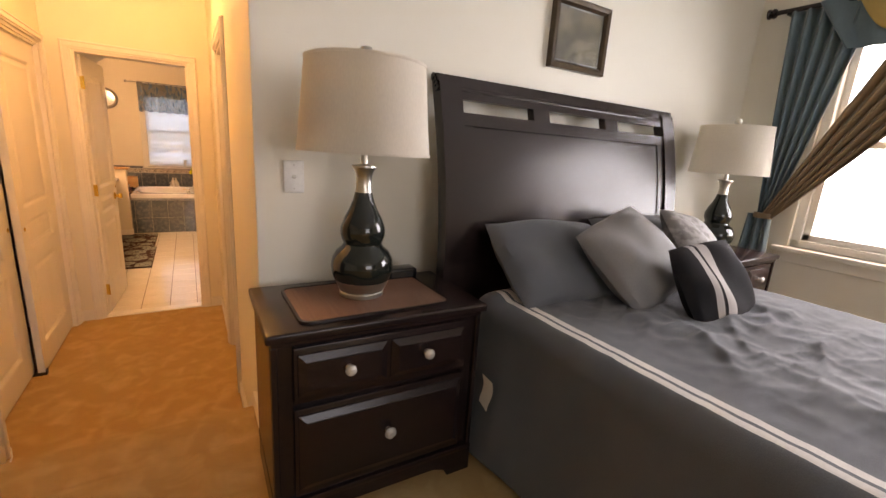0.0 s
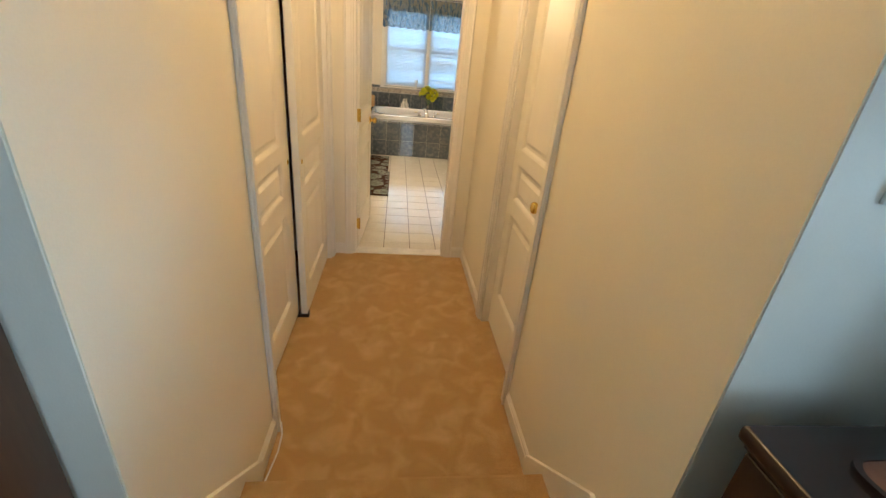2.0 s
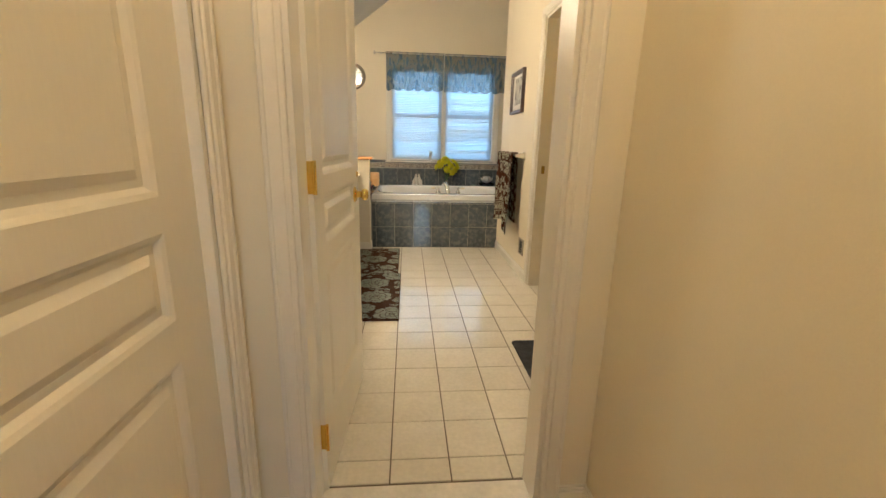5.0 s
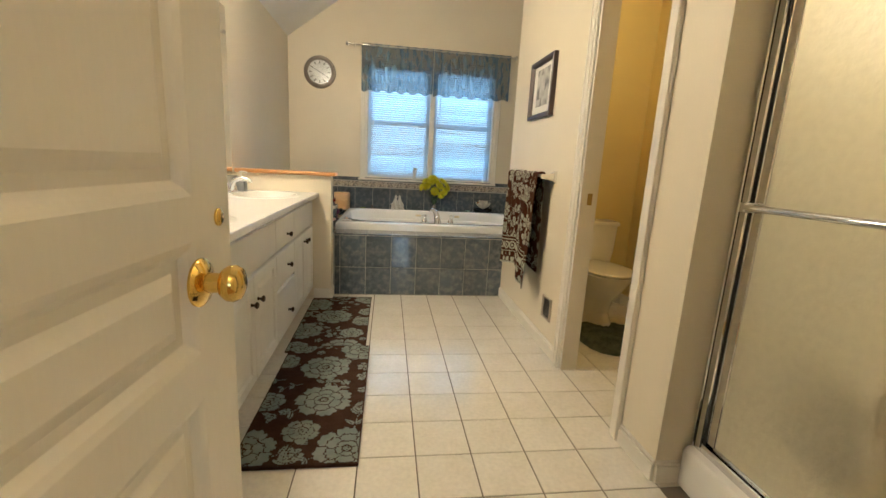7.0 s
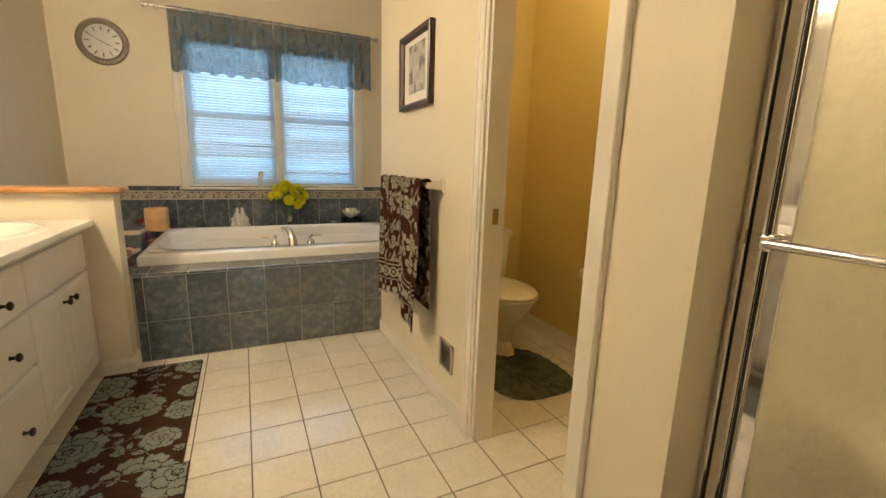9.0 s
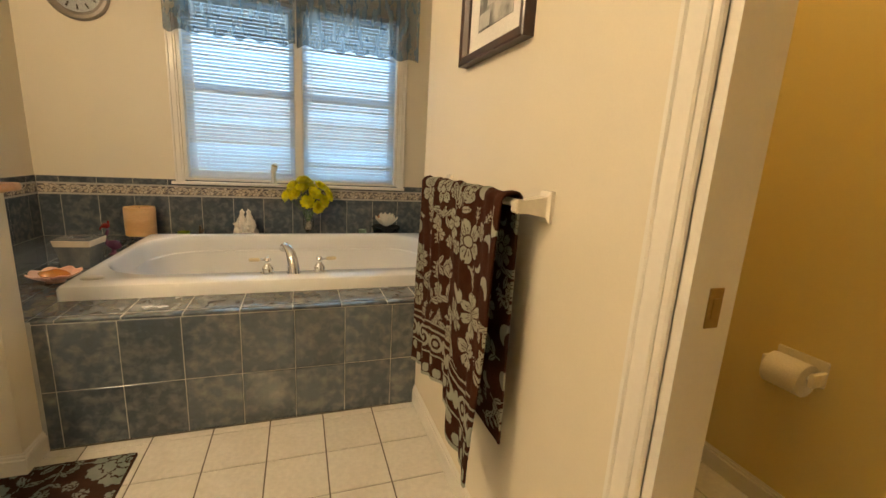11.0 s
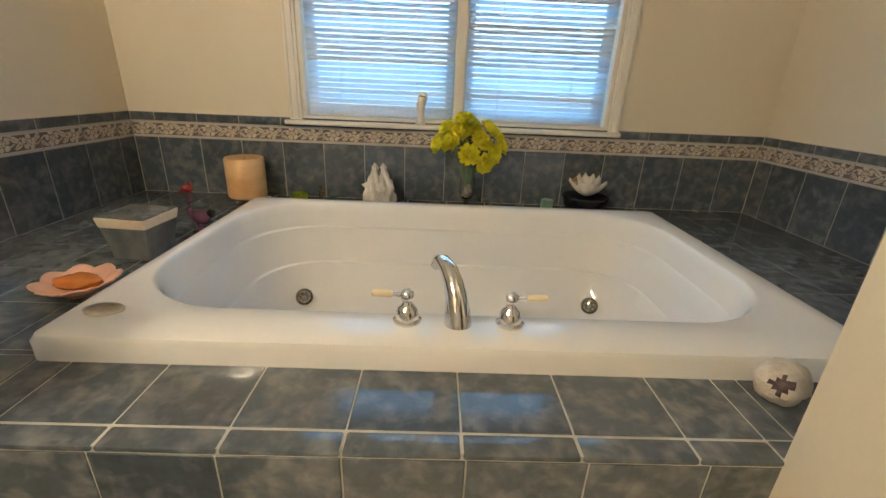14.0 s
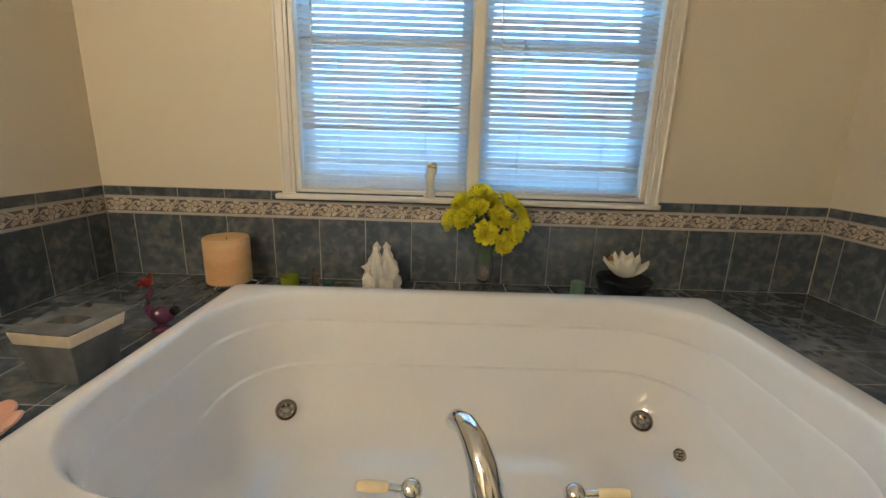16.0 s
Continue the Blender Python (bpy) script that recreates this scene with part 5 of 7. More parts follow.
def blob(rx, ry, rz, seed=0, rough=0.0, n=24, freq=3.0):
    bm = bmesh.new()
    bmesh.ops.create_uvsphere(bm, u_segments=n, v_segments=n // 2, radius=1.0)
    for v in bm.verts:
        k = 1 + rough * noise.noise(v.co * freq + Vector((seed * 7.1, seed * 3.3, 0)))
        v.co = Vector((v.co.x * rx * k, v.co.y * ry * k, v.co.z * rz * k))
    return bm


def moved(bm, x=0, y=0, z=0, rx=0, ry=0, rz=0):
    bm.transform(pose(x, y, z, rx, ry, rz))
    return bm


WAX = mat("peach_wax", (0.60, 0.34, 0.14), 0.5, color2=(0.72, 0.47, 0.25), scale=5, fine=60, stretch=(1, 1, 2.5))
WAX.node_tree.nodes["Principled BSDF"].inputs["Subsurface Weight"].default_value = 0.06
candle = thing("pillar_candle", "large peach pillar candle on a wire stand", "candle", pose(-0.455, 9.645, DECK))
part("wax", lathe([(0.080, 0.030), (0.086, 0.036), (0.087, 0.205), (0.083, 0.214), (0.074, 0.213), (0.060, 0.204), (0.0, 0.202)], 44), WAX, candle)
part("wick", tube([(0, 0, 0.2), (0.002, 0, 0.212)], 0.0015, 6), BLACK, candle)
part("stand_plate", lathe([(0.075, 0.024), (0.082, 0.027), (0.082, 0.030), (0, 0.030)], 36), CHROME, candle)
for a in (20, 140, 260):
    part("stand_leg", moved(tube([(0.075, 0, 0.026), (0.100, 0, 0.022), (0.106, 0, 0.010), (0.096, 0, 0.004)], 0.0045, 8), rz=a), CHROME, candle)

GREENGL = mat("yellow_green_glass", (0.42, 0.55, 0.06), 0.1, scale=6, fine=50, transmission=0.5)
votive = thing("glass_votive", "yellow-green glass votive cup on the deck", "candle holder", pose(-0.222, 9.68, DECK))
part("cup", lathe([(0.026, 0), (0.036, 0.006), (0.040, 0.030), (0.038, 0.046), (0.034, 0.046), (0.033, 0.020), (0, 0.016)], 26), GREENGL, votive)
DARKFIG = mat("dark_bronze_figurine", (0.045, 0.028, 0.020), 0.3, color2=(0.09, 0.06, 0.04), scale=18, fine=90, metal=0.4)
solid("small_figurine", join(lathe([(0.020, 0), (0.020, 0.008), (0.012, 0.018), (0.015, 0.040), (0.010, 0.056), (0.006, 0.062), (0.010, 0.072), (0.008, 0.084), (0, 0.088)], 16), moved(blob(0.008, 0.006, 0.018, 2, 0.2, 10), 0.012, 0, 0.045, 0, 25, 0)), DARKFIG, "small dark bronze figurine on the tub deck", "figurine", pose(-0.122, 9.69, DECK))
TEAL = mat("dark_teal_glass", (0.02, 0.07, 0.07), 0.1, scale=6, fine=50)
solid("glass_pebble", blob(0.026, 0.022, 0.017, 4, 0.15), TEAL, "dark teal glass ornament on the tub deck", "ornament", pose(-0.062, 9.685, DECK + 0.016))
WHITEFIG = mat("white_glazed_figurine", (0.74, 0.70, 0.63), 0.2, color2=(0.66, 0.61, 0.53), scale=10, fine=80)


def robes():
    """Two tall leaning draped shapes on one base."""
    b = [lathe([(0.072, 0.0), (0.074, 0.010), (0.060, 0.016), (0.0, 0.016)], 24, Matrix.Diagonal((1, 0.6, 1, 1)))]
    for s in (-1, 1):
        col = lathe([(0.036, 0.012), (0.038, 0.03), (0.039, 0.05), (0.037, 0.065), (0.034, 0.08), (0.036, 0.095), (0.029, 0.11), (0.021, 0.125), (0.016, 0.14), (0.012, 0.155), (0.011, 0.165), (0.013, 0.175), (0.008, 0.184), (0.003, 0.192)], 28)
        for v in col.verts:
            k = 1 + 0.18 * math.sin(5 * math.atan2(v.co.y, v.co.x) + v.co.z * 40)
            k *= 1 + 0.45 * noise.noise(v.co * 55 + Vector((s * 9, 0, 0)))
            v.co.x, v.co.y = v.co.x * k, v.co.y * k
            v.co.z += 0.006 * noise.noise(v.co * 80)
        b.append(moved(col, 0.030 * s, 0, 0, 0, -4 * s, 0))
    return join(*b)


solid("white_figurine", robes(), WHITEFIG, "white glazed figurine of two draped forms", "figurine", pose(0.165, 9.665, DECK) @ Matrix.Diagonal((1.12, 1.12, 1.08, 1)))

YELLOW = mat("yellow_petals", (0.90, 0.82, 0.03), 0.6, color2=(0.76, 0.72, 0.03), scale=20, fine=90)
LEAF = mat("green_leaf", (0.05, 0.12, 0.03), 0.5, color2=(0.08, 0.17, 0.05), scale=12, fine=90)
CLEAR = glass("clear_glass", (0.93, 0.95, 0.95), 0.02)
STONES = mat("brown_pebbles", (0.16, 0.11, 0.08), 0.4, color2=(0.42, 0.36, 0.28), scale=60, fine=120, contrast=(0.42, 0.58))
vase = thing("flower_vase", "footed glass vase of yellow carnations with pebbles", "vase", pose(0.588, 9.675, DECK))
part("foot", lathe([(0.034, 0), (0.034, 0.004), (0.010, 0.010), (0.009, 0.040), (0, 0.040)], 28), BLACK, vase, "dark glass foot")
g1 = part("bowl", lathe([(0.010, 0.038), (0.028, 0.058), (0.038, 0.090), (0.037, 0.130), (0.030, 0.180), (0.033, 0.205), (0.030, 0.205), (0.027, 0.180), (0.034, 0.130), (0.035, 0.092), (0.026, 0.062), (0, 0.050)], 32), CLEAR, vase, "clear glass bowl")
g1.visible_shadow = False
part("pebbles", join(*[moved(blob(0.009, 0.008, 0.007, k, 0.3, 8), 0.022 * math.cos(k * 2.4) * ((k % 5) / 5), 0.022 * math.sin(k * 2.4) * ((k % 5) / 5), 0.062 + 0.0024 * k, k * 40, k * 70) for k in range(26)]), STONES, vase)


def carnation(r, seed):
    """A ruffled round flower head of many frilled petals."""
    rnd = random.Random(seed)
    bm = bmesh.new()
    for ring, (count, tilt, rr) in enumerate(((9, 78, 1.0), (8, 55, 0.92), (7, 34, 0.78), (5, 14, 0.6))):
        for k in range(count):
            n = 5
            base = Matrix.Rotation(2 * math.pi * (k + 0.5 * ring) / count + rnd.uniform(-0.1, 0.1), 4, "Z") @ Matrix.Rotation(radians(tilt + rnd.uniform(-6, 6)), 4, "Y")
            rows = []
            for j in range(4):
                v = j / 3
                rows.append([bm.verts.new(base @ Vector((0.10 * r * math.sin(7 * i + k) * v - 0.25 * r * v * v, (i / n - 0.5) * r * (0.25 + 0.75 * v), r * rr * v * (1 + 0.10 * math.cos(9 * i + seed)))) ) for i in range(n + 1)])
            for a, b in zip(rows, rows[1:]):
                for i in range(n):
                    bm.faces.new((a[i], a[i + 1], b[i + 1], b[i]))
    return bm


rnd = random.Random(3)
heads = [(0.0, 0.0, 0.365), (-0.075, -0.01, 0.345), (0.07, -0.02, 0.350), (-0.03, -0.06, 0.335), (0.04, -0.07, 0.310), (-0.105, -0.03, 0.290), (0.115, -0.02, 0.295), (0.0, -0.085, 0.262), (0.085, -0.07, 0.265),
         (-0.065, -0.065, 0.300), (0.02, 0.04, 0.340), (0.105, 0.03, 0.32), (0.055, -0.085, 0.235), (-0.02, -0.03, 0.378)]
cm = [mesh_of("flower_head", carnation(0.050, s), YELLOW) for s in range(3)]
for k, (x, y, z) in enumerate(heads):
    x, z = x * 1.3 - 0.008, (z - 0.30) * 1.25 + 0.322
    d = Vector((x, y - 0.03, z - 0.24))
    piece("flower_head", cm[k % 3], vase, 0, 0, 0, Matrix.Translation((x, y, z)) @ d.to_track_quat("Z", "Y").to_matrix().to_4x4() @ Matrix.Translation((0, 0, -0.015)))
    part("stem", tube([(0, 0, 0.10), (x * 0.3, y * 0.3, 0.20), (x * 0.85, y * 0.85, z - 0.03), (x, y, z - 0.008)], 0.0022, 6), LEAF, vase)
leaf_me = mesh_of("leaf", grid(3, 6, lambda u, v: ((u - 0.5) * 0.022 * math.sin(math.pi * min(v + 0.08, 1)), v * 0.06, 0.012 * math.sin(v * 2.4) + 0.006 * abs(u - 0.5))), LEAF)
for k in range(16):
    piece("leaf", leaf_me, vase, 0, 0, 0, pose(0.04 * math.cos(k * 2.4), 0.04 * math.sin(k * 2.4) - 0.02, 0.25 + 0.012 * (k % 6), rnd.uniform(-10, 40), 0, k * 137))

solid("green_candle", lathe([(0.028, 0), (0.029, 0.003), (0.029, 0.056), (0.026, 0.060), (0.010, 0.058), (0, 0.058)], 26), mat("pale_green_wax", (0.16, 0.26, 0.19), 0.45, scale=8, fine=60), "small pale green candle on the tub deck", "candle", pose(0.985, 9.68, DECK))
BLACKGL = mat("black_gloss_bowl", (0.010, 0.010, 0.012), 0.1, scale=5, fine=60)
lotus = thing("lotus_bowl", "white lotus flower in a black gloss bowl", "ornament", pose(1.165, 9.665, DECK) @ Matrix.Diagonal((1.05, 1.05, 1.28, 1)))
part("bowl", lathe([(0.060, 0), (0.066, 0.008), (0.092, 0.030), (0.106, 0.066), (0.100, 0.070), (0.072, 0.052), (0, 0.046)], 36), BLACKGL, lotus, "black gloss bowl")
LOTUS = mat("white_lotus_petals", (0.78, 0.76, 0.68), 0.4, color2=(0.70, 0.66, 0.55), scale=9, fine=70)
pet = mesh_of("petal", grid(6, 8, lambda u, v: ((u - 0.5) * 0.052 * math.sin(math.pi * min(0.12 + 0.88 * v, 1)) ** 0.8, 0.078 * v, 0.030 * v * v + 0.012 * (2 * u - 1) ** 2)), LOTUS)
for count, lift, size, z in ((9, 10, 1.12, 0.070), (8, 32, 0.95, 0.077), (6, 55, 0.7, 0.082), (4, 75, 0.5, 0.086)):
    for k in range(count):
        piece("petal", pet, lotus, 0, 0, 0, pose(0, 0, z, 0, 0, 360 * (k + 0.5 * (count % 2)) / count) @ pose(0, 0.006, 0, lift, 0, 0) @ Matrix.Diagonal((size, size, size, 1)))
solid("small_ornament", join(box(-0.018, 0.018, -0.006, 0.006, 0.0, 0.006, 0.002, 1), moved(blob(0.014, 0.006, 0.008, 3, 0.2, 10), 0, 0, 0.012), box(-0.012, -0.008, -0.003, 0.003, -0.004, 0.001), box(0.008, 0.012, -0.003, 0.003, -0.004, 0.001)), mat("terracotta_clay", (0.42, 0.20, 0.09), 0.6, scale=9, fine=80), "tiny terracotta ornament resting on the lotus", "ornament", pose(1.118, 9.70, DECK + 0.150))

# tissue box, glass bird and soap dish
CREAMB = mat("cream_band_glaze", (0.74, 0.64, 0.50), 0.25, scale=8, fine=60)
SLATE = mat("slate_glaze", (0.075, 0.083, 0.092), 0.2, color2=(0.15, 0.16, 0.165), scale=9, fine=60)


def square(a, z, r=0.006):
    return rounded(-a, a, -a, a, r, z, 3)


tb = thing("tissue_box", "slate ceramic tissue box cover with a cream band", "tissue box", pose(-0.515, 8.978, DECK, 0, 0, -5) @ Matrix.Diagonal((0.72, 0.72, 1.07, 1)))
part("body", loft([square(0.082, 0), square(0.086, 0.004), square(0.090, 0.04), square(0.104, 0.102)]), SLATE, tb)
part("band", loft([square(0.104, 0.102), square(0.106, 0.104), square(0.112, 0.129), square(0.111, 0.131)], False, False), CREAMB, tb, "cream glazed band")


def tissue_top():
    n = 44
    outer = rounded(-0.110, 0.110, -0.110, 0.110, 0.006, 0.132, 10)
    outer = outer[:44]
    inner = []
    for x, y, z in outer:
        t = math.atan2(y, x)
        inner.append((0.078 * math.cos(t), 0.046 * math.sin(t), 0.135))
    low = [(x * 0.98, y * 0.98, 0.110) for x, y, z in inner]
    return loft([outer, [(x * 0.985, y * 0.985, 0.135) for x, y, z in outer], inner, low], False, False)


part("top", tissue_top(), SLATE, tb)
# A black disc below the rim paints the shade inside the hole.
part("opening", loft([oval(0, 0, 0.080, 0.048, 0.112), oval(0, 0, 0.080, 0.048, 0.114)]), BLACK, tb, "black disc painting the shade inside the oval opening")
PURPLE = mat("purple_glass", (0.075, 0.018, 0.05), 0.08, color2=(0.16, 0.055, 0.10), scale=16, fine=60, coat=0.5)
REDGL = mat("dark_red_glass", (0.20, 0.012, 0.010), 0.08, scale=12, fine=60, coat=0.5)
bird = thing("glass_bird", "purple glass bird figurine with a dark red head", "figurine", pose(-0.470, 9.235, DECK, 0, 0, 10))
part("body", join(lathe([(0.028, 0), (0.028, 0.004), (0.012, 0.010), (0.010, 0.026), (0, 0.026)], 20, Matrix.Translation((0, 0, 0))), moved(blob(0.036, 0.026, 0.028, 5, 0.1), 0.006, 0, 0.050, 0, 15, 0), tube([(-0.020, 0, 0.052), (-0.032, 0, 0.080), (-0.026, 0, 0.110), (-0.016, 0, 0.135), (-0.020, 0, 0.152)], 0.011, 14, (1.2, 0.95, 0.75, 0.65, 0.6))), PURPLE, bird)
part("head", join(moved(blob(0.020, 0.014, 0.015, 6, 0.2), -0.024, 0, 0.160, 0, 15, 0), tube([(-0.036, 0, 0.158), (-0.048, 0, 0.150), (-0.052, 0, 0.138)], 0.008, 10, (1, 0.7, 0.3)), moved(blob(0.006, 0.004, 0.014, 7, 0.2, 10), -0.012, 0, 0.176)), REDGL, bird, "dark red glass head")
part("tail", moved(blob(0.014, 0.012, 0.018, 8, 0.3), 0.044, 0, 0.062, 0, 30, 0), BLACKGL, bird)
PINK = mat("pink_glazed_petal", (0.74, 0.44, 0.32), 0.3, color2=(0.66, 0.36, 0.26), scale=7, fine=60)
AMBER = mat("amber_soap", (0.66, 0.20, 0.025), 0.14, color2=(0.75, 0.30, 0.05), scale=9, fine=60, transmission=0.45)
AMBER.node_tree.nodes["Principled BSDF"].inputs["Subsurface Weight"].default_value = 0.1
dish = thing("soap_dish", "pink petal-edged soap dish with amber soap", "soap dish", pose(-0.502, 8.69, DECK, 0, 0, 12))


def petal_plate():
    def f(u, v):
        t = 2 * math.pi * u
        r = 0.098 * v * (0.84 + 0.16 * abs(math.sin(4 * t)) ** 0.6)
        return (r * math.cos(t), r * math.sin(t), 0.008 + 0.034 * v ** 2.4 - 0.004 * math.cos(8 * t) * v ** 3)
    return grid(96, 14, f)


pl = part("plate", petal_plate(), PINK, dish)
sm = pl.modifiers.new("thickness", "SOLIDIFY")
sm.thickness, sm.offset = 0.004, -1
part("foot_ring", lathe([(0.034, 0), (0.036, 0.008), (0.028, 0.011), (0, 0.011)], 24), PINK, dish)
solid("soap_bar", moved(blob(0.050, 0.032, 0.020, 9, 0.25, 24, 1.6), 0, 0, 0), AMBER, "translucent amber soap bar in the dish", "soap", pose(-0.505, 8.692, DECK + 0.033, 8, 6, 25))
GEODE = mat("white_stone_crust", (0.66, 0.60, 0.50), 0.6, color2=(0.50, 0.43, 0.34), scale=22, fine=120, bump=0.5)
CRYST = mat("dark_crystal", (0.030, 0.018, 0.024), 0.15, color2=(0.12, 0.08, 0.09), scale=50, fine=140, bump=0.6)


def geode_shell():
    bm = blob(0.068, 0.060, 0.064, 12, 0.14, 32, 2.5)
    for v in bm.verts:
        d = v.co.normalized().dot(Vector((-0.62, -0.72, 0.30)).normalized())
        if d > 0.90:
            v.co *= 1 - 2.6 * (d - 0.90)
    bm.faces.ensure_lookup_table()
    for fc in bm.faces:
        d = fc.calc_center_median().normalized().dot(Vector((-0.62, -0.72, 0.30)).normalized())
        fc.material_index = 1 if d > 0.915 else 0
    return bm


solid("geode", geode_shell(), [GEODE, CRYST], "white geode with a dark crystal hollow", "geode", pose(1.128, 8.345, DECK + 0.042) @ Matrix.Diagonal((0.72, 0.72, 0.72, 1)))
SHOE = mat("white_bisque", (0.74, 0.70, 0.62), 0.45, scale=9, fine=80)
figure = thing("sill_ornament", "white ceramic ornament with a gilt band on the window sill", "ornament", pose(0.352, 9.778, 0.884))
part("body", join(lathe([(0.024, 0), (0.025, 0.006), (0.018, 0.020), (0.015, 0.050), (0.019, 0.075), (0.021, 0.098), (0.019, 0.101), (0, 0.1)], 22), moved(lathe([(0.020, 0), (0.022, 0.02), (0.020, 0.045), (0.012, 0.054), (0, 0.055)], 20), 0.004, 0, 0.095, 0, 8, 0)), SHOE, figure)
part("gilt_band", moved(lathe([(0.0215, 0), (0.0225, 0.003), (0.0215, 0.006), (0, 0.006)], 22), 0.008, 0, 0.125, 0, 8, 0), BRASS, figure, "gilt band")

# ---- bedroom ----


def nightstand(m):
    root = thing("nightstand", "espresso wood nightstand with raised panel drawers and glass knobs", "nightstand", m, "nightstands beside the bed")
    h = 1.015 - BF
    part("body", join(box(-0.325, 0.325, 0.03, 0.475, 0.085, h - 0.028), box(-0.345, 0.345, 0.012, 0.48, 0.085, 0.110, 0.006, 2)), ESPRESSO, root)
    part("top", join(box(-0.358, 0.358, 0.0, 0.485, h - 0.028, h, 0.008, 3), box(-0.343, 0.343, 0.014, 0.48, h - 0.045, h - 0.028, 0.004, 1)), ESPRESSO, root)
    for s in (-1, 1):
        part("front_post", box(s * 0.338 - 0.012, s * 0.338 + 0.005, 0.018, 0.05, 0.0, h - 0.045, 0.003, 1) if s > 0 else box(-0.343, -0.326, 0.018, 0.05, 0.0, h - 0.045, 0.003, 1), ESPRESSO, root)

    def face(name, x0, x1, z0, z1, fields, knobs):
        ob = part(name, box(x0, x1, 0.012, 0.030, z0, z1, 0.004, 2), ESPRESSO, root)
        for f0, f1 in fields:
            part("raised_panel", loft([[(f0 + d, y, z0 + 0.02 + d), (f1 - d, y, z0 + 0.02 + d), (f1 - d, y, z1 - 0.02 - d), (f0 + d, y, z1 - 0.02 - d)] for d, y in ((0.0, 0.013), (0.002, 0.008), (0.022, -0.002), (0.024, -0.004))]), ESPRESSO, ob, smooth=False)
        for kx, kz, r in knobs:
            k = part("knob", join(lathe([(0.011, 0), (0.011, 0.003), (0.006, 0.005), (0.006, 0.014), (0, 0.014)], 18, pose(kx, -0.004, kz, 90, 0, 0))), CHROME, ob, "chrome knob stem")
            kk = lathe([(0.008, 0.013), (r * 0.8, 0.018), (r, 0.026), (r * 0.86, 0.034), (r * 0.45, 0.040), (0, 0.041)], 10, pose(kx, -0.004, kz, 90, 0, 0))
            part("knob_crystal", kk, KNOBGL, ob, "faceted glass knob", smooth=False)
    face("drawer", -0.285, 0.285, h - 0.225, h - 0.052, [(-0.275, -0.005), (0.005, 0.275)], [(-0.132, h - 0.130, 0.018), (0.125, h - 0.130, 0.018)])
    face("drawer", -0.285, 0.285, 0.125, h - 0.245, [(-0.275, 0.275)], [(0.0, 0.285, 0.020)])
    arch = [(-0.343, 0.0), (-0.343, 0.085), (0.343, 0.085), (0.343, 0.0), (0.25, 0.0), (0.235, 0.028), (0.19, 0.045), (-0.19, 0.045), (-0.235, 0.028), (-0.25, 0.0)]
    bm = bmesh.new()
    a = [bm.verts.new((x, 0.014, z)) for x, z in arch]
    b = [bm.verts.new((x, 0.034, z)) for x, z in arch]
    for i in range(len(arch)):
        j = (i + 1) % len(arch)
        bm.faces.new((a[i], a[j], b[j], b[i]))
    bm.faces.new(a)
    bm.faces.new(b[::-1])
    part("base_apron", bm, ESPRESSO, root, smooth=False)
    for s in (-1, 1):
        part("side_panel", box(s * 0.343, s * 0.326, 0.03, 0.47, 0.0, h - 0.045, 0.002, 1), ESPRESSO, root)
    return root


KNOBGL = mat("faceted_crystal_knob", (0.75, 0.74, 0.72), 0.08, 0.6, scale=4, fine=40)
ns = nightstand(pose(0.901, 1.640, BF, 0, 0, -1.2) @ Matrix.Diagonal((1, 0.875, 1, 1)))
copy_thing(ns, pose(3.20, 1.655, BF) @ Matrix.Diagonal((1, 0.875, 1, 1)))

GLAZE = mat("dark_green_black_glaze", (0.010, 0.014, 0.012), 0.06, color2=(0.012, 0.015, 0.012), scale=5, fine=60, coat=0.15)
LINEN = mat("ivory_linen_shade", (0.80, 0.75, 0.68), 0.85, color2=(0.76, 0.71, 0.64), scale=5, fine=260, bump=0.06, bump_scale=300, stretch=(1, 1, 0.3))
see_through(LINEN, 0.40, (0.92, 0.82, 0.68, 1))


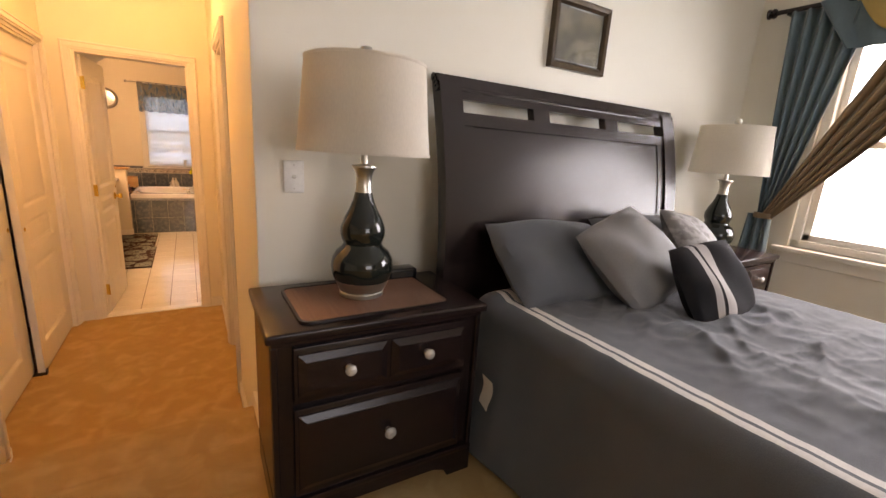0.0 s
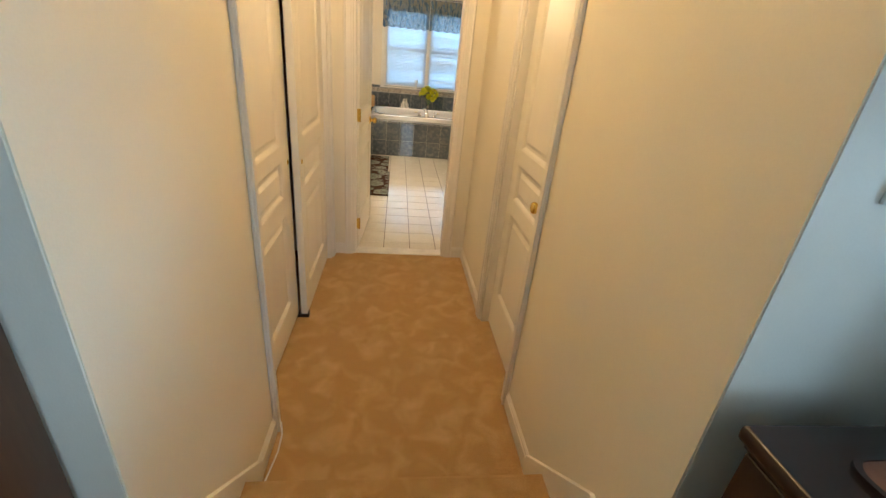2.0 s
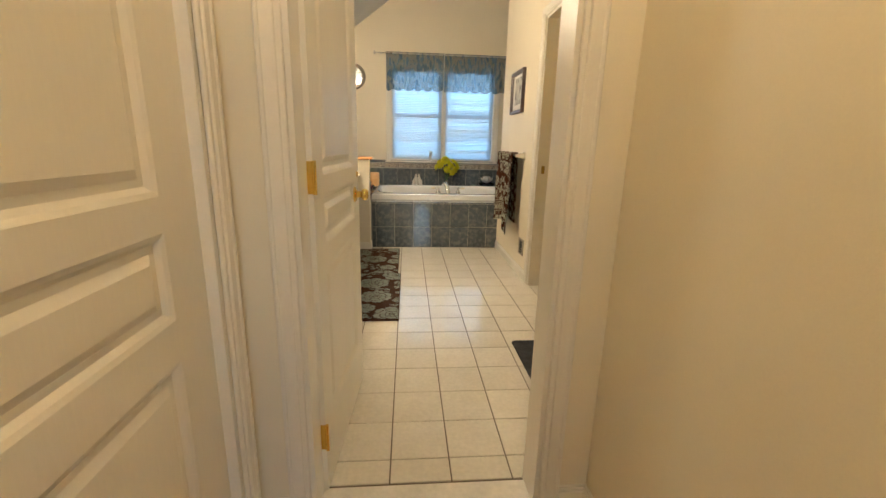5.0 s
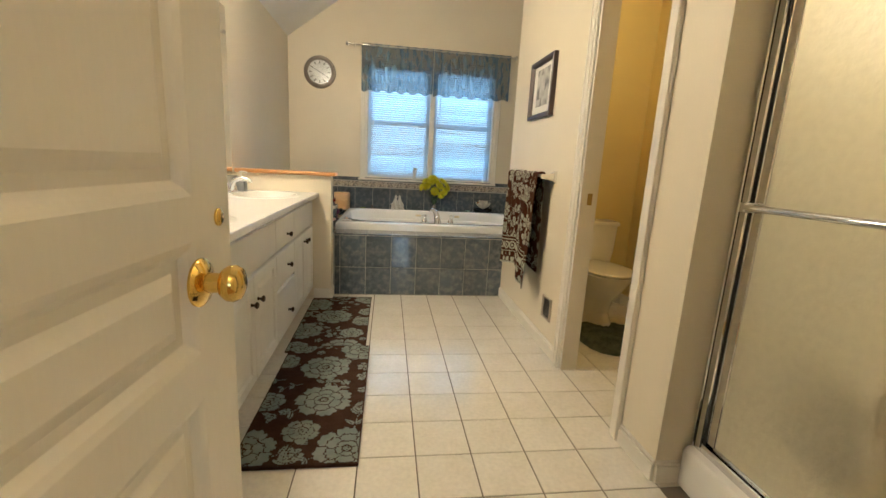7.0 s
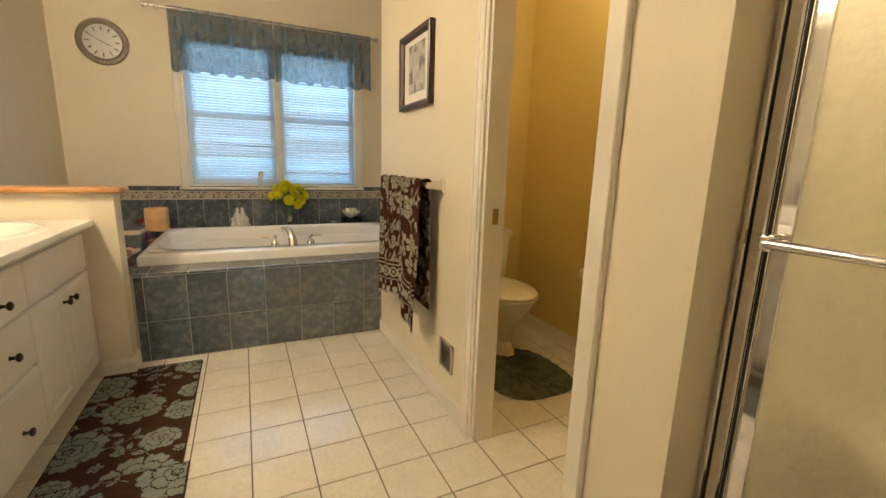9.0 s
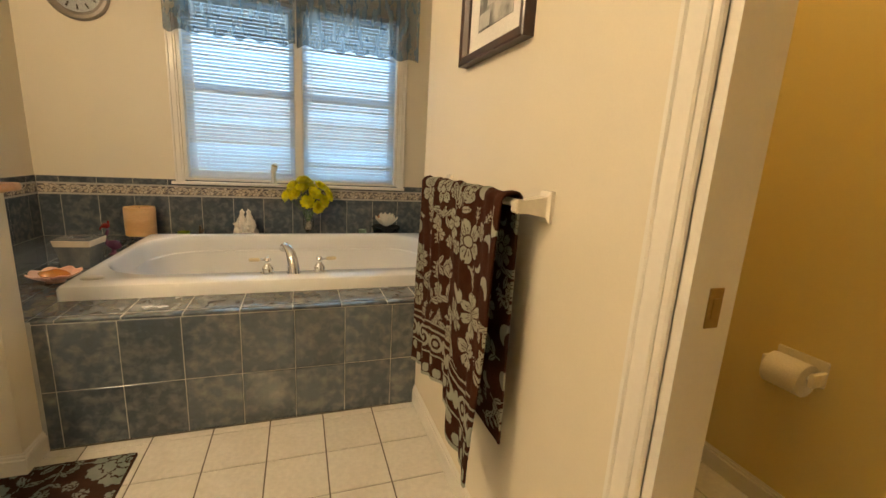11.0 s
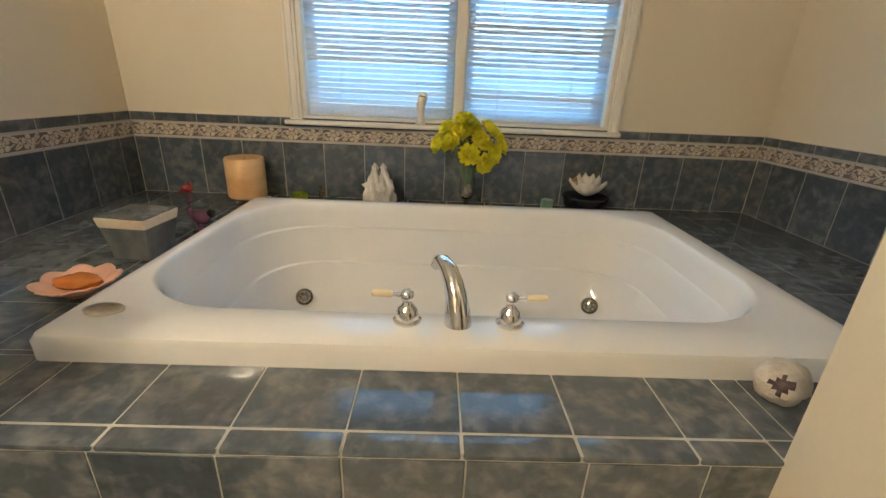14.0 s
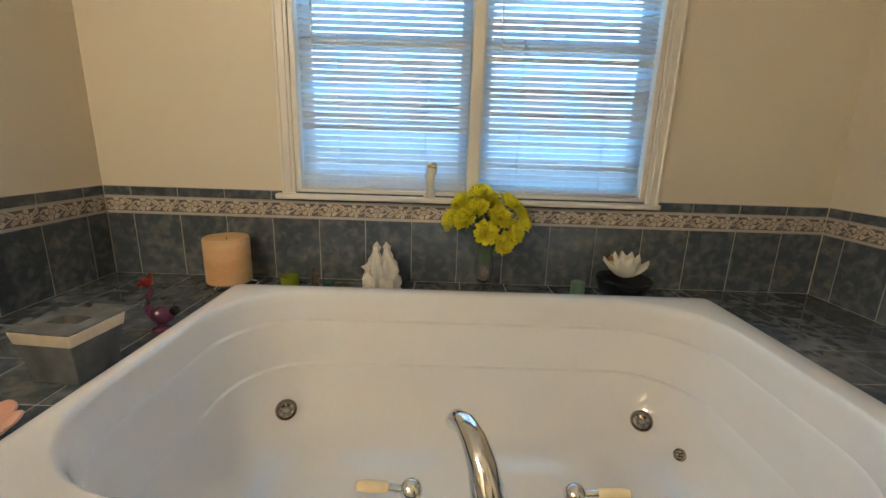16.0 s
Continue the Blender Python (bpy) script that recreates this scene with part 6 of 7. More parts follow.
def table_lamp(m):
    root = thing("table_lamp", "black gourd table lamp with a drum linen shade, unlit", "lamp", m, "lamps on the nightstands")
    part("foot", lathe([(0.068, 0), (0.074, 0.003), (0.074, 0.014), (0.070, 0.018), (0.076, 0.022), (0.082, 0.034), (0.092, 0.058), (0.0, 0.06)], 44), NICKEL, root, "brushed nickel foot")
    prof = [(0.092, 0.058), (0.101, 0.080), (0.104, 0.105), (0.100, 0.130), (0.086, 0.155), (0.068, 0.170), (0.063, 0.180), (0.068, 0.192), (0.074, 0.212), (0.073, 0.235), (0.062, 0.265), (0.046, 0.295), (0.034, 0.325), (0.028, 0.350), (0.0, 0.351)]
    part("gourd_body", lathe(prof, 48), GLAZE, root, "glossy black glazed gourd body")
    part("neck", lathe([(0.028, 0.350), (0.026, 0.360), (0.024, 0.392), (0.030, 0.418), (0.040, 0.430), (0.040, 0.436), (0.012, 0.440), (0.010, 0.470), (0, 0.47)], 32), NICKEL, root, "brushed nickel neck")
    sh = lathe([(0.207, 0.475), (0.183, 0.742), (0.179, 0.742), (0.203, 0.475)], 64)
    part("shade", sh, LINEN, root, "ivory linen drum shade")
    part("shade_ring", lathe([(0.205, 0.473), (0.209, 0.473), (0.209, 0.480), (0.205, 0.480)], 64), LINEN, root)
    part("shade_ring", lathe([(0.181, 0.738), (0.185, 0.738), (0.185, 0.745), (0.181, 0.745)], 64), LINEN, root)
    for a in (0, 120, 240):
        part("spider_arm", moved(tube([(0, 0, 0.735), (0.09, 0, 0.725), (0.181, 0, 0.735)], 0.0025, 6), rz=a), NICKEL, root)
    part("finial", lathe([(0.006, 0.47), (0.006, 0.740), (0.012, 0.745), (0.009, 0.752), (0.018, 0.762), (0.021, 0.774), (0.016, 0.788), (0, 0.792)], 24), NICKEL, root, "round nickel finial")
    return root


# the shade's end caps are open rings, so remove them there
lamp = table_lamp(pose(0.888, 1.868, 1.021))
for o in lamp.children:
    if o.name.startswith("shade"):
        bm = bmesh.new()
        bm.from_mesh(o.data)
        bmesh.ops.delete(bm, geom=[f for f in bm.faces if len(f.verts) > 4], context="FACES")
        if not o.name.startswith("shade_ring"):
            vs = sorted(bm.verts, key=lambda v: v.index)
            bm.verts.ensure_lookup_table()
            n = 64
            for i in range(n):
                bm.faces.new((bm.verts[i], bm.verts[(i + 1) % n], bm.verts[3 * n + (i + 1) % n], bm.verts[3 * n + i]))
        bm.to_mesh(o.data)
        bm.free()
copy_thing(lamp, pose(3.17, 1.88, 1.017))
LEATHER = mat("brown_woven_mat", (0.20, 0.095, 0.060), 0.5, color2=(0.16, 0.072, 0.045), scale=5, fine=160, stretch=(60, 1, 1), bump=0.3)
tray = thing("tray_mat", "brown ribbed tray mat with a dark rim", "tray", pose(0.895, 1.845, 1.0155))
part("tray_surface", loft([rounded(-0.245, 0.245, -0.155, 0.155, 0.03, 0), rounded(-0.245, 0.245, -0.155, 0.155, 0.03, 0.005)]), LEATHER, tray)
part("rim", loft([rounded(-0.252, 0.252, -0.162, 0.162, 0.034, 0), rounded(-0.252, 0.252, -0.162, 0.162, 0.034, 0.008), rounded(-0.244, 0.244, -0.154, 0.154, 0.03, 0.008), rounded(-0.244, 0.244, -0.154, 0.154, 0.03, 0.0)], False, False), ESPRESSO, tray)
radio = thing("clock_radio", "small black clock radio beside the lamp", "clock radio", pose(1.095, 2.012, 1.016))
part("case", box(-0.065, 0.065, -0.035, 0.035, 0, 0.042, 0.010, 3), BLACKGL, radio)
part("display", box(-0.045, 0.045, -0.0365, -0.0345, 0.010, 0.030), BLACK, radio)

# bed
bed = thing("bed", "queen sleigh bed with a dark espresso headboard", "bed")


def sleigh(x0, x1, prof, thick):
    """A plank from x0 to x1 that follows the (y, z) curve prof."""
    bm = bmesh.new()
    loops = []
    n = len(prof)
    for x in (x0, x1):
        pts = []
        for s in (1, -1):
            seq = prof if s > 0 else prof[::-1]
            for i, (y, z) in enumerate(seq):
                pts.append((x, y + s * thick / 2, z))
        loops.append(pts)
    return loft(loops)


def curve_y(z):
    k = max(0.0, (z - 1.10) / 0.71)
    return 1.955 + 0.135 * k ** 1.7


def zs(a, b, n):
    return [(curve_y(a + (b - a) * i / n), a + (b - a) * i / n) for i in range(n + 1)]


HX0, HX1 = 1.252, 2.795
for x in (HX0, HX1 - 0.10):
    part("head_post", sleigh(x, x + 0.10, zs(BF, 1.785, 18), 0.060), ESPRESSO, bed)
part("headboard_panel", sleigh(HX0 + 0.098, HX1 - 0.098, zs(0.62, 1.632, 14), 0.026), ESPRESSO, bed)
for x in (HX0 + 0.096, HX1 - 0.150):
    part("panel_stile", sleigh(x, x + 0.054, zs(0.62, 1.632, 14), 0.036), ESPRESSO, bed)
part("middle_rail", sleigh(HX0 + 0.098, HX1 - 0.098, zs(1.622, 1.672, 4), 0.044), ESPRESSO, bed)
part("upper_rail", sleigh(HX0 + 0.098, HX1 - 0.098, zs(1.722, 1.752, 3), 0.044), ESPRESSO, bed)
w3 = (HX1 - HX0 - 0.196 - 2 * 0.095) / 3
for k in (1, 2):
    x = HX0 + 0.098 + k * w3 + (k - 1) * 0.095
    part("rail_block", sleigh(x, x + 0.095, zs(1.670, 1.724, 3), 0.042), ESPRESSO, bed)
for k in range(4):
    z = 1.756 + 0.014 * k
    part("crest_moulding", moved(tube([(HX0 - 0.008, 0, 0), (HX1 + 0.008, 0, 0)], 0.0125 + 0.001 * k, 12), 0, curve_y(z) - 0.012 + 0.006 * k, z), ESPRESSO, bed)
part("crest_rail", sleigh(HX0 - 0.004, HX1 + 0.004, zs(1.745, 1.810, 4), 0.040), ESPRESSO, bed)
part("side_rail", join(box(1.355, 1.38, -0.02, 1.94, 0.42, 0.62, 0.006, 2)), ESPRESSO, bed)
part("side_rail", join(box(2.64, 2.665, -0.02, 1.94, 0.42, 0.62, 0.006, 2)), ESPRESSO, bed)
solid("mattress", box(1.385, 2.635, -0.02, 1.915, 0.50, 0.925, 0.06, 4), mat("grey_mattress_cover", (0.30, 0.30, 0.31), 0.9, scale=5, fine=200, bump=0.2), "mattress under the grey comforter", "mattress")

TAUPE = mat("charcoal_grey_cotton", (0.076, 0.086, 0.100), 0.8, color2=(0.092, 0.102, 0.116), scale=5, fine=330, bump=0.25, bump_scale=420, sheen=0.15)
STRIPE = mat("white_piping", (0.66, 0.62, 0.58), 0.8, scale=9, fine=200)


def comforter():
    # an arc across the bed: up one side, over the top and down the other
    x0, x1, top, low, r = 1.325, 2.715, 0.985, 0.385, 0.075
    side, flatw = top - r - low, (x1 - x0) - 2 * r
    arc = r * math.pi / 2
    total = 2 * side + 2 * arc + flatw
    nu, nv = 200, 200
    y0, y1 = -0.10, 1.80

    def f(u, v):
        s = u * total
        y = y0 + (y1 - y0) * v
        if s < side:
            x, z = x0, low + s
        elif s < side + arc:
            a = (s - side) / r
            x, z = x0 + r * (1 - math.cos(a)), top - r + r * math.sin(a)
        elif s < side + arc + flatw:
            x, z = x0 + r + (s - side - arc), top
        elif s < side + 2 * arc + flatw:
            a = (s - side - arc - flatw) / r
            x, z = x1 - r + r * math.sin(a), top - r + r * math.cos(a)
        else:
            x, z = x1, top - r - (s - side - 2 * arc - flatw)
        up = min(max((z - 0.86) / 0.1, 0), 1)
        q = Vector((x * 2.2, y * 2.2, 0.3))
        w = noise.noise(q * 1.3) * 0.024 + 0.013 * (1 - abs(noise.noise(Vector((x * 2.5 + 1.4 * y, y * 7 - 4.0 * x, 1.7))))) ** 5 + 0.006 * (1 - abs(noise.noise(Vector((x * 9, y * 6 + 3 * x, 4.1))))) ** 4 + 0.006 * noise.noise(q * 6) + 0.006 * (1 - abs(noise.noise(Vector((x * 3.2 - 0.8 * y, y * 11 + 2.0 * x, 7.3))))) ** 9 + 0.004 * (1 - abs(noise.noise(Vector((x * 7, y * 17 - 3 * x, 9.9))))) ** 6
        z += w * up * min(max(min(x - x0, x1 - x) - 0.10, 0.04) / 0.30, 1)
        hang = (1 - up) * (0.020 * math.sin(y * 9 + 1.2 * math.sin(y * 3)) + 0.010 * noise.noise(Vector((y * 7, z * 4, 2.0)))) * min((0.95 - z) / 0.4, 1)
        x += hang if s > total / 2 else -hang - 0.035 * (1 - up) * min(max((0.9 - z) / 0.5, 0), 1)
        if v > 0.94:
            z += 0.018 * math.sin((v - 0.94) / 0.06 * math.pi) * up
        if v < 0.04:
            z -= (0.04 - v) / 0.04 * 0.10 * up
        return (x, y, z)
    bm = grid(nu, nv, f)
    bm.faces.ensure_lookup_table()
    for i, fc in enumerate(bm.faces):
        s = (i // nv + 0.5) / nu * total
        d = s - side - arc
        if -0.012 < d < 0.012 or 0.030 < d < 0.054:
            fc.material_index = 1
    # the foot end
    foot = grid(70, 24, lambda u, v: (x0 + 0.02 + (x1 - x0 - 0.04) * u, y0 - 0.02 * math.sin(v * 2) - 0.014 * math.sin(u * 34) * v, top - 0.09 - v * (top - 0.09 - low)))
    root = thing("comforter", "charcoal grey comforter with white piping over the bed", "comforter")
    c = part("cover", bm, [TAUPE, STRIPE], root)
    part("foot_drop", foot, TAUPE, root)
    for k in (c,):
        sm = k.modifiers.new("thickness", "SOLIDIFY")
        sm.thickness, sm.offset = 0.018, -1
    return root


comforter()


PALE_BAND = mat("greige_band", (0.34, 0.30, 0.28), 0.8, scale=9, fine=200)


def pillow(name, label, w, h, t, m, material, stripes=()):
    bm = bmesh.new()
    n = 26
    for side in (1, -1):
        vs = []
        for i in range(n + 1):
            row = []
            for j in range(n + 1):
                a, b = 2 * i / n - 1, 2 * j / n - 1
                k = max((1 - a * a) * (1 - b * b), 0) ** 0.42
                pinch = 1 - 0.07 * (1 - abs(a * b)) * (a * a + b * b) / 2 * 2
                z = side * t / 2 * k * (1 + 0.12 * noise.noise(Vector((a * 2 + w, b * 2, side)))) + 0.010 * k * math.sin(5 * a + 3 * b + w * 9)
                row.append(bm.verts.new((a * w / 2 * pinch * math.sqrt(1 - 0.18 * b * b), b * h / 2 * pinch * math.sqrt(1 - 0.18 * a * a), z)))
            vs.append(row)
        for i in range(n):
            for j in range(n):
                fc = bm.faces.new((vs[i][j], vs[i + 1][j], vs[i + 1][j + 1], vs[i][j + 1]))
                c = (i + 0.5) / n
                if any(p < c < q for p, q in stripes):
                    fc.material_index = 1
    bmesh.ops.remove_doubles(bm, verts=bm.verts, dist=0.0004)
    ob = solid(name, bm, [material, PALE_BAND] if stripes else material, label, "pillow", m, "pillows on the bed")
    return ob


SILV = mat("silver_grey_satin", (0.20, 0.19, 0.19), 0.5, color2=(0.17, 0.16, 0.16), scale=6, fine=200, bump=0.12, sheen=0.2)
SILV2 = mat("patterned_grey_satin", (0.30, 0.28, 0.27), 0.5, color2=(0.17, 0.155, 0.15), scale=22, fine=200, bump=0.12, contrast=(0.44, 0.56))
INK = mat("black_cotton", (0.014, 0.013, 0.015), 0.9, scale=8, fine=260, bump=0.2, spec=0.12)


def lean(center, across, up):
    """A place for a pillow: its middle, the way its width runs and roughly the way its height runs."""
    x = Vector(across).normalized()
    y = (Vector(up) - x * Vector(up).dot(x)).normalized()
    m = Matrix((x, y, x.cross(y))).transposed().to_4x4()
    m.translation = center
    return m


pillow("bed_pillow", "charcoal grey bed pillow leaning on the headboard", 0.68, 0.44, 0.17, pose(1.725, 1.755, 1.100, 40, 2, 0), TAUPE)
pillow("bed_pillow", "charcoal grey bed pillow leaning on the headboard", 0.68, 0.44, 0.17, pose(2.36, 1.765, 1.105, 42, 0, -2), TAUPE)
pillow("throw_pillow", "silver-grey satin throw pillow", 0.43, 0.42, 0.15, lean((1.935, 1.565, 1.150), (0.92, 0.10, 0.28), (-0.13, 0.70, 0.70)), SILV)
pillow("throw_pillow", "patterned silver-grey throw pillow", 0.43, 0.42, 0.15, lean((2.455, 1.600, 1.135), (0.94, 0.05, -0.22), (0.10, 0.66, 0.70)), SILV2)
pillow("throw_pillow", "black throw pillow with pale stripes", 0.46, 0.34, 0.11, lean((2.10, 1.330, 1.095), (0.97, 0.02, 0.04), (-0.30, 0.50, 0.80)), INK, ((0.22, 0.31), (0.36, 0.45)))

# picture over the bed
FR2 = mat("bronze_brown_frame", (0.060, 0.036, 0.022), 0.3, color2=(0.09, 0.055, 0.03), scale=14, fine=70, metal=0.3)
ART = mat("dark_tan_print", (0.075, 0.055, 0.036), 0.4, color2=(0.20, 0.16, 0.10), scale=9, fine=60, detail=5, contrast=(0.42, 0.6))
pic = framed("framed_picture", "brown framed print behind glass over the bed", 0.375, 0.312, pose(2.07, 2.155, 2.092, 90, 0, 0), 0.034, False, FR2)
part("print", box(-0.145, 0.145, -0.115, 0.115, 0.009, 0.011), ART, pic)
pg = part("cover_glass", box(-0.15, 0.15, -0.12, 0.12, 0.014, 0.016), PANE, pic)
pg.visible_shadow = False
sw = thing("cable_jack_plate", "white wall plate with a single metal cable jack", "wall plate", pose(0.727, 2.155, 1.392, 90, 0, 0))
part("plate", box(-0.036, 0.036, -0.058, 0.058, 0, 0.006, 0.003, 2), PLASTIC, sw)
part("jack", lathe([(0.0075, 0.005), (0.0075, 0.008), (0.005, 0.0085), (0.0048, 0.016), (0.003, 0.016), (0.003, 0.009), (0, 0.009)], 16), NICKEL, sw, "threaded metal cable jack")
part("screw", join(lathe([(0.003, 0.006), (0.003, 0.0072), (0, 0.0074)], 8, Matrix.Translation((0, 0.042, 0))), lathe([(0.003, 0.006), (0.003, 0.0072), (0, 0.0074)], 8, Matrix.Translation((0, -0.042, 0)))), NICKEL, sw)
solid("paper_tag", grid(6, 8, lambda u, v: (1.268 + 0.006 * math.sin(3 * v + u), 1.640 - 0.055 * u - 0.006 * math.sin(5 * v), 0.745 - 0.115 * v - 0.012 * u)), PAPER, "small white paper tag hanging beside the nightstand", "tag")

# bedroom windows
def bedroom_window(name, m, w):
    root = thing(name, "white vinyl bedroom window", "window", m)
    root["kind"] = "structure"
    z0, z1 = 1.05, 2.42
    bm = bmesh.new()
    for p, q, r, s in ((0, 0.05, z0, z1), (w - 0.05, w, z0, z1), (0, w, z1 - 0.05, z1), (0, w, z0, z0 + 0.05)):
        boxm(bm, p, q, 0.03, 0.12, r, s, 0.004, 1)
    part("window_frame", bm, TRIM, root)
    for zz0, zz1, y in ((z0 + 0.05, 1.72, 0.06), (1.69, z1 - 0.05, 0.09)):
        bm = bmesh.new()
        for p, q, r, s in ((0.05, 0.09, zz0, zz1), (w - 0.09, w - 0.05, zz0, zz1), (0.05, w - 0.05, zz0, zz0 + 0.04), (0.05, w - 0.05, zz1 - 0.035, zz1)):
            boxm(bm, p, q, y - 0.012, y + 0.012, r, s, 0.002, 1)
        sash = part("sash", bm, TRIM, root)
        pn = part("pane", box(0.085, w - 0.085, y - 0.002, y + 0.002, zz0 + 0.03, zz1 - 0.03), PANE, sash)
        pn.visible_shadow = False
    part("window_sill", box(-0.07, w + 0.07, -0.055, 0.03, z0 - 0.03, z0, 0.006, 2), TRIM, root)
    part("apron", box(-0.05, w + 0.05, -0.016, 0.0, z0 - 0.10, z0 - 0.031, 0.004, 1), TRIM, root)
    return root


bedroom_window("window_bedroom", pose(3.75, 1.70, 0, 0, 0, -90), 1.80)
bedroom_window("window_bedroom", pose(2.2, -3.30, 0, 0, 0, 180), 2.0)
TEALC = mat("teal_satin_curtain", (0.060, 0.115, 0.135), 0.45, color2=(0.085, 0.15, 0.17), scale=6, fine=160, sheen=0.3, stretch=(1, 1, 0.3))
GOLDC = mat("bronze_brown_curtain", (0.20, 0.115, 0.055), 0.45, color2=(0.27, 0.165, 0.085), scale=6, fine=160, sheen=0.3, stretch=(1, 1, 0.3))
curtain = thing("curtain", "teal and bronze satin curtain tied back beside the window", "curtain")


def swag(y_top0, y_top1, z_top, y_tie0, y_tie1, z_tie, dx, bow, waves):
    def f(u, v):
        k = v ** (1.0 + 0.15 * u)
        y = (y_top0 + (y_top1 - y_top0) * u) * (1 - k) + (y_tie0 + (y_tie1 - y_tie0) * u) * k
        z = z_top + (z_tie - z_top) * v - bow * math.sin(math.pi * v) * u
        x = dx - 0.024 * math.sin(waves * 2 * math.pi * u + 1.5 * v) * (1 - 0.55 * v)
        return (x, y, z)
    bm = grid(60, 40, f)
    return bm


def clothy(name, bm, material, label):
    ob = part(name, bm, material, curtain, label)
    s = ob.modifiers.new("thickness", "SOLIDIFY")
    s.thickness, s.offset = 0.003, 0


clothy("teal_panel", swag(1.945, 1.55, 2.485, 1.875, 1.80, 1.235, 3.668, 0.0, 5), TEALC, "teal satin panel")
clothy("bronze_panel", swag(1.30, 0.86, 2.480, 1.845, 1.775, 1.225, 3.640, 0.0, 5), GOLDC, "bronze satin swag")
clothy("scarf_panel", swag(1.80, 1.00, 2.500, 1.62, 1.15, 2.22, 3.632, 0.10, 4), TEALC, "teal satin scarf")
clothy("gold_panel", grid(30, 16, lambda u, v: (3.604 - 0.012 * math.sin(9 * u), 1.62 - 0.34 * u, 2.49 - 0.20 * v * math.sin(math.pi * min(max(u, 0.05), 0.95)))), mat("gold_satin_curtain", (0.42, 0.25, 0.06), 0.4, scale=6, fine=160, sheen=0.3), "gold satin pleat")
clothy("teal_tail", grid(30, 16, lambda u, v: (3.660 - 0.016 * math.sin(16 * u), 1.93 - 0.14 * u + 0.03 * v * (0.5 - u), 1.24 - 0.26 * v)), TEALC, "teal curtain tail")
part("tie_back", moved(lathe([(0.055, -0.018), (0.058, 0), (0.055, 0.018), (0.048, 0.018), (0.048, -0.018)], 24, Matrix.Diagonal((0.7, 1.0, 1, 1))), 3.652, 1.835, 1.235), GOLDC, curtain, "bronze tie back")
part("rod", tube([(3.655, 2.02, 2.492), (3.655, -0.5, 2.492)], 0.014, 14), ESPRESSO, curtain, "dark wooden curtain rod")
part("finial", moved(lathe([(0.012, 0), (0.026, 0.008), (0.030, 0.020), (0.020, 0.030), (0.030, 0.040), (0.030, 0.048), (0, 0.052)], 20), 3.655, 2.02, 2.492, -90, 0, 0), ESPRESSO, curtain)
for y in (1.96, -0.42):
    part("bracket", box(3.655, 3.75, y - 0.010, y + 0.010, 2.470, 2.486, 0.003, 1), ESPRESSO, curtain)

# chest of drawers and plant
chest = thing("tall_chest", "tall dark brown wooden chest against the wall", "chest")
part("carcass", box(-1.38, -0.492, 1.725, 2.190, BF + 0.06, 1.440), CHESTW, chest)
part("top", join(box(-1.43, -0.445, 1.675, 2.196, 1.452, 1.485, 0.008, 2), box(-1.41, -0.468, 1.70, 2.193, 1.436, 1.454, 0.005, 1)), CHESTW, chest)
part("plinth", join(box(-1.40, -0.474, 1.70, 2.193, BF, BF + 0.085, 0.006, 2), box(-1.39, -0.483, 1.712, 2.192, BF + 0.085, BF + 0.100, 0.004, 1)), CHESTW, chest)
for k, (z0, z1) in enumerate(((0.47, 0.70), (0.71, 0.94), (0.95, 1.18), (1.19, 1.42))):
    part("drawer", box(-1.35, -0.522, 1.712, 1.727, z0, z1, 0.005, 2), CHESTW, chest)
POT = mat("olive_planter", (0.085, 0.075, 0.030), 0.45, color2=(0.12, 0.105, 0.045), scale=9, fine=80)
plant = thing("potted_plant", "leafy plant with pale flowers in an olive square planter", "plant", pose(-0.568, 2.092, 1.485) @ Matrix.Diagonal((0.92, 0.92, 0.66, 1)))
part("pot", loft([rounded(-0.075, 0.075, -0.075, 0.075, 0.012, 0), rounded(-0.088, 0.088, -0.088, 0.088, 0.012, 0.13), rounded(-0.096, 0.096, -0.096, 0.096, 0.012, 0.132), rounded(-0.097, 0.097, -0.097, 0.097, 0.012, 0.160), rounded(-0.088, 0.088, -0.088, 0.088, 0.012, 0.160), rounded(-0.085, 0.085, -0.085, 0.085, 0.012, 0.13)]), POT, plant, "olive square planter")
SAGE = mat("pale_sage_flower", (0.42, 0.46, 0.36), 0.6, color2=(0.55, 0.55, 0.45), scale=14, fine=80)
big = mesh_of("leaf", grid(6, 10, lambda u, v: ((u - 0.5) * 0.055 * math.sin(math.pi * min(v + 0.06, 1)) ** 0.8, v * 0.11, 0.03 * math.sin(v * 2.5) + 0.012 * abs(2 * u - 1))), LEAF)
pale = mesh_of("bloom", grid(5, 6, lambda u, v: ((u - 0.5) * 0.034 * math.sin(math.pi * min(v + 0.1, 1)), v * 0.040, 0.012 * math.sin(v * 2.5))), SAGE)
rnd = random.Random(8)
for k in range(46):
    t, r = rnd.uniform(0, 360), rnd.uniform(0.01, 0.07)
    piece("leaf", big, plant, 0, 0, 0, pose(r * math.cos(radians(t)), r * math.sin(radians(t)), rnd.uniform(0.15, 0.33), rnd.uniform(-25, 55), rnd.uniform(-30, 30), t - 90))
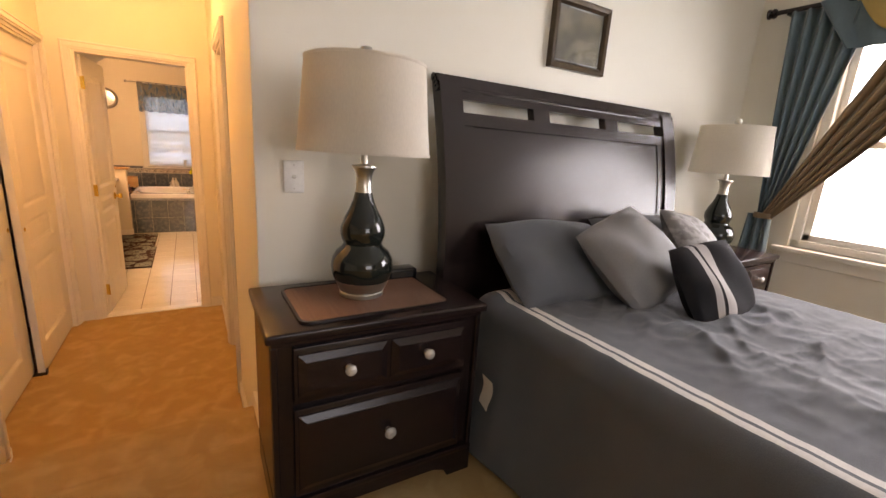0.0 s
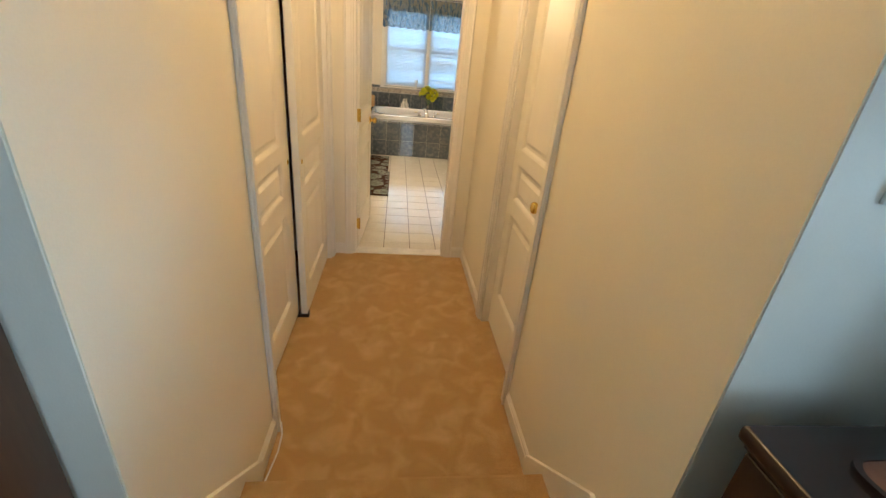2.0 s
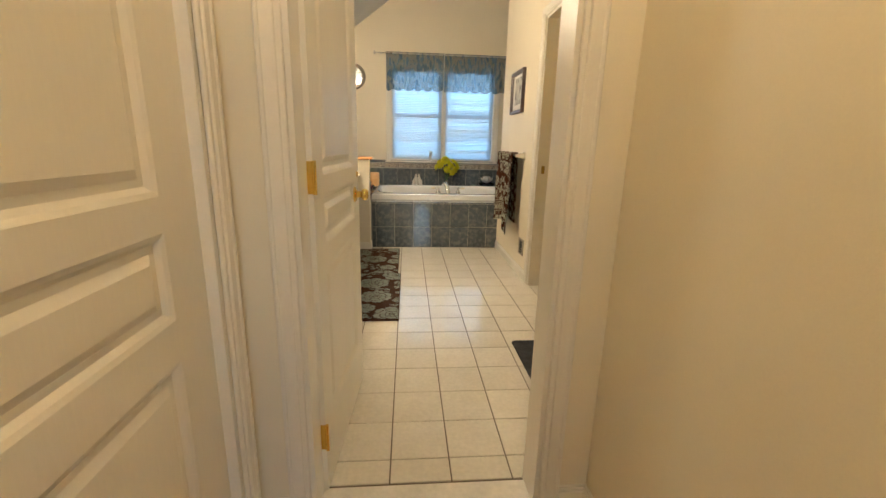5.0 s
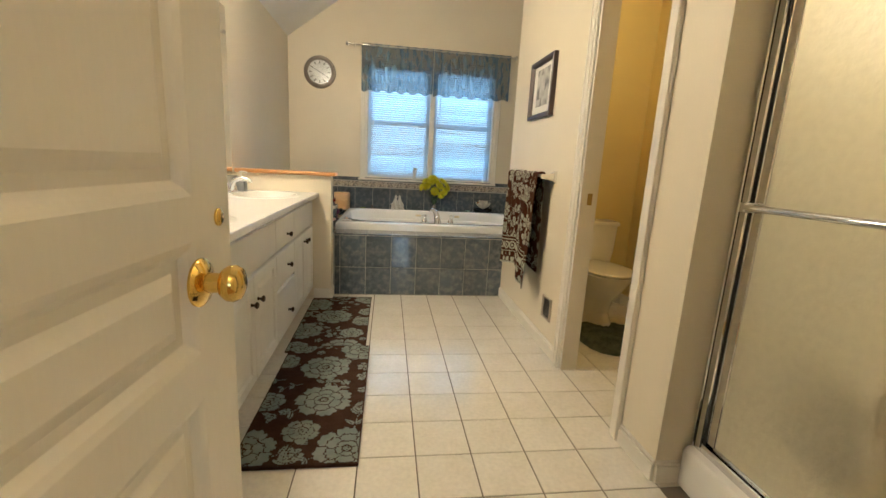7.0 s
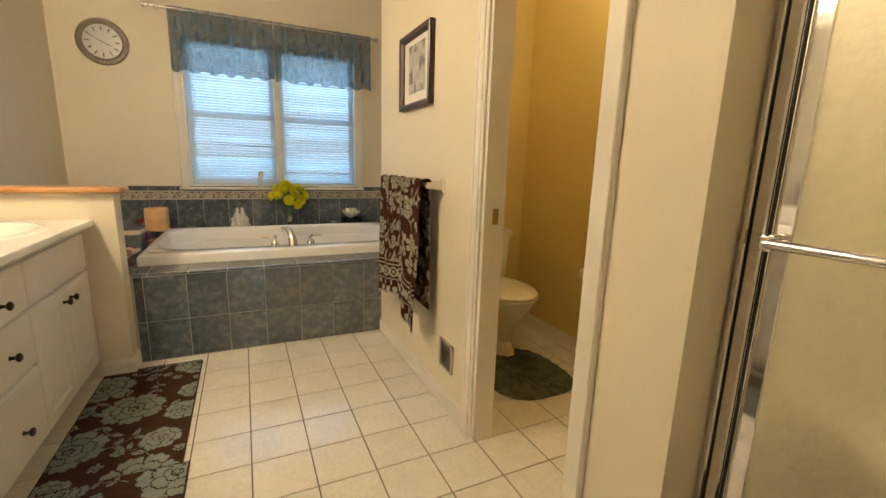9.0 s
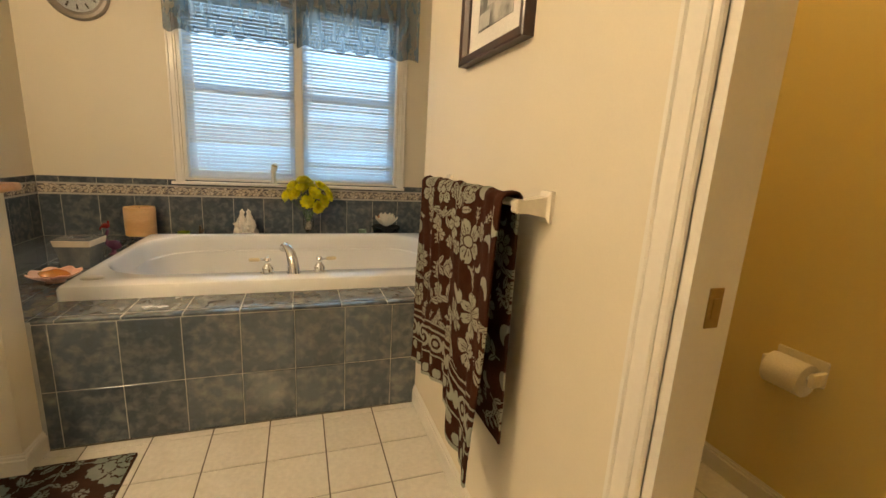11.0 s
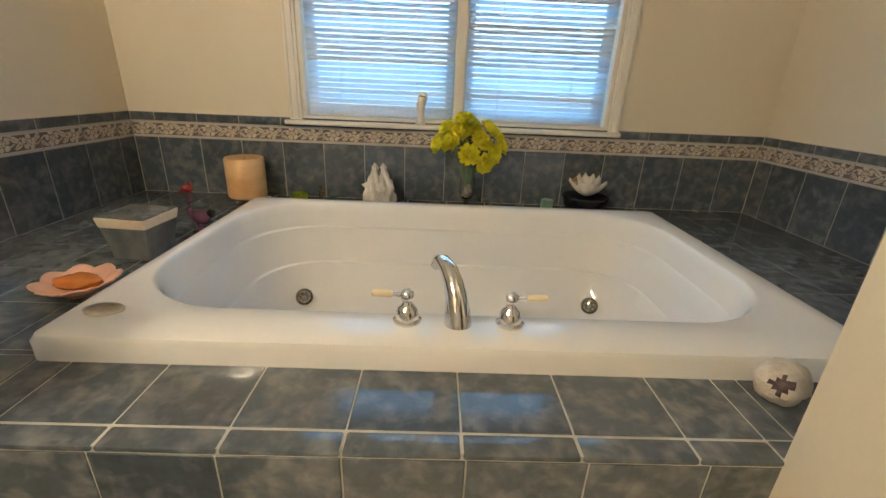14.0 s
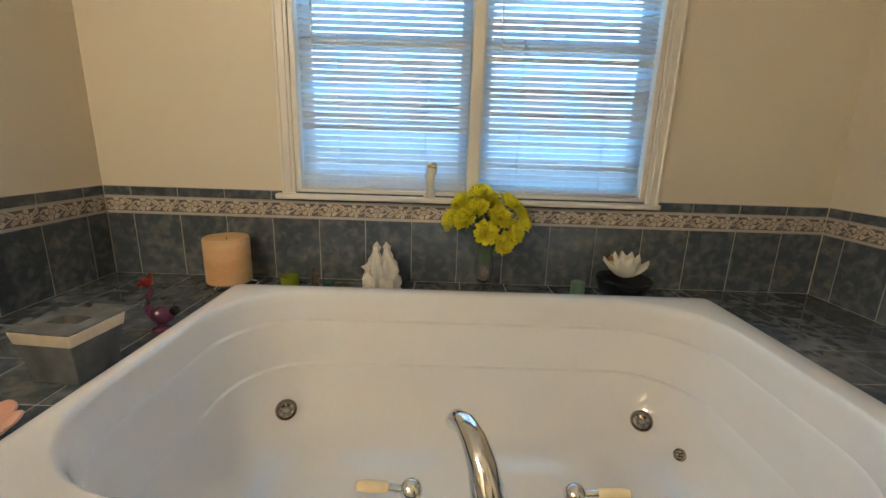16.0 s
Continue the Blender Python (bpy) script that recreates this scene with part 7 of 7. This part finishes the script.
for c in range(7):
    t = c * 51
    cx, cy, cz = 0.085 * math.cos(radians(t)), 0.085 * math.sin(radians(t)), 0.19 + 0.03 * (c % 4)
    for k in range(7):
        piece("bloom", pale, plant, 0, 0, 0, pose(cx, cy, cz, 25, 0, 51 * k))
for k in range(9):
    part("stem", tube([(0, 0, 0.13), (0.03 * math.cos(k * 0.7), 0.03 * math.sin(k * 0.7), 0.2), (0.06 * math.cos(k * 0.7), 0.06 * math.sin(k * 0.7), 0.30)], 0.003, 6), LEAF, plant)

# white cable at the foot of the steps
cable = solid("white_cable", tube([(-0.400, 2.985, 0.050), (-0.386, 2.965, 0.055), (-0.376, 2.93, 0.030), (-0.378, 2.87, 0.006), (-0.388, 2.78, 0.005), (-0.398, 2.70, 0.005), (-0.400, 2.63, 0.005)], 0.0035, 8), PLASTIC, "white cable lying along the hall baseboard", "cable")

# hall ceiling lamp
hl = thing("hall_ceiling_lamp", "round flush ceiling lamp in the hall", "ceiling lamp", pose(0.09, 3.45, HI))
part("canopy", lathe([(0.14, 0), (0.14, -0.018), (0.12, -0.025), (0, -0.025)], 36), BRASS, hl)

# ---- outdoors ----
GRASS = mat("lawn", (0.30, 0.33, 0.24), 0.9, color2=(0.40, 0.41, 0.33), scale=0.6, fine=30)
bm = bmesh.new()
bmesh.ops.create_grid(bm, x_segments=2, y_segments=2, size=400)
bm.transform(Matrix.Translation((0, 0, -2.6)))
setting("ground", bm, GRASS, "green lawn outside the house")


# A flat emissive sheet stands in for the bright outdoors beyond a window.
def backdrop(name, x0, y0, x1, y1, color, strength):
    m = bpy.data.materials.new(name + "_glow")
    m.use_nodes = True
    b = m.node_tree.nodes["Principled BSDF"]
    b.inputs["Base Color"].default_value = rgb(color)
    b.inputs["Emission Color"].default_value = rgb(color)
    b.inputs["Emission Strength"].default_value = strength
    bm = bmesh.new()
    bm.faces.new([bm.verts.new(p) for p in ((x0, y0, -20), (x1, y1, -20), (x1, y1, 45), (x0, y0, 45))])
    setting(name, bm, m, "glowing sheet standing in for the bright outdoors")


backdrop("backdrop_east", 62, -60, 62, 60, (1.0, 0.99, 0.98), 1.6)
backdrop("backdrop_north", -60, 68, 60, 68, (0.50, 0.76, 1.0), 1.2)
